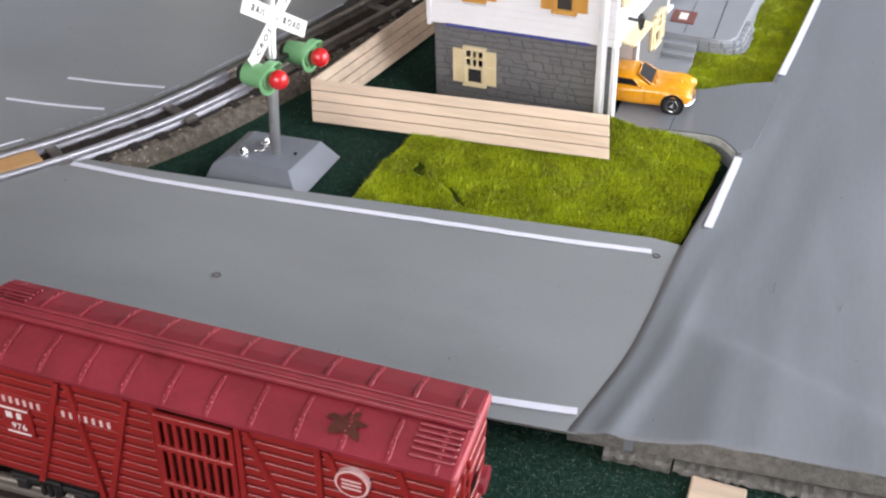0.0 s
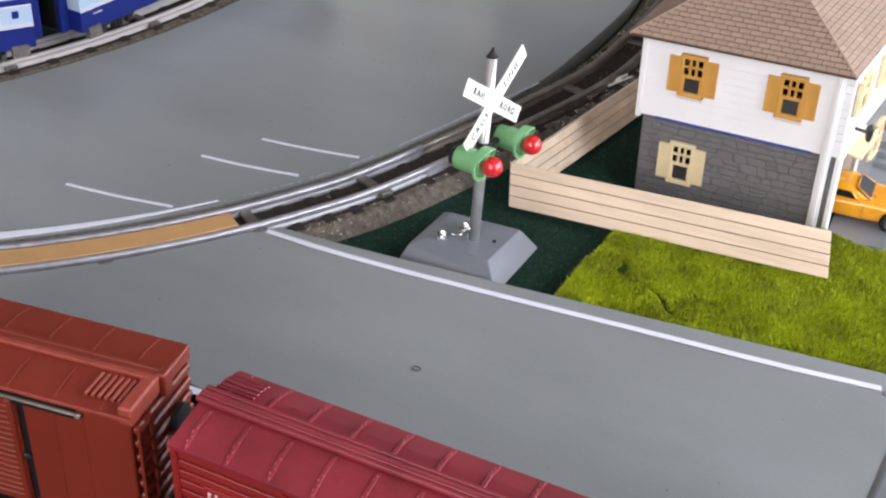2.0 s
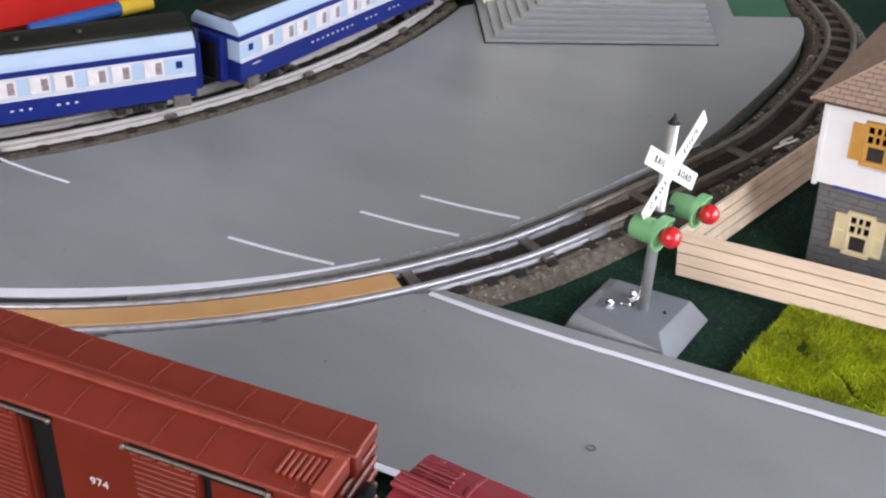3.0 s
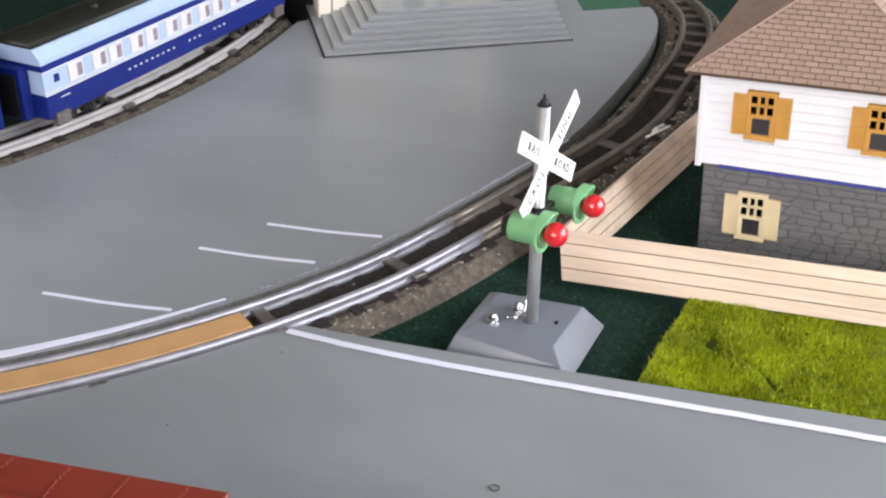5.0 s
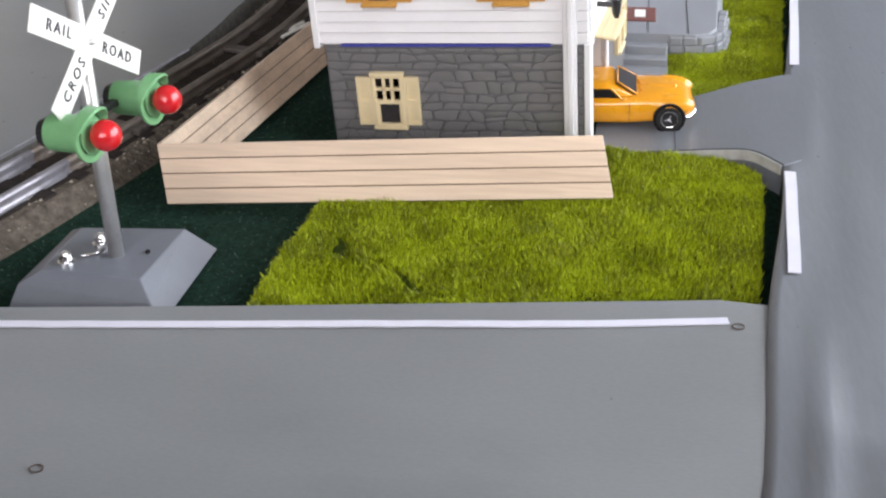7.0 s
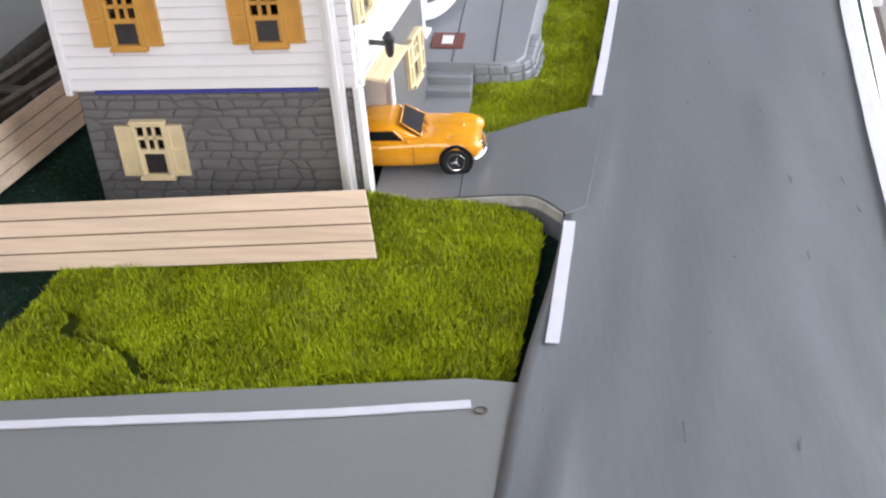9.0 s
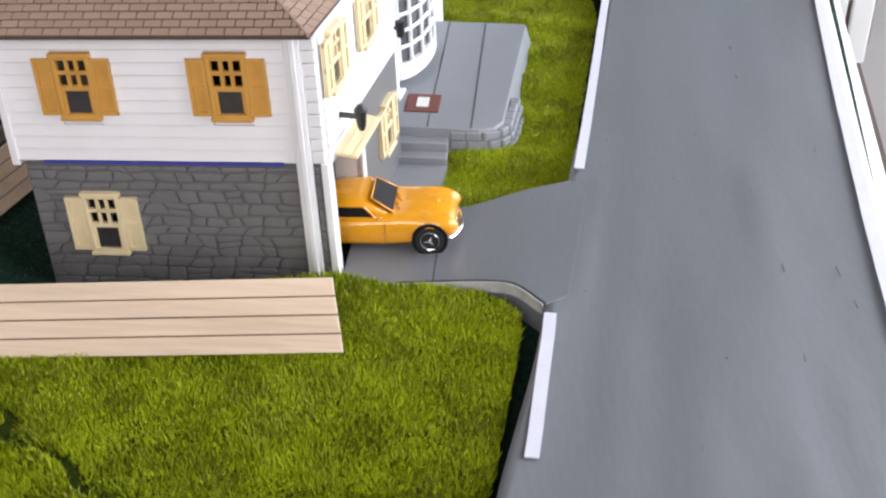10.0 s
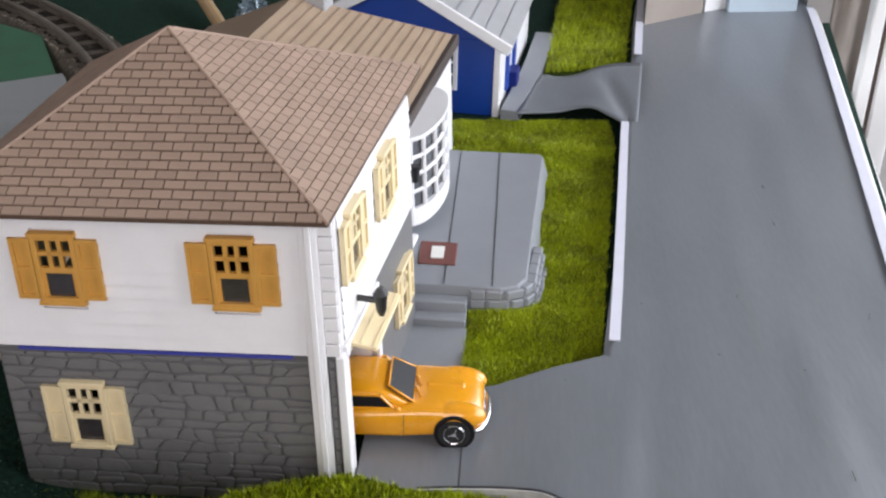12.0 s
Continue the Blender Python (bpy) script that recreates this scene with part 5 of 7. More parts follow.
bm = bmesh.new()
loft(bm, [(-0.0360, 0.0100, 0.0045, 0.0100, 3), (-0.0340, 0.0132, 0.0030, 0.0124, 3.4), (-0.0250, 0.0146, 0.0022, 0.0134, 4.5), (-0.0100, 0.0148, 0.0020, 0.0136, 5.0), (0.0060, 0.0148, 0.0020, 0.0146, 5.0), (0.0120, 0.0147, 0.0022, 0.0153, 4.4), (0.0190, 0.0146, 0.0024, 0.0154, 4.0), (0.0255, 0.0142, 0.0030, 0.0147, 3.6), (0.0300, 0.0132, 0.0042, 0.0132, 3.2), (0.0330, 0.0104, 0.0052, 0.0112, 2.8)], n=36)
body = smooth(part("body", bm, M["car"], car, "glossy yellow-orange body"))
bm = bmesh.new()
loft(bm, [(-0.0320, 0.0085, 0.0110, 0.0140, 3), (-0.0220, 0.0108, 0.0120, 0.0180, 3.4), (-0.0120, 0.0117, 0.0120, 0.0198, 3.8), (-0.0045, 0.0116, 0.0120, 0.0201, 3.8), (-0.0010, 0.0112, 0.0120, 0.0196, 3.4), (0.0088, 0.0106, 0.0120, 0.0146, 3.4)], n=28)
smooth(part("cabin", bm, M["car"], car))
for s in (-1, 1):
    for x, r in ((0.0232, 0.0108), (-0.0225, 0.0108)):
        bm = bmesh.new()
        ball(bm, (x, s * 0.0106, 0.0100), 1.0, scale=(r, 0.0046, 0.0050), u=24, v=14)
        smooth(part("wing_bulge", bm, M["car"], car))
        bm = bmesh.new()
        rod(bm, (x, s * 0.0100, 0.0058), (x, s * 0.01502, 0.0058), 0.0069, seg=28)
        part("wheel_arch", bm, M["dark"], car)
bm = bmesh.new()
glass = [Vector(p) for p in ((0.0088, -0.0102, 0.0142), (0.0088, 0.0102, 0.0142), (0.0004, 0.0086, 0.0192), (0.0004, -0.0086, 0.0192))]
vs = [bm.verts.new(p) for p in glass] + [bm.verts.new(p + Vector((0.0007, 0, 0.0009))) for p in glass]
for f in ((4, 5, 6, 7), (0, 1, 5, 4), (1, 2, 6, 5), (2, 3, 7, 6), (3, 0, 4, 7)):
    bm.faces.new([vs[i] for i in f])
bmesh.ops.recalc_face_normals(bm, faces=bm.faces[:])
part("windscreen", bm, M["smoke"], car, "dark smoked windscreen")
bm = bmesh.new()
for i in range(4):
    rod(bm, glass[i] + Vector((0.0006, 0, 0.0008)), glass[(i + 1) % 4] + Vector((0.0006, 0, 0.0008)), 0.0004, seg=8)
    ball(bm, glass[i] + Vector((0.0006, 0, 0.0008)), 0.0004, u=8, v=6)
smooth(part("windscreen_frame", bm, M["car"], car))
for y in (-0.0030, 0.0035):
    bm = bmesh.new()
    rod(bm, (0.0100, y, 0.0158), (0.0116, y - 0.0052, 0.0156), 0.0004, seg=6)
    rod(bm, (0.0106, y - 0.0010, 0.0155), (0.0100, y, 0.0160), 0.0006, seg=6)
    part("wiper", bm, M["car"], car)
for s in (-1, 1):
    bm = bmesh.new()
    pts = [(-0.0145, 0.0133), (0.0030, 0.0133), (-0.0016, 0.0181), (-0.0128, 0.0181)]
    vs = [bm.verts.new((x, s * (0.01165 if z > 0.017 else 0.01225), z)) for x, z in pts]
    bm.faces.new(vs)
    r = bmesh.ops.extrude_face_region(bm, geom=bm.faces[:])
    for v in r["geom"]:
        if isinstance(v, bmesh.types.BMVert):
            v.co.y -= s * 0.0020
    bmesh.ops.recalc_face_normals(bm, faces=bm.faces[:])
    part("side_window", bm, M["dark"], car, "dark side window")
    bm = bmesh.new()
    frame_pts = [Vector((x, s * (0.0118 if z > 0.017 else 0.0124), z)) for x, z in pts]
    for p0, p1 in zip(frame_pts, frame_pts[1:] + frame_pts[:1]):
        rod(bm, p0, p1, 0.0005, seg=6)
    part("window_surround", bm, M["car"], car)
    bm = bmesh.new()
    ball(bm, (0.0042, s * 0.0132, 0.0138), 1.0, scale=(0.0012, 0.0009, 0.0009), u=10, v=8)
    smooth(part("mirror", bm, M["car"], car))
for x in (0.0232, -0.0225):
    for s in (-1, 1):
        wh = new("wheel")
        wh.parent = car
        bm = bmesh.new()
        rod(bm, (x, s * 0.0112, 0.0056), (x, s * 0.0154, 0.0056), 0.0060, seg=28)
        bmesh.ops.bevel(bm, geom=[e for e in bm.edges if len(e.link_faces) == 2 and abs(e.link_faces[0].normal.y - e.link_faces[1].normal.y) > 0.5], offset=0.0006, segments=2, affect="EDGES")
        part("tyre", bm, M["tyre"], wh)
        bm = bmesh.new()
        for r0, r1 in ((0.0038, 0.0034),):
            N = 24
            rg = [[bm.verts.new((x + r * math.cos(2 * math.pi * k / N), s * y, 0.0056 + r * math.sin(2 * math.pi * k / N))) for r, y in ((r0, 0.0155), (r0 - 0.0002, 0.0159), (r1, 0.0158), (r1 - 0.0003, 0.0151))] for k in range(N)]
            for k in range(N):
                for j in range(3):
                    bm.faces.new((rg[k][j], rg[(k + 1) % N][j], rg[(k + 1) % N][j + 1], rg[k][j + 1]))
        for k in range(3):
            a = 2 * math.pi * k / 3 + 0.3
            box(bm, -0.00016, 0.00016, -0.0003, 0.0003, 0.0, 0.0022, m=Matrix.Translation((x, s * 0.0154, 0.0056)) @ Matrix.Rotation(a, 4, "Y"))
        rod(bm, (x, s * 0.0152, 0.0056), (x, s * 0.0158, 0.0056), 0.0007, seg=10)
        part("rim", bm, M["chrome"], wh, "thin silver rim with spokes")
bm = bmesh.new()
bump_path = curve_points([(0.0285, -0.0140, 0.0062), (0.0318, -0.0122, 0.0060), (0.0342, -0.0060, 0.0060), (0.0346, 0.0, 0.0060), (0.0342, 0.0060, 0.0060), (0.0318, 0.0122, 0.0060), (0.0285, 0.0140, 0.0062)], 4)
sweep(bm, bump_path, [(0.0010 * math.cos(2 * math.pi * k / 8), 0.0011 * math.sin(2 * math.pi * k / 8)) for k in range(8)])
smooth(part("bumper", bm, M["chrome"], car, "silver front bumper"))
for s in (-1, 1):
    bm = bmesh.new()
    ball(bm, (0.0306, s * 0.0106, 0.0104), 0.0019, u=14, v=8)
    smooth(part("headlight", bm, M["car"], car))
bm = boxes((0.0322, 0.0334, -0.0055, 0.0055, 0.0072, 0.0102), bevel=0.0004)
part("grille", bm, M["chrome"], car)
bm = boxes((0.0130, 0.0265, -0.0016, 0.0016, 0.0140, 0.0157), bevel=0.0008)
part("bonnet_ridge", bm, M["car"], car)
for s in (-1, 1):
    bm = bmesh.new()
    box(bm, 0.0062, 0.0064, s * 0.0148 - 0.0001, s * 0.0148 + 0.0001, 0.0035, 0.0125)
    part("door_seam", bm, M["pencil"], car)

# ---- goods wagons ----


def truck_parts(parent, cx, wheel="truck"):
    tk = new("truck")
    tk.parent = parent
    tagged(tk, "dark metal wheel truck")
    for s in (-1, 1):
        bm = boxes((cx - 0.019, cx + 0.019, s * 0.0150 - 0.0016, s * 0.0150 + 0.0016, 0.0075, 0.0105), (cx - 0.005, cx + 0.005, s * 0.0155 - 0.002, s * 0.0155 + 0.002, 0.0045, 0.0125), bevel=0.0006)
        for x in (-0.013, 0.013):
            box(bm, cx + x - 0.003, cx + x + 0.003, s * 0.0158 - 0.002, s * 0.0158 + 0.002, 0.0040, 0.0098, bevel=0.0008)
        for k in range(3):
            rod(bm, (cx - 0.003 + 0.003 * k, s * 0.0175, 0.0050), (cx - 0.003 + 0.003 * k, s * 0.0175, 0.0115), 0.0012, seg=8)
        part("side_frame", bm, M["truck"], tk)
    for x in (-0.013, 0.013):
        bm = bmesh.new()
        for s in (-1, 1):
            rod(bm, (cx + x, s * 0.0085, 0.0065), (cx + x, s * 0.0112, 0.0065), 0.0072, seg=18)
            rod(bm, (cx + x, s * 0.0112, 0.0065), (cx + x, s * 0.0125, 0.0065), 0.0063, seg=18)
        rod(bm, (cx + x, -0.0125, 0.0065), (cx + x, 0.0125, 0.0065), 0.0012, seg=8)
        part("wheel_set", bm, M[wheel], tk)
    return tk


def wagon(label, at, mat_roof, mat_side, length, width, z0, ze, zr):
    wg = thing("goods_wagon", label, "goods wagon", "goods wagons", at=at)
    L, W = length / 2, width / 2
    # roof
    bm = bmesh.new()
    prof = [(-W - 0.0008, ze - 0.0010), (-W - 0.0008, ze + 0.0005), (-W * 0.55, ze + (zr - ze) * 0.62), (0, zr), (W * 0.55, ze + (zr - ze) * 0.62), (W + 0.0008, ze + 0.0005), (W + 0.0008, ze - 0.0010)]
    sweep(bm, [Vector((-L, 0, 0)), Vector((L, 0, 0))], prof)
    rf = part("roof", bm, mat_roof, wg, "ribbed plastic roof")
    return wg, L, W


def roof_z(y, W, ze, zr):
    a = abs(y) / W
    return zr + (ze + (zr - ze) * 0.62 - zr) * a / 0.55 if a < 0.55 else ze + 0.0005 + (zr - ze) * 0.62 * (1 - a) / 0.45


WZ0, WZE, WZR = 0.0180, 0.0760, 0.0815
W1 = pose(-0.0793, -0.4045, 0.0030, 0, 0, 1.75)
wagon_1, L, W = wagon("maroon slatted stock car with stained ribbed roof", W1, M["car1"], M["car1_side"], 0.1915, 0.0425, WZ0, WZE, WZR)
# dark core behind the slats: the shade in their gaps, put into colour
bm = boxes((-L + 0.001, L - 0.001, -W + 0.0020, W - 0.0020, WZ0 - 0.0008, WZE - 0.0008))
part("core", bm, M["car1_stain_gap"], wagon_1)
n_rib = 11
for k in range(n_rib + 1):
    x = -L + 0.006 + (2 * L - 0.012) * k / n_rib
    for s in (-1, 1):
        bm = bmesh.new()
        path = [(s * 0.0042, roof_z(0.0042, W, WZE, WZR)), (s * W * 0.55, roof_z(W * 0.55, W, WZE, WZR)), (s * (W + 0.0004), WZE + 0.0004)]
        for (y0, za), (y1, zb) in zip(path, path[1:]):
            vs = [bm.verts.new(p) for p in ((x - 0.0011, y0, za + 0.0001), (x + 0.0011, y0, za + 0.0001), (x + 0.0011, y1, zb + 0.0001), (x - 0.0011, y1, zb + 0.0001), (x - 0.0006, y0, za + 0.0004), (x + 0.0006, y0, za + 0.0004), (x + 0.0006, y1, zb + 0.0004), (x - 0.0006, y1, zb + 0.0004))]
            for f in ((4, 5, 6, 7), (0, 4, 7, 3), (1, 2, 6, 5), (0, 1, 5, 4), (3, 7, 6, 2)):
                bm.faces.new([vs[i] for i in f])
        bmesh.ops.recalc_face_normals(bm, faces=bm.faces[:])
        rib = part("roof_rib", bm, M["car1"], wagon_1)
        bm = bmesh.new()
        for j in range(9):
            y = 0.0060 + (W - 0.0070) * j / 8
            ball(bm, (x + 0.0004 * (-1) ** j, s * y, roof_z(y, W, WZE, WZR) + 0.0004), 0.00042, u=5, v=4)
        tagged(part("rivets", bm, M["car1_worn"], rib), kind="stuff")
for s in (-1, 1):
    for o in (0.0008, 0.0030):
        bm = boxes((-L - 0.001, L + 0.002, s * o - 0.0009 if s > 0 else -o - 0.0009, s * o + 0.0009 if s > 0 else -o + 0.0009, WZR + 0.0002, WZR + 0.0020), bevel=0.0003)
        part("roof_walk_plank", bm, M["car1"], wagon_1)
# end grating panels on the roof
for ex in (-1, 1):
    for k in range(6):
        y = 0.0050 + k * 0.0024
        s = -1 if ex > 0 else 1
        zc = roof_z(y, W, WZE, WZR)
        bm = boxes((ex * L - ex * 0.0005 if ex < 0 else L - 0.016, ex * L + 0.0160 if ex < 0 else L - 0.0005, s * y - 0.0007, s * y + 0.0007, zc, zc + 0.0010), bevel=0.0003)
        part("roof_slat", bm, M["car1"], wagon_1)
# walls: slats, posts and braces
rows_n = 12
side_h = WZE - 0.002 - WZ0
for s in (-1, 1):
    for k in range(rows_n):
        z = WZ0 + 0.001 + side_h * k / rows_n
        for a, b in ((-L + 0.001, -0.0125), (0.0185, L - 0.001)):
            bm = boxes((a, b, s * (W - 0.0018) - 0.0009, s * (W - 0.0018) + 0.0009, z, z + side_h / rows_n * 0.72), bevel=0.0003)
            part("slat", bm, M["car1_side"], wagon_1)
    for x in (-L + 0.0012, -0.0130, 0.0195, 0.049, L - 0.0012):
        bm = boxes((x - 0.0012, x + 0.0012, s * (W - 0.0008) - 0.0012, s * (W - 0.0008) + 0.0012, WZ0 - 0.001, WZE - 0.001), bevel=0.0004)
        part("post", bm, M["car1_side"], wagon_1)
    for x0, x1 in ((-0.050, -0.067), (-0.046, -0.040), (-0.0225, -0.037), (0.0225, 0.042), (0.052, 0.074), (0.0775, 0.092)):
        bm = bmesh.new()
        yy = s * (W - 0.0003)
        d = 0.0011
        vs = [bm.verts.new(p) for p in ((x0 - d, yy - 0.001, WZE - 0.002), (x0 + d, yy - 0.001, WZE - 0.002), (x1 + d, yy - 0.001, WZ0), (x1 - d, yy - 0.001, WZ0), (x0 - d, yy + 0.001, WZE - 0.002), (x0 + d, yy + 0.001, WZE - 0.002), (x1 + d, yy + 0.001, WZ0), (x1 - d, yy + 0.001, WZ0))]
        for f in ((0, 1, 2, 3), (7, 6, 5, 4), (0, 4, 5, 1), (1, 5, 6, 2), (2, 6, 7, 3), (3, 7, 4, 0)):
            bm.faces.new([vs[i] for i in f])
        bmesh.ops.recalc_face_normals(bm, faces=bm.faces[:])
        part("brace", bm, M["car1_side"], wagon_1)
    dr = new("door")
    dr.parent = wagon_1
    tagged(dr, "barred sliding door")
    yy = s * (W + 0.0006)
    for z0, z1 in ((WZ0 + 0.001, WZ0 + 0.004), (WZ0 + side_h * 0.33, WZ0 + side_h * 0.33 + 0.0025), (WZ0 + side_h * 0.66, WZ0 + side_h * 0.66 + 0.0025), (WZE - 0.0065, WZE - 0.0035)):
        bm = boxes((-0.0118, 0.0180, yy - 0.0012, yy + 0.0012, z0, z1), bevel=0.0004)
        part("rail_bar", bm, M["car1_side"], dr)
    for k in range(9):
        x = -0.0110 + 0.0282 * k / 8
        bm = boxes((x - 0.0009, x + 0.0009, yy - 0.0009, yy + 0.0009, WZ0 + 0.002, WZE - 0.005), bevel=0.0003)
        part("upright_bar", bm, M["car1_side"], dr)
for ex in (-1, 1):
    for k in range(7):
        z = WZ0 + side_h * k / 7
        bm = boxes((ex * (L - 0.0006) - 0.0012, ex * (L - 0.0006) + 0.0012, -W + 0.001, W - 0.001, z, z + side_h / 7 * 0.82), bevel=0.0005)
        part("end_board", bm, M["car1_side"], wagon_1)
    bm = bmesh.new()
    for y in (-W * 0.72, -W * 0.42):
        box(bm, ex * (L + 0.0022) - 0.0006, ex * (L + 0.0022) + 0.0006, y - 0.0006, y + 0.0006, WZ0 + 0.004, WZE - 0.003)
    for k in range(6):
        z = WZ0 + 0.008 + 0.0085 * k
        box(bm, ex * (L + 0.0022) - 0.0006, ex * (L + 0.0022) + 0.0006, -W * 0.72, -W * 0.42, z, z + 0.0011)
    part("ladder", bm, M["car1_side"], wagon_1)
    bm = bmesh.new()
    rod(bm, (ex * (L + 0.003), W * 0.35, WZ0 + 0.030), (ex * (L + 0.005), W * 0.35, WZ0 + 0.030), 0.0052, seg=18)
    part("brake_wheel", bm, M["car1"], wagon_1)
    bm = boxes((ex * L - 0.0015, ex * L + 0.0015, -W - 0.0002, W + 0.0002, WZE - 0.004, WZE + 0.0006), bevel=0.0008)
    part("end_cap", bm, M["car1_worn"], wagon_1, "scuffed pinkish roof end")
    bm = boxes((ex * (L + 0.006) - 0.008, ex * (L + 0.006) + 0.008, -0.003, 0.003, 0.0125, 0.0170), bevel=0.0008)
    part("coupler", bm, M["black"], wagon_1)
    truck_parts(wagon_1, ex * 0.068)
# stain
bm = bmesh.new()
cx, cyl_ = 0.0565, -0.0125
pts = []
for k in range(26):
    a = 2 * math.pi * k / 26
    r = 0.0062 * (0.95 + 0.5 * noise.noise(Vector((math.cos(a) * 3.0, math.sin(a) * 3.0, 3.3))) + 0.32 * math.sin(5 * a + 0.6))
    x, y = cx + r * 1.15 * math.cos(a), cyl_ + r * 0.72 * math.sin(a)
    pts.append(bm.verts.new((x, y, roof_z(y, W, WZE, WZR) + 0.0006)))
ctr = bm.verts.new((cx, cyl_, roof_z(cyl_, W, WZE, WZR) + 0.0006))
for k in range(26):
    bm.faces.new((ctr, pts[k], pts[(k + 1) % 26]))
part("stain", bm, M["car1_stain_gap"], wagon_1, "dark brown stain on the roof")


def bars(parent, spec, y, z, h, mat, label=""):
    """Lettering kept as plain bars: (x, width) pairs in one row."""
    bm = bmesh.new()
    for x, w in spec:
        box(bm, x, x + w, y - 0.0002, y + 0.0002, z, z + h)
    part("lettering_bar", bm, mat, parent, label)


ys = -(W + 0.0003)
# dark red name panel behind the lettering
for x0, x1, z0, z1 in ((-0.0830, -0.0270, 0.0562, 0.0620), (-0.0780, -0.0650, 0.0410, 0.0555)):
    bm = boxes((x0, x1, -(W + 0.0001), -(W - 0.0020), z0, z1), bevel=0.0002)
    part("name_board", bm, M["car1_side"], wagon_1)
bars(wagon_1, [(-0.0810 + 0.0029 * k, 0.0011) for k in range(8)], ys, 0.0575, 0.0029, M["pink_ink"], "pale plain lettering bars")
bars(wagon_1, [(-0.0505 + 0.0031 * k, 0.0012) for k in range(7)], ys, 0.0575, 0.0029, M["pink_ink"])
bars(wagon_1, [(-0.0778, 0.0120)], ys, 0.0540, 0.0006, M["white_ink"])
bars(wagon_1, [(-0.0755, 0.0024), (-0.0710, 0.0018)], ys, 0.0496, 0.0028, M["white_ink"])
bars(wagon_1, [(-0.0765, 0.0100)], ys, 0.0420, 0.0006, M["white_ink"])
letters("976", 0.0044, wagon_1, "lettering", M["white_ink"], pose(-0.0710, ys, 0.0455) @ pose(0, 0, 0, 90, 0, 0), "white car number", 0.0001)
bm = bmesh.new()
rod(bm, (0.0615, -(W - 0.001), 0.0628), (0.0615, -(W + 0.0013), 0.0628), 0.0062, seg=28)
lg = part("emblem", bm, M["pink_ink"], wagon_1, "round pale emblem")
bm = bmesh.new()
rod(bm, (0.0615, -(W - 0.001), 0.0628), (0.0615, -(W + 0.0015), 0.0628), 0.0053, seg=28)
part("emblem_centre", bm, M["car1_side"], lg)
bm = bmesh.new()
for k in range(3):
    box(bm, 0.0580, 0.0650, -(W + 0.0017), -(W + 0.0012), 0.0606 + 0.0018 * k, 0.0614 + 0.0018 * k)
part("emblem_bars", bm, M["pink_ink"], lg)

W2 = pose(-0.2910, -0.4205, 0.0030, 0, 0, 9.5)
ZE2, ZR2 = 0.0765, 0.0792
wagon_2, L, W = wagon("oxide red boxcar with a partly open sliding door", W2, M["car2"], M["car2"], 0.1915, 0.0425, WZ0, ZE2, ZR2)
for i, spec in enumerate(((-L + 0.001, -0.0305, -W, W, WZ0, ZE2 - 0.0008), (-0.0165, 0.0478, -W, W, WZ0, ZE2 - 0.0008), (0.0512, L - 0.001, -W, W, WZ0, ZE2 - 0.0008), (-0.0300, -0.0170, -W + 0.006, W - 0.0003, WZ0, ZE2 - 0.0008), (0.0478, 0.0512, -W + 0.0022, W - 0.0003, WZ0, ZE2 - 0.0008))):
    part("body_panel", boxes(spec, bevel=0.0005), M["car2"], wagon_2, "oxide red plastic side" if i == 0 else "")
part("doorway", boxes((-0.0304, -0.0166, -W + 0.0045, -W + 0.0062, WZ0 + 0.002, ZE2 - 0.004)), M["dark"], wagon_2, "dark open doorway")
part("door_gap", boxes((0.0479, 0.0511, -W + 0.0016, -W + 0.0023, WZ0 + 0.002, ZE2 - 0.004)), M["dark"], wagon_2)
part("gap_lug", boxes((0.0480, 0.0510, -W - 0.0010, -W + 0.0018, WZ0 + 0.0250, WZ0 + 0.0268), bevel=0.0003), M["black"], wagon_2)
# rows of rivets between the roof sheets, and low seams under them
for k in range(10):
    x = -L + 0.012 + (2 * L - 0.024) * k / 9
    for s in (-1, 1):
        bm = bmesh.new()
        path = [(s * 0.0050, roof_z(0.0050, W, ZE2, ZR2)), (s * W * 0.55, roof_z(W * 0.55, W, ZE2, ZR2)), (s * (W + 0.0004), ZE2 + 0.0004)]
        for (y0, za), (y1, zb) in zip(path, path[1:]):
            vs = [bm.verts.new(p) for p in ((x - 0.0005, y0, za + 0.0001), (x + 0.0005, y0, za + 0.0001), (x + 0.0005, y1, zb + 0.0001), (x - 0.0005, y1, zb + 0.0001), (x, y0, za + 0.0003), (x, y1, zb + 0.0003))]
            bm.faces.new((vs[0], vs[4], vs[5], vs[3])), bm.faces.new((vs[4], vs[1], vs[2], vs[5]))
        bmesh.ops.recalc_face_normals(bm, faces=bm.faces[:])
        rib = part("roof_seam", bm, M["car2"], wagon_2)
        bm = bmesh.new()
        for j in range(14):
            y = 0.0058 + (W - 0.0066) * j / 13
            ball(bm, (x + 0.0005 * (-1) ** j, s * y, roof_z(y, W, ZE2, ZR2) + 0.0002), 0.00026, u=5, v=4)
        tagged(part("rivets", bm, M["car2_worn"], rib), kind="stuff")
for s in (-1, 0, 1):
    bm = boxes((-L - 0.0005, L + 0.0005, s * 0.0026 - 0.0012, s * 0.0026 + 0.0012, ZR2 - 0.0003, ZR2 + (0.0013 if s < 0 else 0.0010)), bevel=0.0003)
    part("roof_walk_plank", bm, M["car2_worn"] if s < 0 else M["car2"], wagon_2)
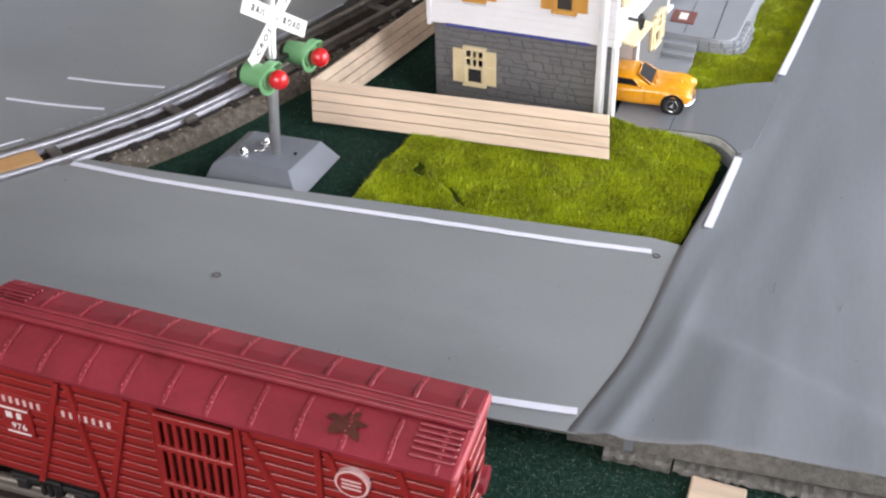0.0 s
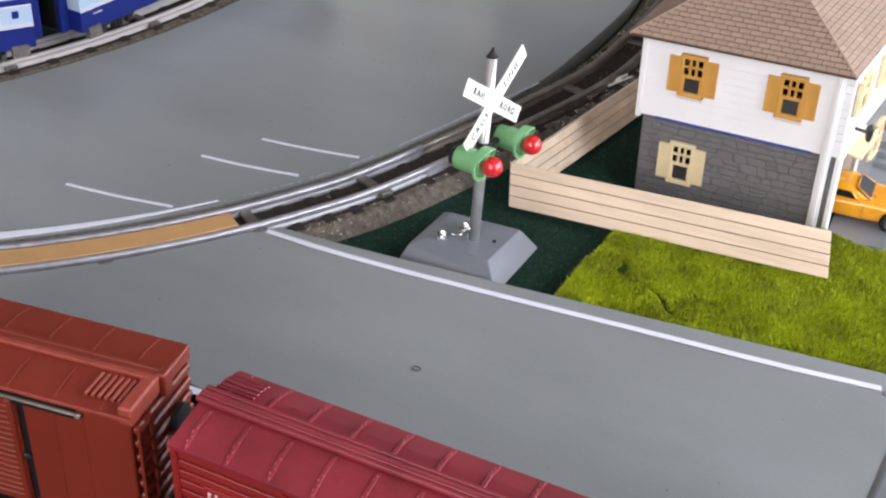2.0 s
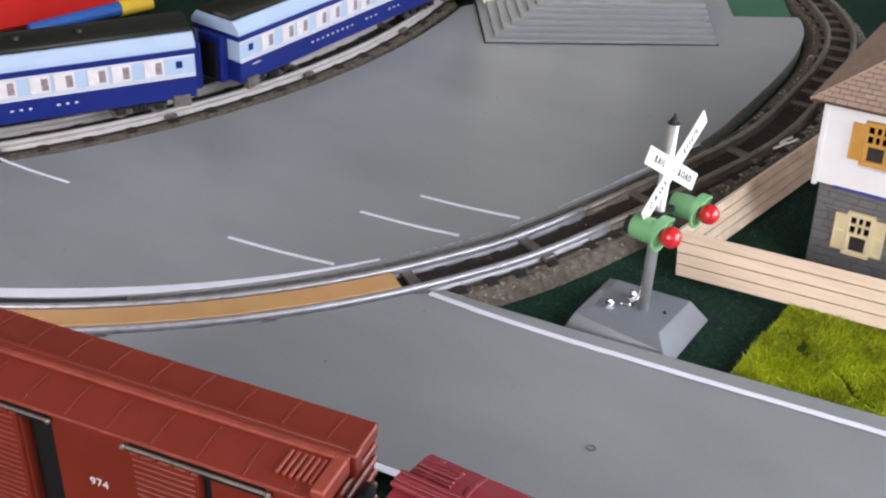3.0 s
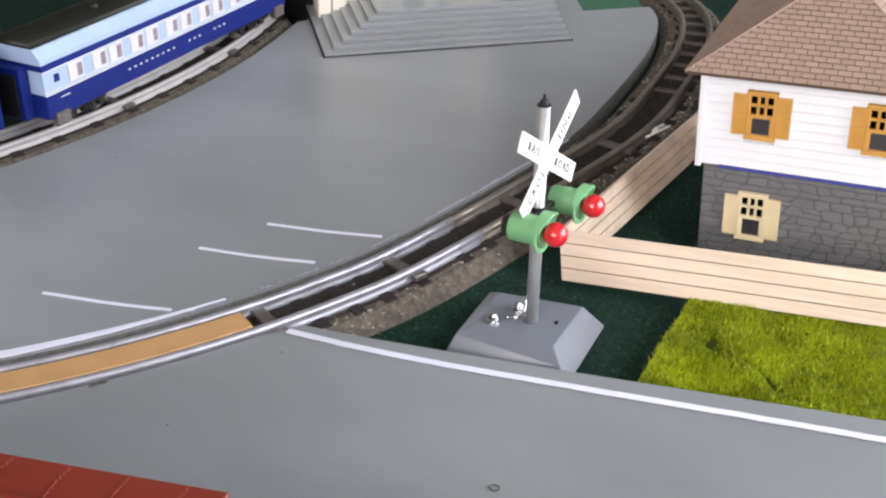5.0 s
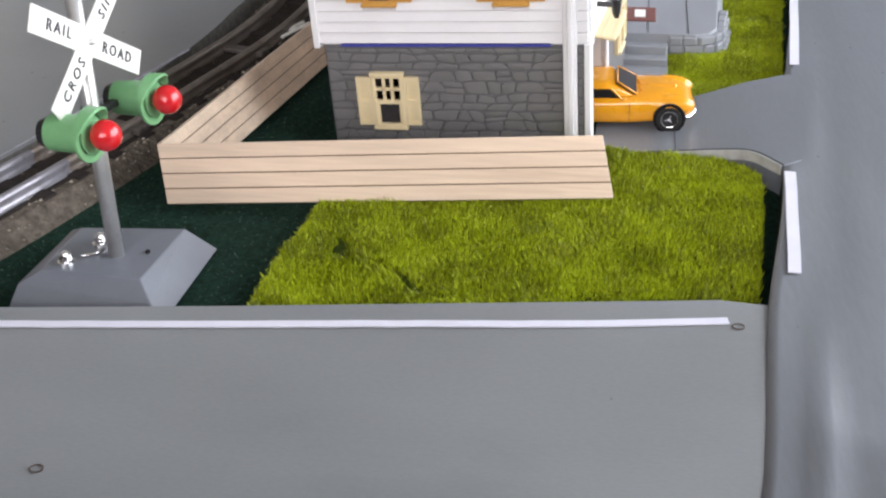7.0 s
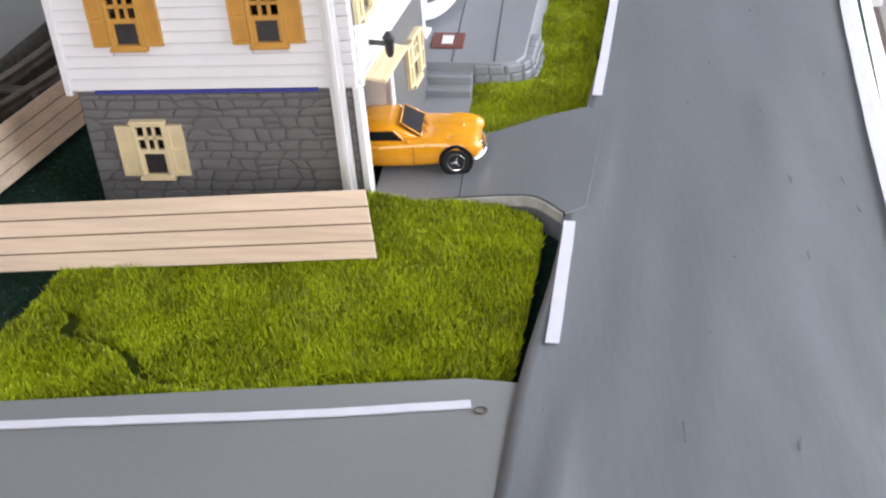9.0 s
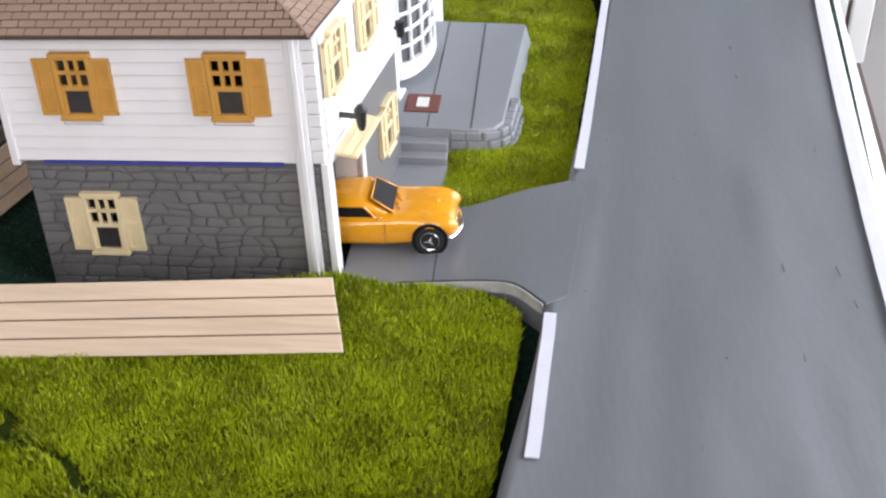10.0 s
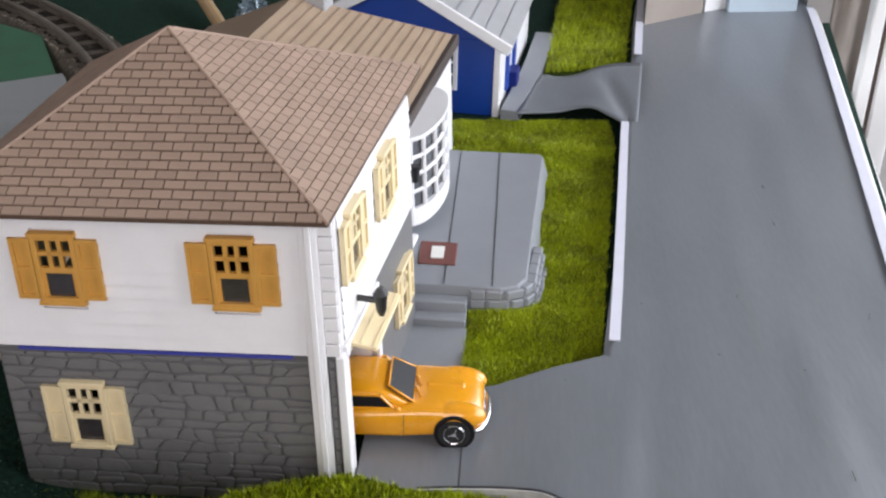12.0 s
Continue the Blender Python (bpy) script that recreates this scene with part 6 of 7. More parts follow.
# eave lip, side seams with rivets
for s in (-1, 1):
    part("eave_lip", boxes((-L, L, s * (W + 0.0004) - 0.0006, s * (W + 0.0004) + 0.0006, ZE2 - 0.0016, ZE2 + 0.0002), bevel=0.0003), M["car2_worn"] if s < 0 else M["car2"], wagon_2)
    for x in (-0.085, -0.069, -0.052, -0.0385, 0.0640, 0.0760):
        part("side_seam", boxes((x - 0.0003, x + 0.0003, s * W - 0.0002, s * W + 0.0002, WZ0 + 0.001, ZE2 - 0.002)), M["car2"], wagon_2)
# slatted grating at the roof's end
for k in range(6):
    x = L - 0.0205 + k * 0.0026
    bm = boxes((x, x + 0.0014, -W + 0.0040, -0.0052, roof_z(0.010, W, ZE2, ZR2) - 0.0006, roof_z(0.0052, W, ZE2, ZR2) + 0.0009), bevel=0.0003)
    part("roof_slat", bm, M["car2_worn"], wagon_2)
part("end_lip", boxes((L - 0.0052, L + 0.0004, -W - 0.0002, -0.0012, ZE2 - 0.004, ZR2 + 0.0012), bevel=0.0007), M["car2_worn"], wagon_2, "scuffed roof end")
part("end_lip", boxes((L - 0.0030, L + 0.0004, 0.0045, W + 0.0002, ZE2 - 0.005, ZE2 + 0.0010), bevel=0.0006), M["car2"], wagon_2)
# two sliding doors on metal rails
for x0, x1, r0, r1 in ((-0.0600, -0.0312, -0.0850, -0.0160), (0.0190, 0.0476, 0.0165, 0.0755)):
    dr = new("door")
    dr.parent = wagon_2
    tagged(dr, "ribbed sliding door on a metal rail")
    part("door_panel", boxes((x0, x1, -W - 0.0018, -W + 0.0005, WZ0 + 0.002, ZE2 - 0.0055), bevel=0.0004), M["car2"], dr)
    for k in range(17):
        z = WZ0 + 0.0050 + k * 0.0028
        part("door_rib", boxes((x0 + 0.0014, x1 - 0.0014, -W - 0.0024, -W - 0.0014, z, z + 0.0012), bevel=0.0003), M["car2"], dr)
    part("latch", boxes((x0 + 0.0006, x0 + 0.0030, -W - 0.0034, -W - 0.0016, WZ0 + 0.0245, WZ0 + 0.0275), bevel=0.0004), M["car2_worn"], dr)
    bm = bmesh.new()
    rod(bm, (r0, -W - 0.0016, ZE2 - 0.0034), (r1, -W - 0.0016, ZE2 - 0.0034), 0.0007, seg=8)
    for x in (r0, r1):
        ball(bm, (x, -W - 0.0018, ZE2 - 0.0036), 0.0012, u=8, v=6)
    part("door_rail", bm, M["rail_dim"], wagon_2, "worn bright metal door rail")
    part("door_slot", boxes((r0 + 0.002, r1 - 0.002, -W - 0.0008, -W + 0.0004, ZE2 - 0.0066, ZE2 - 0.0026)), M["dark"], wagon_2)
    for k in range(4):
        x = x0 + 0.004 + (x1 - x0 - 0.008) * k / 3
        part("hanger", boxes((x - 0.0011, x + 0.0011, -W - 0.0022, -W - 0.0008, ZE2 - 0.0060, ZE2 - 0.0030), bevel=0.0003), M["car2"], dr)
letters("974", 0.0056, wagon_2, "lettering", M["white_ink"], pose(0.0020, -W - 0.0003, 0.0480) @ pose(0, 0, 0, 90, 0, 0), "white car number", 0.0001)
for ex in (-1, 1):
    bm = boxes((ex * (L + 0.0006) - 0.0018, ex * (L + 0.0006) + 0.0018, -0.0012, 0.0045, ZE2 - 0.006, ZR2 + 0.0014), bevel=0.0005)
    part("end_bracket", bm, M["car2"], wagon_2)
    bm = bmesh.new()
    for y in (-W + 0.001, -W + 0.009):
        box(bm, ex * (L + 0.0020) - 0.0006, ex * (L + 0.0020) + 0.0006, y - 0.0006, y + 0.0006, WZ0 + 0.002, ZE2 - 0.004)
    for k in range(7):
        z = WZ0 + 0.006 + 0.0075 * k
        box(bm, ex * (L + 0.0020) - 0.0006, ex * (L + 0.0020) + 0.0006, -W + 0.001, -W + 0.009, z, z + 0.0011)
    part("ladder", bm, M["car2"], wagon_2)
    for k in range(8):
        z = WZ0 + 0.004 + 0.0065 * k
        part("end_rib", boxes((ex * L - 0.0012, ex * L + 0.0012, -W + 0.0015, W - 0.0015, z, z + 0.0030), bevel=0.0007), M["car2"], wagon_2)
    bm = bmesh.new()
    rod(bm, (ex * (L + 0.001), W * 0.35, WZ0 + 0.036), (ex * (L + 0.0035), W * 0.35, WZ0 + 0.036), 0.0058, seg=18)
    part("brake_wheel", bm, M["black"], wagon_2)
    bm = boxes((ex * (L + 0.006) - 0.008, ex * (L + 0.006) + 0.008, -0.003, 0.003, 0.0125, 0.0170), bevel=0.0008)
    part("coupler", bm, M["black"], wagon_2)
    truck_parts(wagon_2, ex * 0.068)

# ---- blue coaches ----


def coach(a_mid, label):
    at = Matrix.Translation((BLUE_C[0] + (BLUE_R - 0.006) * math.cos(radians(a_mid)), BLUE_C[1] + (BLUE_R - 0.006) * math.sin(radians(a_mid)), 0.0054)) @ Matrix.Rotation(radians(a_mid + 90), 4, "Z")
    co = thing("passenger_coach", label, "passenger coach", "blue coaches", at=at)
    L, W, z0, zb, z1, zr = 0.131, 0.0225, 0.0122, 0.0285, 0.0495, 0.0620
    bm = boxes((-L, L, -W, W, z0, zb), bevel=0.0008)
    part("lower_body", bm, M["coach_blue"], co, "dark blue lower panel")
    bm = boxes((-L, L, -W, W, zb, z1 - 0.003))
    part("window_band", bm, M["coach_pale"], co, "pale blue window band")
    bm = boxes((-L - 0.0003, L + 0.0003, -W - 0.0003, W + 0.0003, z1 - 0.0055, z1 - 0.001))
    part("letter_band", bm, M["coach_blue"], co)
    bm = bmesh.new()
    prof = [(-W - 0.0006, z1 - 0.0012), (-W - 0.0006, z1 + 0.002), (-W * 0.78, z1 + 0.0085), (W * 0.78, z1 + 0.0085), (W + 0.0006, z1 + 0.002), (W + 0.0006, z1 - 0.0012)]
    sweep(bm, [Vector((-L - 0.001, 0, 0)), Vector((L + 0.001, 0, 0))], prof)
    part("roof_edge", bm, M["coach_pale"], co, "pale blue roof edge")
    bm = bmesh.new()
    sweep(bm, [Vector((-L - 0.0005, 0, 0)), Vector((L + 0.0005, 0, 0))], [(-W * 0.80, z1 + 0.0080), (-W * 0.62, z1 + 0.0118), (-W * 0.3, zr + 0.0008), (0, zr + 0.0015), (W * 0.3, zr + 0.0008), (W * 0.62, z1 + 0.0118), (W * 0.80, z1 + 0.0080)])
    smooth(part("roof", bm, M["coach_roof"], co, "dark grey rounded roof"))
    for x in (-0.060, -0.02, 0.02, 0.060):
        bm = bmesh.new()
        rod(bm, (x, -0.004, zr + 0.0005), (x, -0.004, zr + 0.0028), 0.0032, 0.0026, seg=12)
        part("roof_vent", bm, M["coach_roof"], co)
    for s in (-1, 1):
        for z, h in ((zb - 0.0006, 0.0009), (zb + 0.0014, 0.0005), (z1 - 0.0066, 0.0007)):
            bm = boxes((-L, L, s * (W + 0.0002) - 0.0002, s * (W + 0.0002) + 0.0002, z, z + h))
            part("line", bm, M["coach_line"], co)
        xs_w = [-0.1030, 0.1030]
        for k in range(5):
            c = -0.0735 + 0.03675 * k
            xs_w += [c - 0.0078, c + 0.0078]
        for x in xs_w:
            pw = new("window")
            pw.parent = co
            bm = boxes((x - 0.0066, x + 0.0066, s * (W + 0.0003) - 0.0003, s * (W + 0.0003) + 0.0003, zb + 0.0026, z1 - 0.0070), bevel=0.0002)
            part("window_border", bm, M["coach_line"], pw)
            bm = boxes((x - 0.0057, x + 0.0057, s * (W + 0.0005) - 0.0003, s * (W + 0.0005) + 0.0003, zb + 0.0034, z1 - 0.0078))
            part("pane", bm, M["pane"], pw)
            bm = boxes((x + 0.0006, x + 0.0052, s * (W + 0.0006) - 0.0003, s * (W + 0.0006) + 0.0003, zb + 0.0040, z1 - 0.0084), bevel=0.0002)
            part("printed_shape", bm, M["print"], pw)
        for ex in (-1, 1):
            x = ex * (L - 0.0110)
            bm = boxes((x - 0.0022, x + 0.0022, s * (W + 0.0003) - 0.0003, s * (W + 0.0003) + 0.0003, zb + 0.0065, z1 - 0.0095), bevel=0.0002)
            part("end_window", bm, M["coach_blue"], co)
            bm = boxes((x - 0.0060, x + 0.0060, s * (W - 0.001) - 0.0025, s * (W - 0.001) + 0.0025, z0 - 0.0055, z0 + 0.0030), bevel=0.0005)
            for k in range(3):
                box(bm, x - 0.0060, x + 0.0060, s * (W + 0.0012) - 0.0008, s * (W + 0.0012) + 0.0008, z0 - 0.005 + 0.0028 * k, z0 - 0.0035 + 0.0028 * k)
            part("entrance_step", bm, M["clip"], co)
        bm = bmesh.new()
        for k in range(15):
            x = -0.056 + 0.0058 * k + (0.012 if k > 8 else 0) + (0.012 if k > 11 else 0)
            box(bm, x, x + 0.0020, s * (W + 0.0003) - 0.0002, s * (W + 0.0003) + 0.0002, z0 + 0.0085, z0 + 0.0096)
        box(bm, -L + 0.012, -L + 0.020, s * (W + 0.0003) - 0.0002, s * (W + 0.0003) + 0.0002, z0 + 0.0115, z0 + 0.0122)
        tagged(part("lettering_bar", bm, M["coach_line"], co), "small pale lettering bars", kind="stuff")
    for ex in (-1, 1):
        bm = boxes((ex * (L + 0.0035) - 0.0038, ex * (L + 0.0035) + 0.0038, -0.011, 0.011, z0, z1 - 0.003), bevel=0.0008)
        part("vestibule", bm, M["coach_blue"], co, "dark blue end vestibule")
        bm = boxes((ex * (L + 0.0076) - 0.0006, ex * (L + 0.0076) + 0.0006, -0.0070, 0.0070, z0 + 0.002, z1 - 0.008))
        part("end_door", bm, M["dark"], co)
        truck_parts(co, ex * 0.092, "clip")
    return co


coach(-32.9, "dark and pale blue tin passenger coach with printed windows")
coach(-4.0, "second dark and pale blue tin passenger coach")
coach(-61.8, "third dark and pale blue tin passenger coach")

# ---- station with steps ----
ST = Matrix.Translation((-0.448, 0.133, 0)) @ Matrix.Rotation(math.atan2(0.112, 0.158), 4, "Z")
station = thing("toy_station", "cream toy station building on grey stepped base", "station", at=ST)
N_ST, SH, SD = 7, 0.0026, 0.0080
for k in range(N_ST):
    bm = boxes((SD * k, 0.195, SD * k, 0.26, SH * k, SH * (k + 1)), bevel=0.0002)
    part("step", bm, M["road"], station, "grey step" if k == 0 else "")
ztop = SH * N_ST
# thin dark sheet that draws the shadow line under the bottom step
part("step_shadow", boxes((-0.0011, 0.196, -0.0011, 0.26, -0.0002, 0.0007)), M["dark"], station, "dark strip for the shadow line round the bottom step")
wx0, wy0, wx1 = 0.0060, 0.0860, 0.1550
part("wall", boxes((wx0, wx1, wy0 + 0.012, 0.25, 0.0, ztop + 0.11)), M["station"], station, "cream station wall")
for x in (wx0, wx0 + 0.012, wx0 + 0.046, wx0 + 0.060, wx0 + 0.088, wx0 + 0.110, wx1 - 0.012):
    part("pillar", boxes((x, x + 0.0110, wy0, wy0 + 0.012, 0.0005, ztop + 0.11), bevel=0.0008), M["station"], station, "cream pillar")
for x in (wx0 + 0.072, wx0 + 0.100):
    part("window", boxes((x, x + 0.016, wy0 + 0.0095, wy0 + 0.0122, ztop + 0.004, ztop + 0.08), bevel=0.0005), M["pane_dark"], station, "dark tall window")
part("panel", boxes((wx0 + 0.0235, wx0 + 0.0455, wy0 + 0.008, wy0 + 0.0124, 0.003, ztop + 0.10)), M["station"], station, "recessed cream panel")
part("roof", boxes((wx0 - 0.01, wx1 + 0.01, wy0 - 0.008, 0.262, ztop + 0.11, ztop + 0.116), bevel=0.001), M["grey_roof"], station)

# green patch beside the curve
bm = bmesh.new()
prism(bm, [(-0.302, 0.3195), (-0.257, 0.3555), (-0.30, 0.44), (-0.352, 0.47), (-0.345, 0.401)], -0.0128, -0.0035)
setting("green_patch", bm, M["table_green"], "flat green painted patch inside the curve", "ground")

# ---- blue house ----
BH = pose(0.0305, 0.3475, -0.0128, 0, 0, -6.5)
bhouse = thing("blue_house", "royal blue toy house with grey roof and white trim", "house", at=BH)
bm = boxes((-0.13, 0.0, 0.0, 0.16, 0.0, 0.0500), bevel=0.0006)
v = [bm.verts.new(p) for p in ((-0.13, 0.0005, 0.0495), (0.0, 0.0005, 0.0495), (-0.065, 0.0005, 0.085), (-0.13, 0.1595, 0.0495), (0.0, 0.1595, 0.0495), (-0.065, 0.1595, 0.085))]
for f in ((0, 1, 2), (5, 4, 3), (0, 2, 5, 3), (1, 4, 5, 2)):
    bm.faces.new([v[i] for i in f])
part("wall", bm, M["blue_house"], bhouse, "plain royal blue wall")
for s in (-1, 1):
    bm = bmesh.new()
    m = Matrix.Translation((-0.065, 0, 0.0862)) @ Matrix.Rotation(radians(s * 28.3), 4, "Y")
    box(bm, 0.0 if s > 0 else -0.083, 0.083 if s > 0 else 0.0, -0.006, 0.166, 0.0, 0.0022, bevel=0.0004, m=m)
    part("roof", bm, M["grey_roof"], bhouse, "pale grey ribbed roof")
    for k in range(7):
        bm = bmesh.new()
        x = s * (0.010 + 0.0105 * k)
        box(bm, x - 0.0004, x + 0.0004, -0.0058, 0.1658, 0.0022, 0.0028, m=m)
        part("roof_course", bm, M["concrete"], bhouse)
    bm = bmesh.new()
    box(bm, 0.0 if s > 0 else -0.083, 0.083 if s > 0 else 0.0, -0.0085, -0.0060, -0.004, 0.0026, bevel=0.0004, m=m)
    part("barge_board", bm, M["trim"], bhouse, "white barge board")
bm = boxes((-0.003, 0.0012, -0.0012, 0.0030, 0.0, 0.050), bevel=0.0004)
part("corner_post", bm, M["trim"], bhouse)
bm = boxes((0.0, 0.0015, 0.003, 0.158, 0.0, 0.050))
part("side_wall", bm, M["siding"], bhouse, "white side wall")
for y in (0.022, 0.058):
    bm = boxes((0.0010, 0.0035, y, y + 0.009, 0.010, 0.042), bevel=0.0004)
    part("shutter", bm, M["blue_house"], bhouse, "blue shutter")
bm = boxes((0.0, 0.0080, 0.036, 0.052, 0.0, 0.018), bevel=0.0006)
part("side_box", bm, M["coach_blue"], bhouse)
wdw = new("window")
wdw.parent = bhouse
tagged(wdw, "white window in the blue wall")
part("window_frame", boxes((-0.044, -0.026, -0.0022, 0.001, 0.016, 0.045), bevel=0.0004), M["trim"], wdw)
for k in range(3):
    for j in range(2):
        part("pane", boxes((-0.0420 + 0.0072 * j, -0.0358 + 0.0072 * j, -0.0026, -0.0010, 0.0195 + 0.0080 * k, 0.0257 + 0.0080 * k)), M["pane_dark"], wdw)
# path and drive beside the blue house
bm = bmesh.new()
prism(bm, [(0.0330, 0.3400), (0.0440, 0.3370), (0.0600, 0.4180), (0.0700, 0.5050), (0.0560, 0.5060), (0.0460, 0.42)], -0.0128, -0.0045, 0.0004)
setting("path", bm, M["concrete"], "grey path beside the blue house", "path")
bm = bmesh.new()
near = curve_points([(0.0420, 0.3330), (0.0660, 0.3385), (0.0880, 0.3360), (0.1010, 0.3215), (0.1075, 0.3135), (0.1160, 0.3120)], 5)
far = curve_points([(0.0610, 0.4120), (0.0700, 0.4060), (0.0840, 0.4060), (0.1010, 0.4180), (0.1190, 0.4260), (0.1290, 0.4290)], 5)
rows = []
for a, b in zip(near, far):
    row = []
    for k in range(13):
        p = a.lerp(b, k / 12)
        up = max(0.0, min(1.0, (p.x - 0.060) / 0.045))
        crease = math.exp(-((p.x - 0.1065 + 0.13 * (p.y - 0.36)) / 0.0050) ** 2) * max(0.0, min(1.0, (0.412 - p.y) / 0.02))
        curl = 0.0018 * math.exp(-((p.x - 0.088) / 0.011) ** 2) * max(0.0, 1.0 - k / 5) ** 2
        z = -0.0045 + 0.0057 * up * up * (3 - 2 * up) - 0.0024 * crease + curl + 0.0006 * noise.noise(Vector((p.x * 50, p.y * 40, 3.0)))
        row.append(bm.verts.new((p.x, p.y, max(z, 0.0007) if p.x > 0.113 else z)))
    rows.append(row)
for a, b in zip(rows, rows[1:]):
    for k in range(12):
        bm.faces.new((a[k], b[k], b[k + 1], a[k + 1]))
r = bmesh.ops.extrude_face_region(bm, geom=bm.faces[:])
for v in r["geom"]:
    if isinstance(v, bmesh.types.BMVert):
        v.co.z -= 0.0007
bmesh.ops.recalc_face_normals(bm, faces=bm.faces[:])
for f in bm.faces:
    f.smooth = abs(f.normal.z) > 0.5
setting("driveway_north", bm, M["road_right"], "grey driveway of the blue house", "driveway")

# ---- things at the far end and beside the road ----
bm = bmesh.new()
rod(bm, (-0.162, 0.455, -0.0128), (-0.222, 0.565, 0.0060), 0.0052, seg=10)
tagged(new("wood_stick", mesh_of("wood_stick", bm, M["stick"])), "raw wooden stick lying beyond the house", "stick")
tree = thing("tinsel_tree", "small silvery blue tinsel tree", "tree", at=pose(-0.147, 0.455, -0.0128))
bm = bmesh.new()
rod(bm, (0, 0, 0), (0, 0, 0.042), 0.0020, 0.0008, seg=8)
part("trunk", bm, M["stick"], tree)
rs = random.Random(4)
bm = bmesh.new()
for k in range(900):
    z = rs.uniform(0.006, 0.050)
    r = 0.024 * (1 - z / 0.056) * rs.uniform(0.3, 1.0)
    a = rs.uniform(0, 2 * math.pi)
    c = Vector((r * math.cos(a), r * math.sin(a), z))
    d = Vector((rs.gauss(0, 1), rs.gauss(0, 1), rs.gauss(0, 1))).normalized() * 0.0035
    e = d.cross(Vector((rs.gauss(0, 1), rs.gauss(0, 1), rs.gauss(0, 1)))).normalized() * 0.0006
    bm.faces.new([bm.verts.new(p) for p in (c - d - e, c + d - e, c + d + e, c - d + e)])
part("crown", bm, M["tinsel"], tree, "bristly silver tinsel")
for plan, h, mt, lab in (([(0.208, 0.563), (0.264, 0.575), (0.262, 0.660), (0.206, 0.660)], 0.060, "pale_box", "pale blue box at the road's far end"), ([(0.276, 0.590), (0.297, 0.594), (0.297, 0.660), (0.276, 0.660)], 0.050, "bench", "grey box at the road's far end"), ([(0.189, 0.560), (0.2072, 0.572), (0.204, 0.660), (0.189, 0.660)], 0.045, "trim", "white carton at the road's far end"), ([(0.138, 0.517), (0.187, 0.558), (0.187, 0.700), (0.162, 0.700)], 0.050, "curtain", "dark taupe box at the road's far end")):
    bm = bmesh.new()
    prism(bm, plan, 0.0005 if plan[0][0] < 0.27 else -0.0128, h, 0.001)
    tagged(new("storage_box", mesh_of("storage_box", bm, M[mt])), lab, "box", "boxes at the far end")
# white ledge that runs along the road's outer edge, and the cloth behind it
led = bmesh.new()
ledge_pts = curve_points([(x + 0.0066, y, 0) for x, y in RIGHT_EDGE[1:]], 4)
sweep(led, ledge_pts, [(-0.0062, -0.0400), (-0.0062, -0.0015), (-0.0040, -0.0015), (0.0300, -0.0600), (0.0300, -0.0700)])
tagged(new("edge_ledge", mesh_of("edge_ledge", led, M["frame"])), "white paper fringe sloping down from the table's edge", "edging")
# low window beyond the table's edge: bottom rail, uprights, sill board and a curtain
casement = thing("side_window", "white window frame below the table's edge with a dark slit", "window frame")
bm = bmesh.new()
rail = [Vector((0.2455 + 0.128 * (y + 0.10), y, -0.128)) for y in (-0.30, -0.10, 0.10, 0.30, 0.45, 0.62)]
sweep(bm, rail, [(-0.010, -0.022), (-0.010, 0.0), (0.000, 0.001), (0.000, 0.004), (0.008, 0.004), (0.008, -0.022)])
part("bottom_rail", bm, M["frame"], casement, "white moulded bottom rail")
# dark strip in place of the shadow gap beyond the rail
bm = bmesh.new()
sweep(bm, rail, [(0.0082, -0.022), (0.0082, -0.006), (0.0200, -0.006), (0.0200, -0.022)])
part("rail_shadow", bm, M["pencil"], casement, "dark strip for the shadow gap behind the rail")
part("upright", boxes((0.3160, 0.3260, 0.546, 0.562, -0.127, 0.70), bevel=0.0015), M["frame"], casement)
part("slit", boxes((0.3260, 0.3300, 0.550, 0.562, -0.127, 0.70)), M["pencil"], casement, "dark slit between the uprights")
part("upright", boxes((0.3300, 0.3480, 0.546, 0.562, -0.127, 0.70), bevel=0.0015), M["frame"], casement)
part("sill_board", boxes((0.230, 0.90, -0.3, 0.95, -0.170, -0.1500)), M["bench"], casement, "grey sill board below the window")
bm = bmesh.new()
path = [Vector((0.3005 + 0.0032 * k, 0.600 + 0.0022 * k + 0.006 * math.sin(k * 0.9), 0)) for k in range(26)]
sweep(bm, path, [(-0.001, -0.1495), (-0.001, 0.42), (0.001, 0.42), (0.001, -0.1495)])
smooth(tagged(new("curtain", mesh_of("curtain", bm, M["curtain"])), "taupe curtain hanging beside the window", "curtain"))
# added black block in place of the deep shade between the coaches and the station
bm = bmesh.new()
prism(bm, [(-0.512, 0.234), (-0.594, 0.354), (-0.72, 0.37), (-0.72, 0.26), (-0.60, 0.238)], -0.0128, 0.12, 0.002)
tagged(new("shade_block", mesh_of("shade_block", bm, M["black"])), "black block standing in for the deep shade beside the toy station", "case")
# clutter beyond the blue train
bm = bmesh.new()
box(bm, -0.22, 0.0, -0.18, 0.035, -0.0128, 0.024, bevel=0.004, m=Matrix.Translation((-0.768, 0.010, 0)) @ Matrix.Rotation(radians(-22), 4, "Z"))
tagged(new("tool_case", mesh_of("tool_case", bm, M["red_toy"])), "bright red case lying beyond the track", "case")
scr = thing("screwdriver", "blue and yellow handled screwdriver lying on the bench", "screwdriver")
bm = bmesh.new()
rod(bm, (-0.772, -0.060, -0.004), (-0.748, 0.018, -0.004), 0.0042, 0.0060, seg=12)
part("grip", bm, M["blue_toy"], scr, "blue plastic grip")
bm = bmesh.new()
rod(bm, (-0.748, 0.018, -0.004), (-0.738, 0.046, -0.004), 0.0070, 0.0066, seg=12)
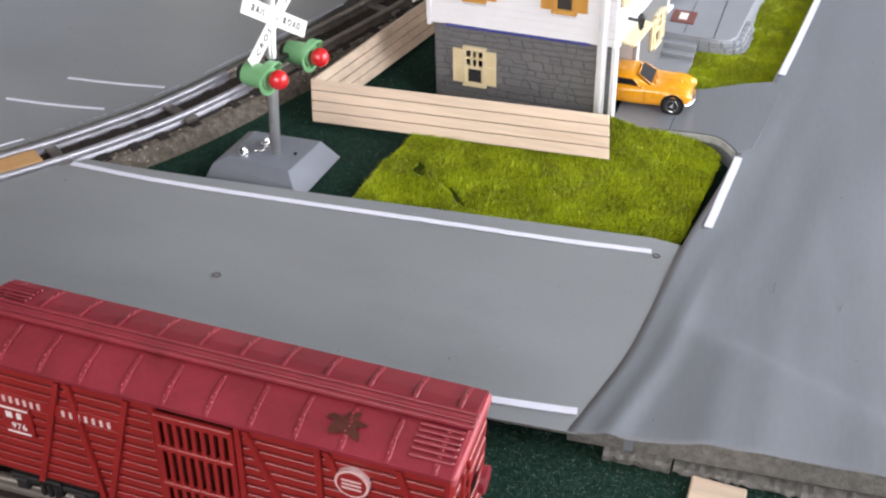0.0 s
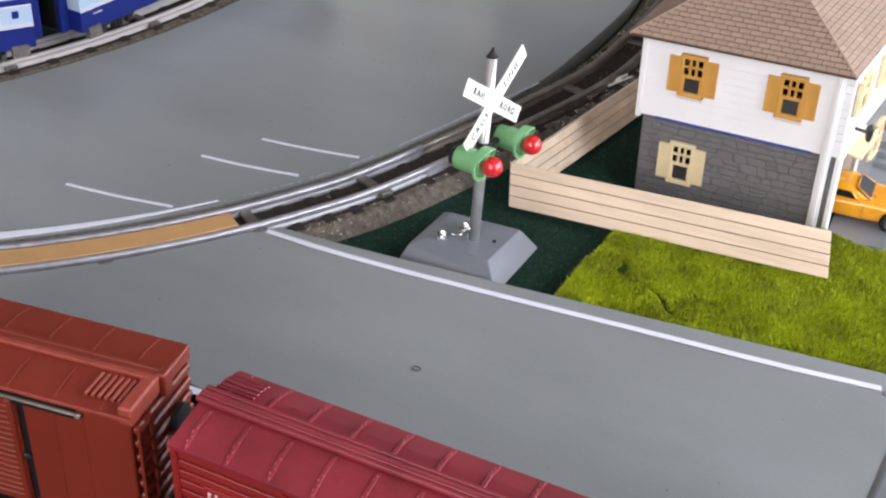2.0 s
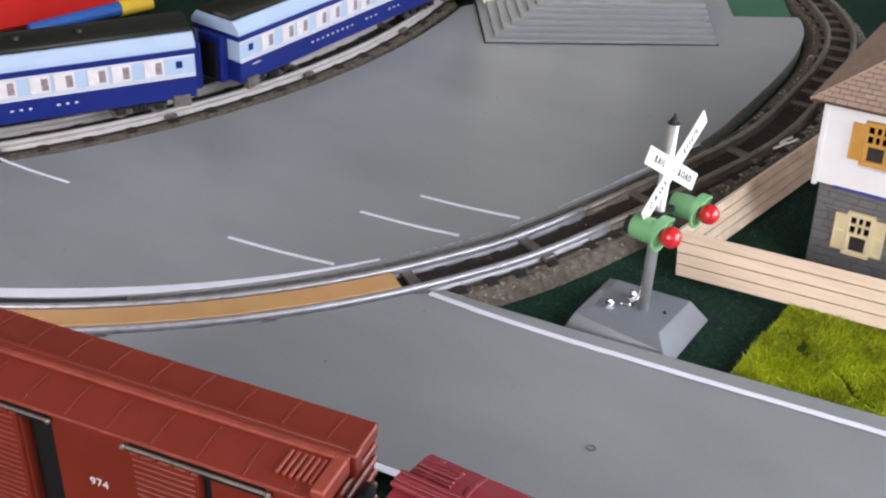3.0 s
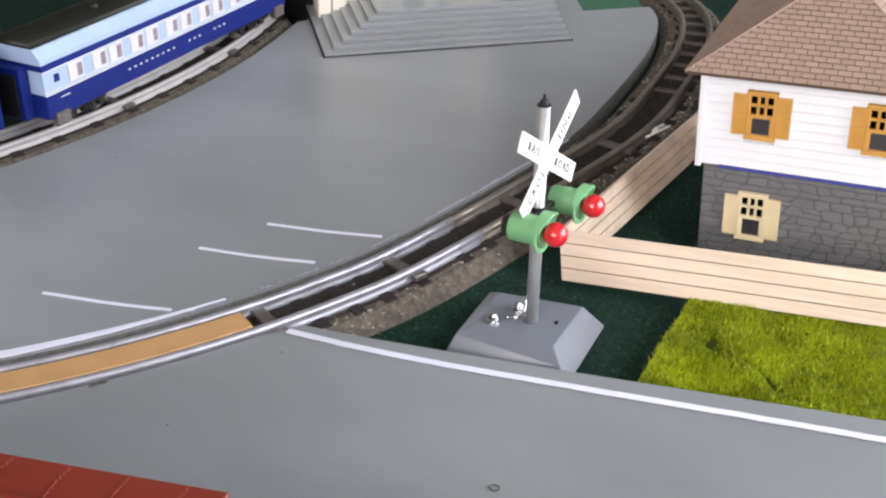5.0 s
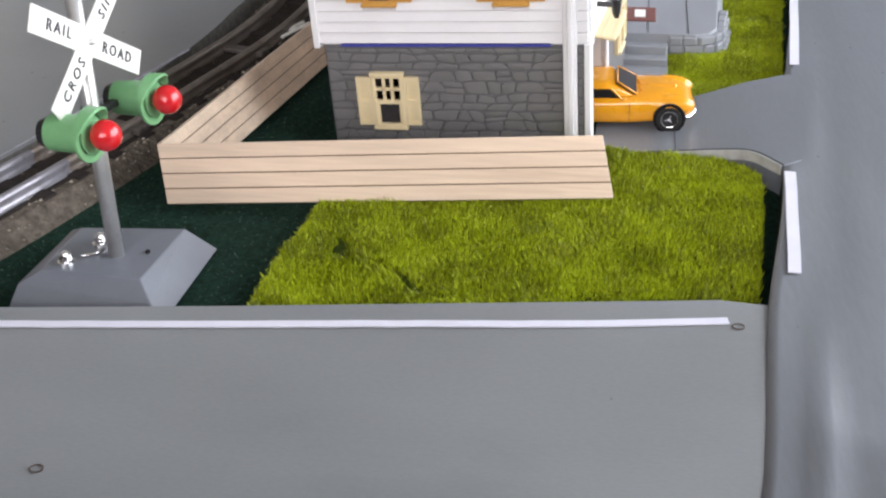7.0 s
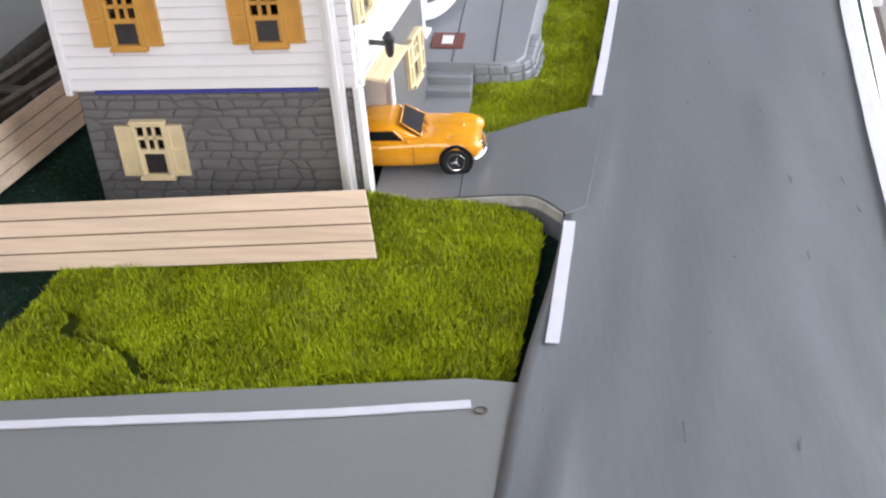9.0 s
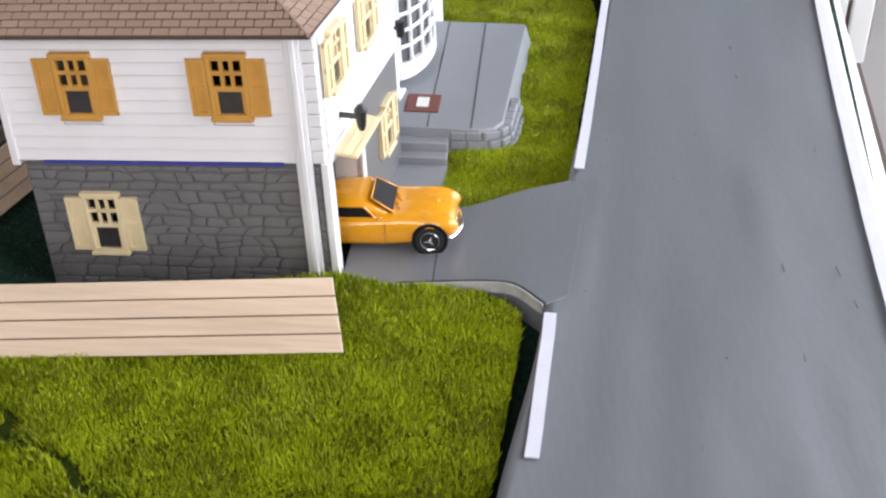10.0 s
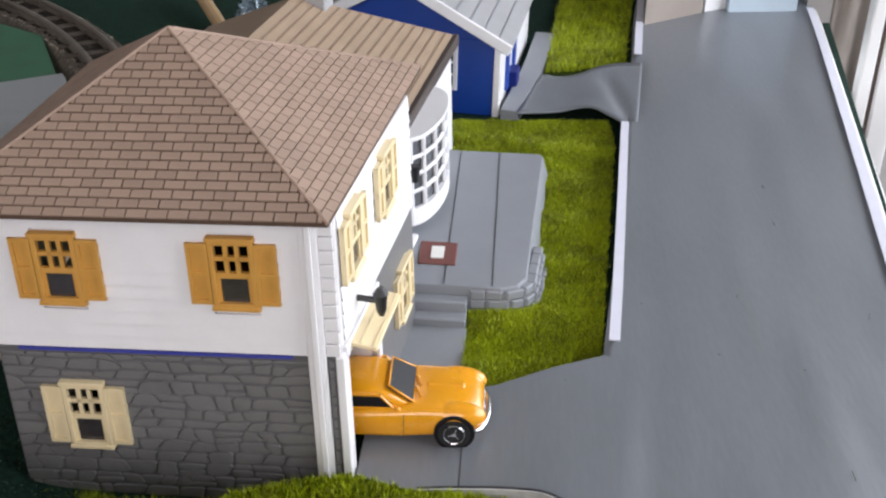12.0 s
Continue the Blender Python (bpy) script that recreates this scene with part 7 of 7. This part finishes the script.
part("grip_end", bm, M["yellow_toy"], scr, "yellow grip end")

# ---- small pieces last: stones, siding boards, shingles ----
rng = random.Random(11)


def stone_mesh(quad, rs, proud=0.00050):
    """One rounded, uneven stone that faces -y, inside a four-cornered outline of (x, z)."""
    cx, cz = sum(p[0] for p in quad) / 4, sum(p[1] for p in quad) / 4
    ring = []
    for (x0, z0), (x1, z1) in zip(quad, quad[1:] + quad[:1]):
        ring.append((x0 + (x1 - x0) * 0.14, z0 + (z1 - z0) * 0.14))
        ring.append((x0 + (x1 - x0) * 0.86, z0 + (z1 - z0) * 0.86))
    w = max(p[0] for p in quad) - min(p[0] for p in quad)
    h = max(p[1] for p in quad) - min(p[1] for p in quad)
    kx, kz = 1 - 0.0009 / w, 1 - 0.0009 / h
    n = len(ring)
    tx, tz = rs.uniform(-0.015, 0.015), rs.uniform(-0.03, 0.03)
    verts = [(x, 0.0009, z) for x, z in ring]
    verts += [(cx + (x - cx) * kx, -proud * 0.75 + tx * (x - cx) + tz * (z - cz), cz + (z - cz) * kz) for x, z in ring]
    verts.append((cx, -proud * rs.uniform(0.85, 1.15), cz))
    faces = []
    for i in range(n):
        faces.append((i, (i + 1) % n, n + (i + 1) % n, n + i))
        faces.append((n + i, n + (i + 1) % n, 2 * n))
    me = bpy.data.meshes.new("stone")
    me.from_pydata(verts, [], faces)
    me.materials.append(M["stone"])
    return me


def lay_stones(parent, x0, x1, z0, z1, holes, rs):
    """Courses with wavering beds and slanting joints."""
    beds = [z0]
    while beds[-1] < z1 - 0.0068:
        beds.append(beds[-1] + rs.uniform(0.0034, 0.0064))
    beds.append(z1)
    G = 0.00015

    def bed(k, x):
        if k == 0 or k == len(beds) - 1:
            return beds[k]
        return beds[k] + 0.0018 * noise.noise(Vector((x * 130, k * 7.3, 2.0)))

    for k in range(len(beds) - 1):
        for a, b in strips(x0, x1, beds[k], beds[k + 1], holes):
            if b - a < 0.0012:
                continue
            cuts = [a]
            while cuts[-1] < b - 0.0045:
                cuts.append(cuts[-1] + rs.uniform(0.0048, 0.0125))
            cuts[-1] = b
            if len(cuts) < 2:
                cuts = [a, b]
            lean = [0.0] + [rs.uniform(-0.0018, 0.0018) for _ in cuts[1:-1]] + [0.0]
            for (c, l0), (d, l1) in zip(zip(cuts, lean), zip(cuts[1:], lean[1:])):
                if d - c < 0.0008:
                    continue
                mid = rs.random() < 0.22 and d - c > 0.007 and beds[k + 1] - beds[k] > 0.005
                lo = lambda x: bed(k, x) + G
                hi = lambda x: bed(k + 1, x) - G
                if mid:
                    hm = rs.uniform(0.42, 0.58)
                    mz = lambda x: lo(x) + (hi(x) - lo(x)) * hm
                    quads = [[(c + G, lo(c)), (d - G, lo(d)), (d - G, mz(d) - G), (c + G, mz(c) - G)], [(c + G, mz(c) + G), (d - G, mz(d) + G), (d + l1 - G, hi(d)), (c + l0 + G, hi(c))]]
                else:
                    quads = [[(c - l0 + G, lo(c)), (d - l1 - G, lo(d)), (d + l1 - G, hi(d)), (c + l0 + G, hi(c))]]
                for q in quads:
                    o = new("stone", stone_mesh(q, rs))
                    o.parent = parent


lay_stones(stone_wall, LX0 + 0.0003, -0.0107, -0.0085, ZS - 0.0010, [(low_window[0] - 0.0080, low_window[0] + 0.0080, low_window[1] - 0.0012, low_window[1] + HL + 0.0010)], rng)
lay_stones(stone_wall, -0.0043, -0.0016, 0.0, ZS - 0.0010, [], rng)

# clapboards of the front wall
ROWS = 10
bh = (ZE - ZS - 0.0012) / ROWS
for k in range(ROWS):
    z0 = ZS + 0.0010 + bh * k
    for a, b in strips(UX0 + 0.0020, -0.0107, z0, z0 + bh, [(x - 0.0078, x + 0.0078, z - 0.0008, z + HU + 0.0008) for x, z in front_windows]):
        if b - a < 0.001:
            continue
        bm = bmesh.new()
        z0 += 0.00045
        vs = [bm.verts.new(p) for p in ((a, -0.0011, z0), (b, -0.0011, z0), (b, -0.0002, z0 + bh - 0.00045), (a, -0.0002, z0 + bh - 0.00045), (a, 0.0012, z0), (b, 0.0012, z0), (b, 0.0012, z0 + bh - 0.00045), (a, 0.0012, z0 + bh - 0.00045))]
        for f in ((0, 1, 2, 3), (0, 4, 5, 1), (3, 2, 6, 7), (0, 3, 7, 4), (1, 5, 6, 2)):
            bm.faces.new([vs[i] for i in f])
        z0 -= 0.00045
        part("clapboard", bm, M["siding"], front_wall)
    bm = bmesh.new()
    box(bm, -0.0044, 0.0004, -0.0006, 0.0006, z0 + 0.0001, z0 + bh - 0.0004, bevel=0.0002)
    part("clapboard", bm, M["siding"], front_wall)

# shingles


def shingle_mesh(w, h, t):
    me = bpy.data.meshes.new("shingle")
    v = [(0, 0, 0.0001), (w, 0, 0.0001), (w, h, 0.0001), (0, h, 0.0001), (0.0001, 0.0001, t), (w - 0.0001, 0.0001, t), (w - 0.0001, h - 0.0001, t * 0.55), (0.0001, h - 0.0001, t * 0.55)]
    me.from_pydata(v, [], [(4, 5, 6, 7), (0, 1, 5, 4), (1, 2, 6, 5), (2, 3, 7, 6), (3, 0, 4, 7)])
    me.materials.append(M["shingle"])
    return me


def slope_axes(a, b, top):
    """Pose of a roof slope: x along the eave a-b, y up the slope, z out."""
    ex = (b - a).normalized()
    n = ex.cross(top - a).normalized()
    ey = n.cross(ex)
    m = Matrix.Identity(4)
    m.col[0][:3], m.col[1][:3], m.col[2][:3], m.col[3][:3] = ex, ey, n, a
    return m


up = Vector((0, 0, 0.0014))
f0, f1 = C[0] + up, C[1] + up
mf = slope_axes(f0, f1, AP)
rise = (mf.inverted() @ AP).y
mid = (mf.inverted() @ AP).x
wide = (f1 - f0).length
SW, SHH, GAP = 0.0068, 0.0037, 0.0004
full = shingle_mesh(SW - GAP, SHH - GAP, 0.0007)
k = 0
y = 0.0
while y + SHH < rise:
    xl, xr = mid * (y + SHH * 0.5) / rise, wide - (wide - mid) * (y + SHH * 0.5) / rise
    x = xl - (SW / 2 if k % 2 else 0.0) - ((xl) % SW)
    while x < xr:
        a, b = max(x, xl), min(x + SW, xr)
        if b - a > 0.0012:
            me = full if b - a > SW - 1e-5 else shingle_mesh(b - a - GAP, SHH - GAP, 0.0007)
            o = new("shingle", me)
            o.parent, o.matrix_basis = roof, mf @ Matrix.Translation((a + GAP / 2, y, 0))
        x += SW
    y += SHH
    k += 1

# the side slopes: shingles joined in one mesh
verts, faces = [], []


def joined_slope(m, outline_l, outline_r, rise):
    """Courses of shingles, cut along the slope's edges."""
    y, k = 0.0, 0
    while y < rise - 0.0008:
        y1 = min(y + SHH - GAP, rise)
        l0, l1, r0, r1 = outline_l(y), outline_l(y1), outline_r(y), outline_r(y1)
        x = l0 - l0 % SW - (SW / 2 if k % 2 else 0.0)
        while x < r0:
            a0, a1, b0, b1 = max(x + GAP / 2, l0), max(x + GAP / 2, l1), min(x + SW - GAP / 2, r0), min(x + SW - GAP / 2, r1)
            if b0 - a0 > 0.0006:
                a1, b1 = min(a1, b0), max(b1, min(a1, b0))
                n0 = len(verts)
                for p in ((a0, y, 0.0001), (b0, y, 0.0001), (b1, y1, 0.0001), (a1, y1, 0.0001), (a0, y, 0.0007), (b0, y, 0.0007), (b1, y1, 0.0004), (a1, y1, 0.0004)):
                    verts.append(tuple(m @ Vector(p)))
                faces.extend([tuple(n0 + i for i in f) for f in ((4, 5, 6, 7), (0, 1, 5, 4), (1, 2, 6, 5), (2, 3, 7, 6), (3, 0, 4, 7))])
            x += SW
        y += SHH
        k += 1


ms = slope_axes(C[1] + up, C[2] + up, AP)
loc1 = ms.inverted() @ AP
wide2 = (C[2] - C[1]).length
joined_slope(ms, lambda y: loc1.x * y / loc1.y, lambda y: wide2 - (wide2 - loc1.x) * y / loc1.y, loc1.y)
ml = slope_axes(C[3] + up, C[0] + up, AP)
loc3 = ml.inverted() @ AP
wide3 = (C[3] - C[0]).length
joined_slope(ml, lambda y: loc3.x * y / loc3.y, lambda y: wide3 - (wide3 - loc3.x) * y / loc3.y, loc3.y)
me = bpy.data.meshes.new("shingles")
me.from_pydata(verts, [], faces)
me.materials.append(M["shingle"])
o = new("shingles", me)
o.parent = roof
tagged(o, "rows of brown shingles", kind="stuff")
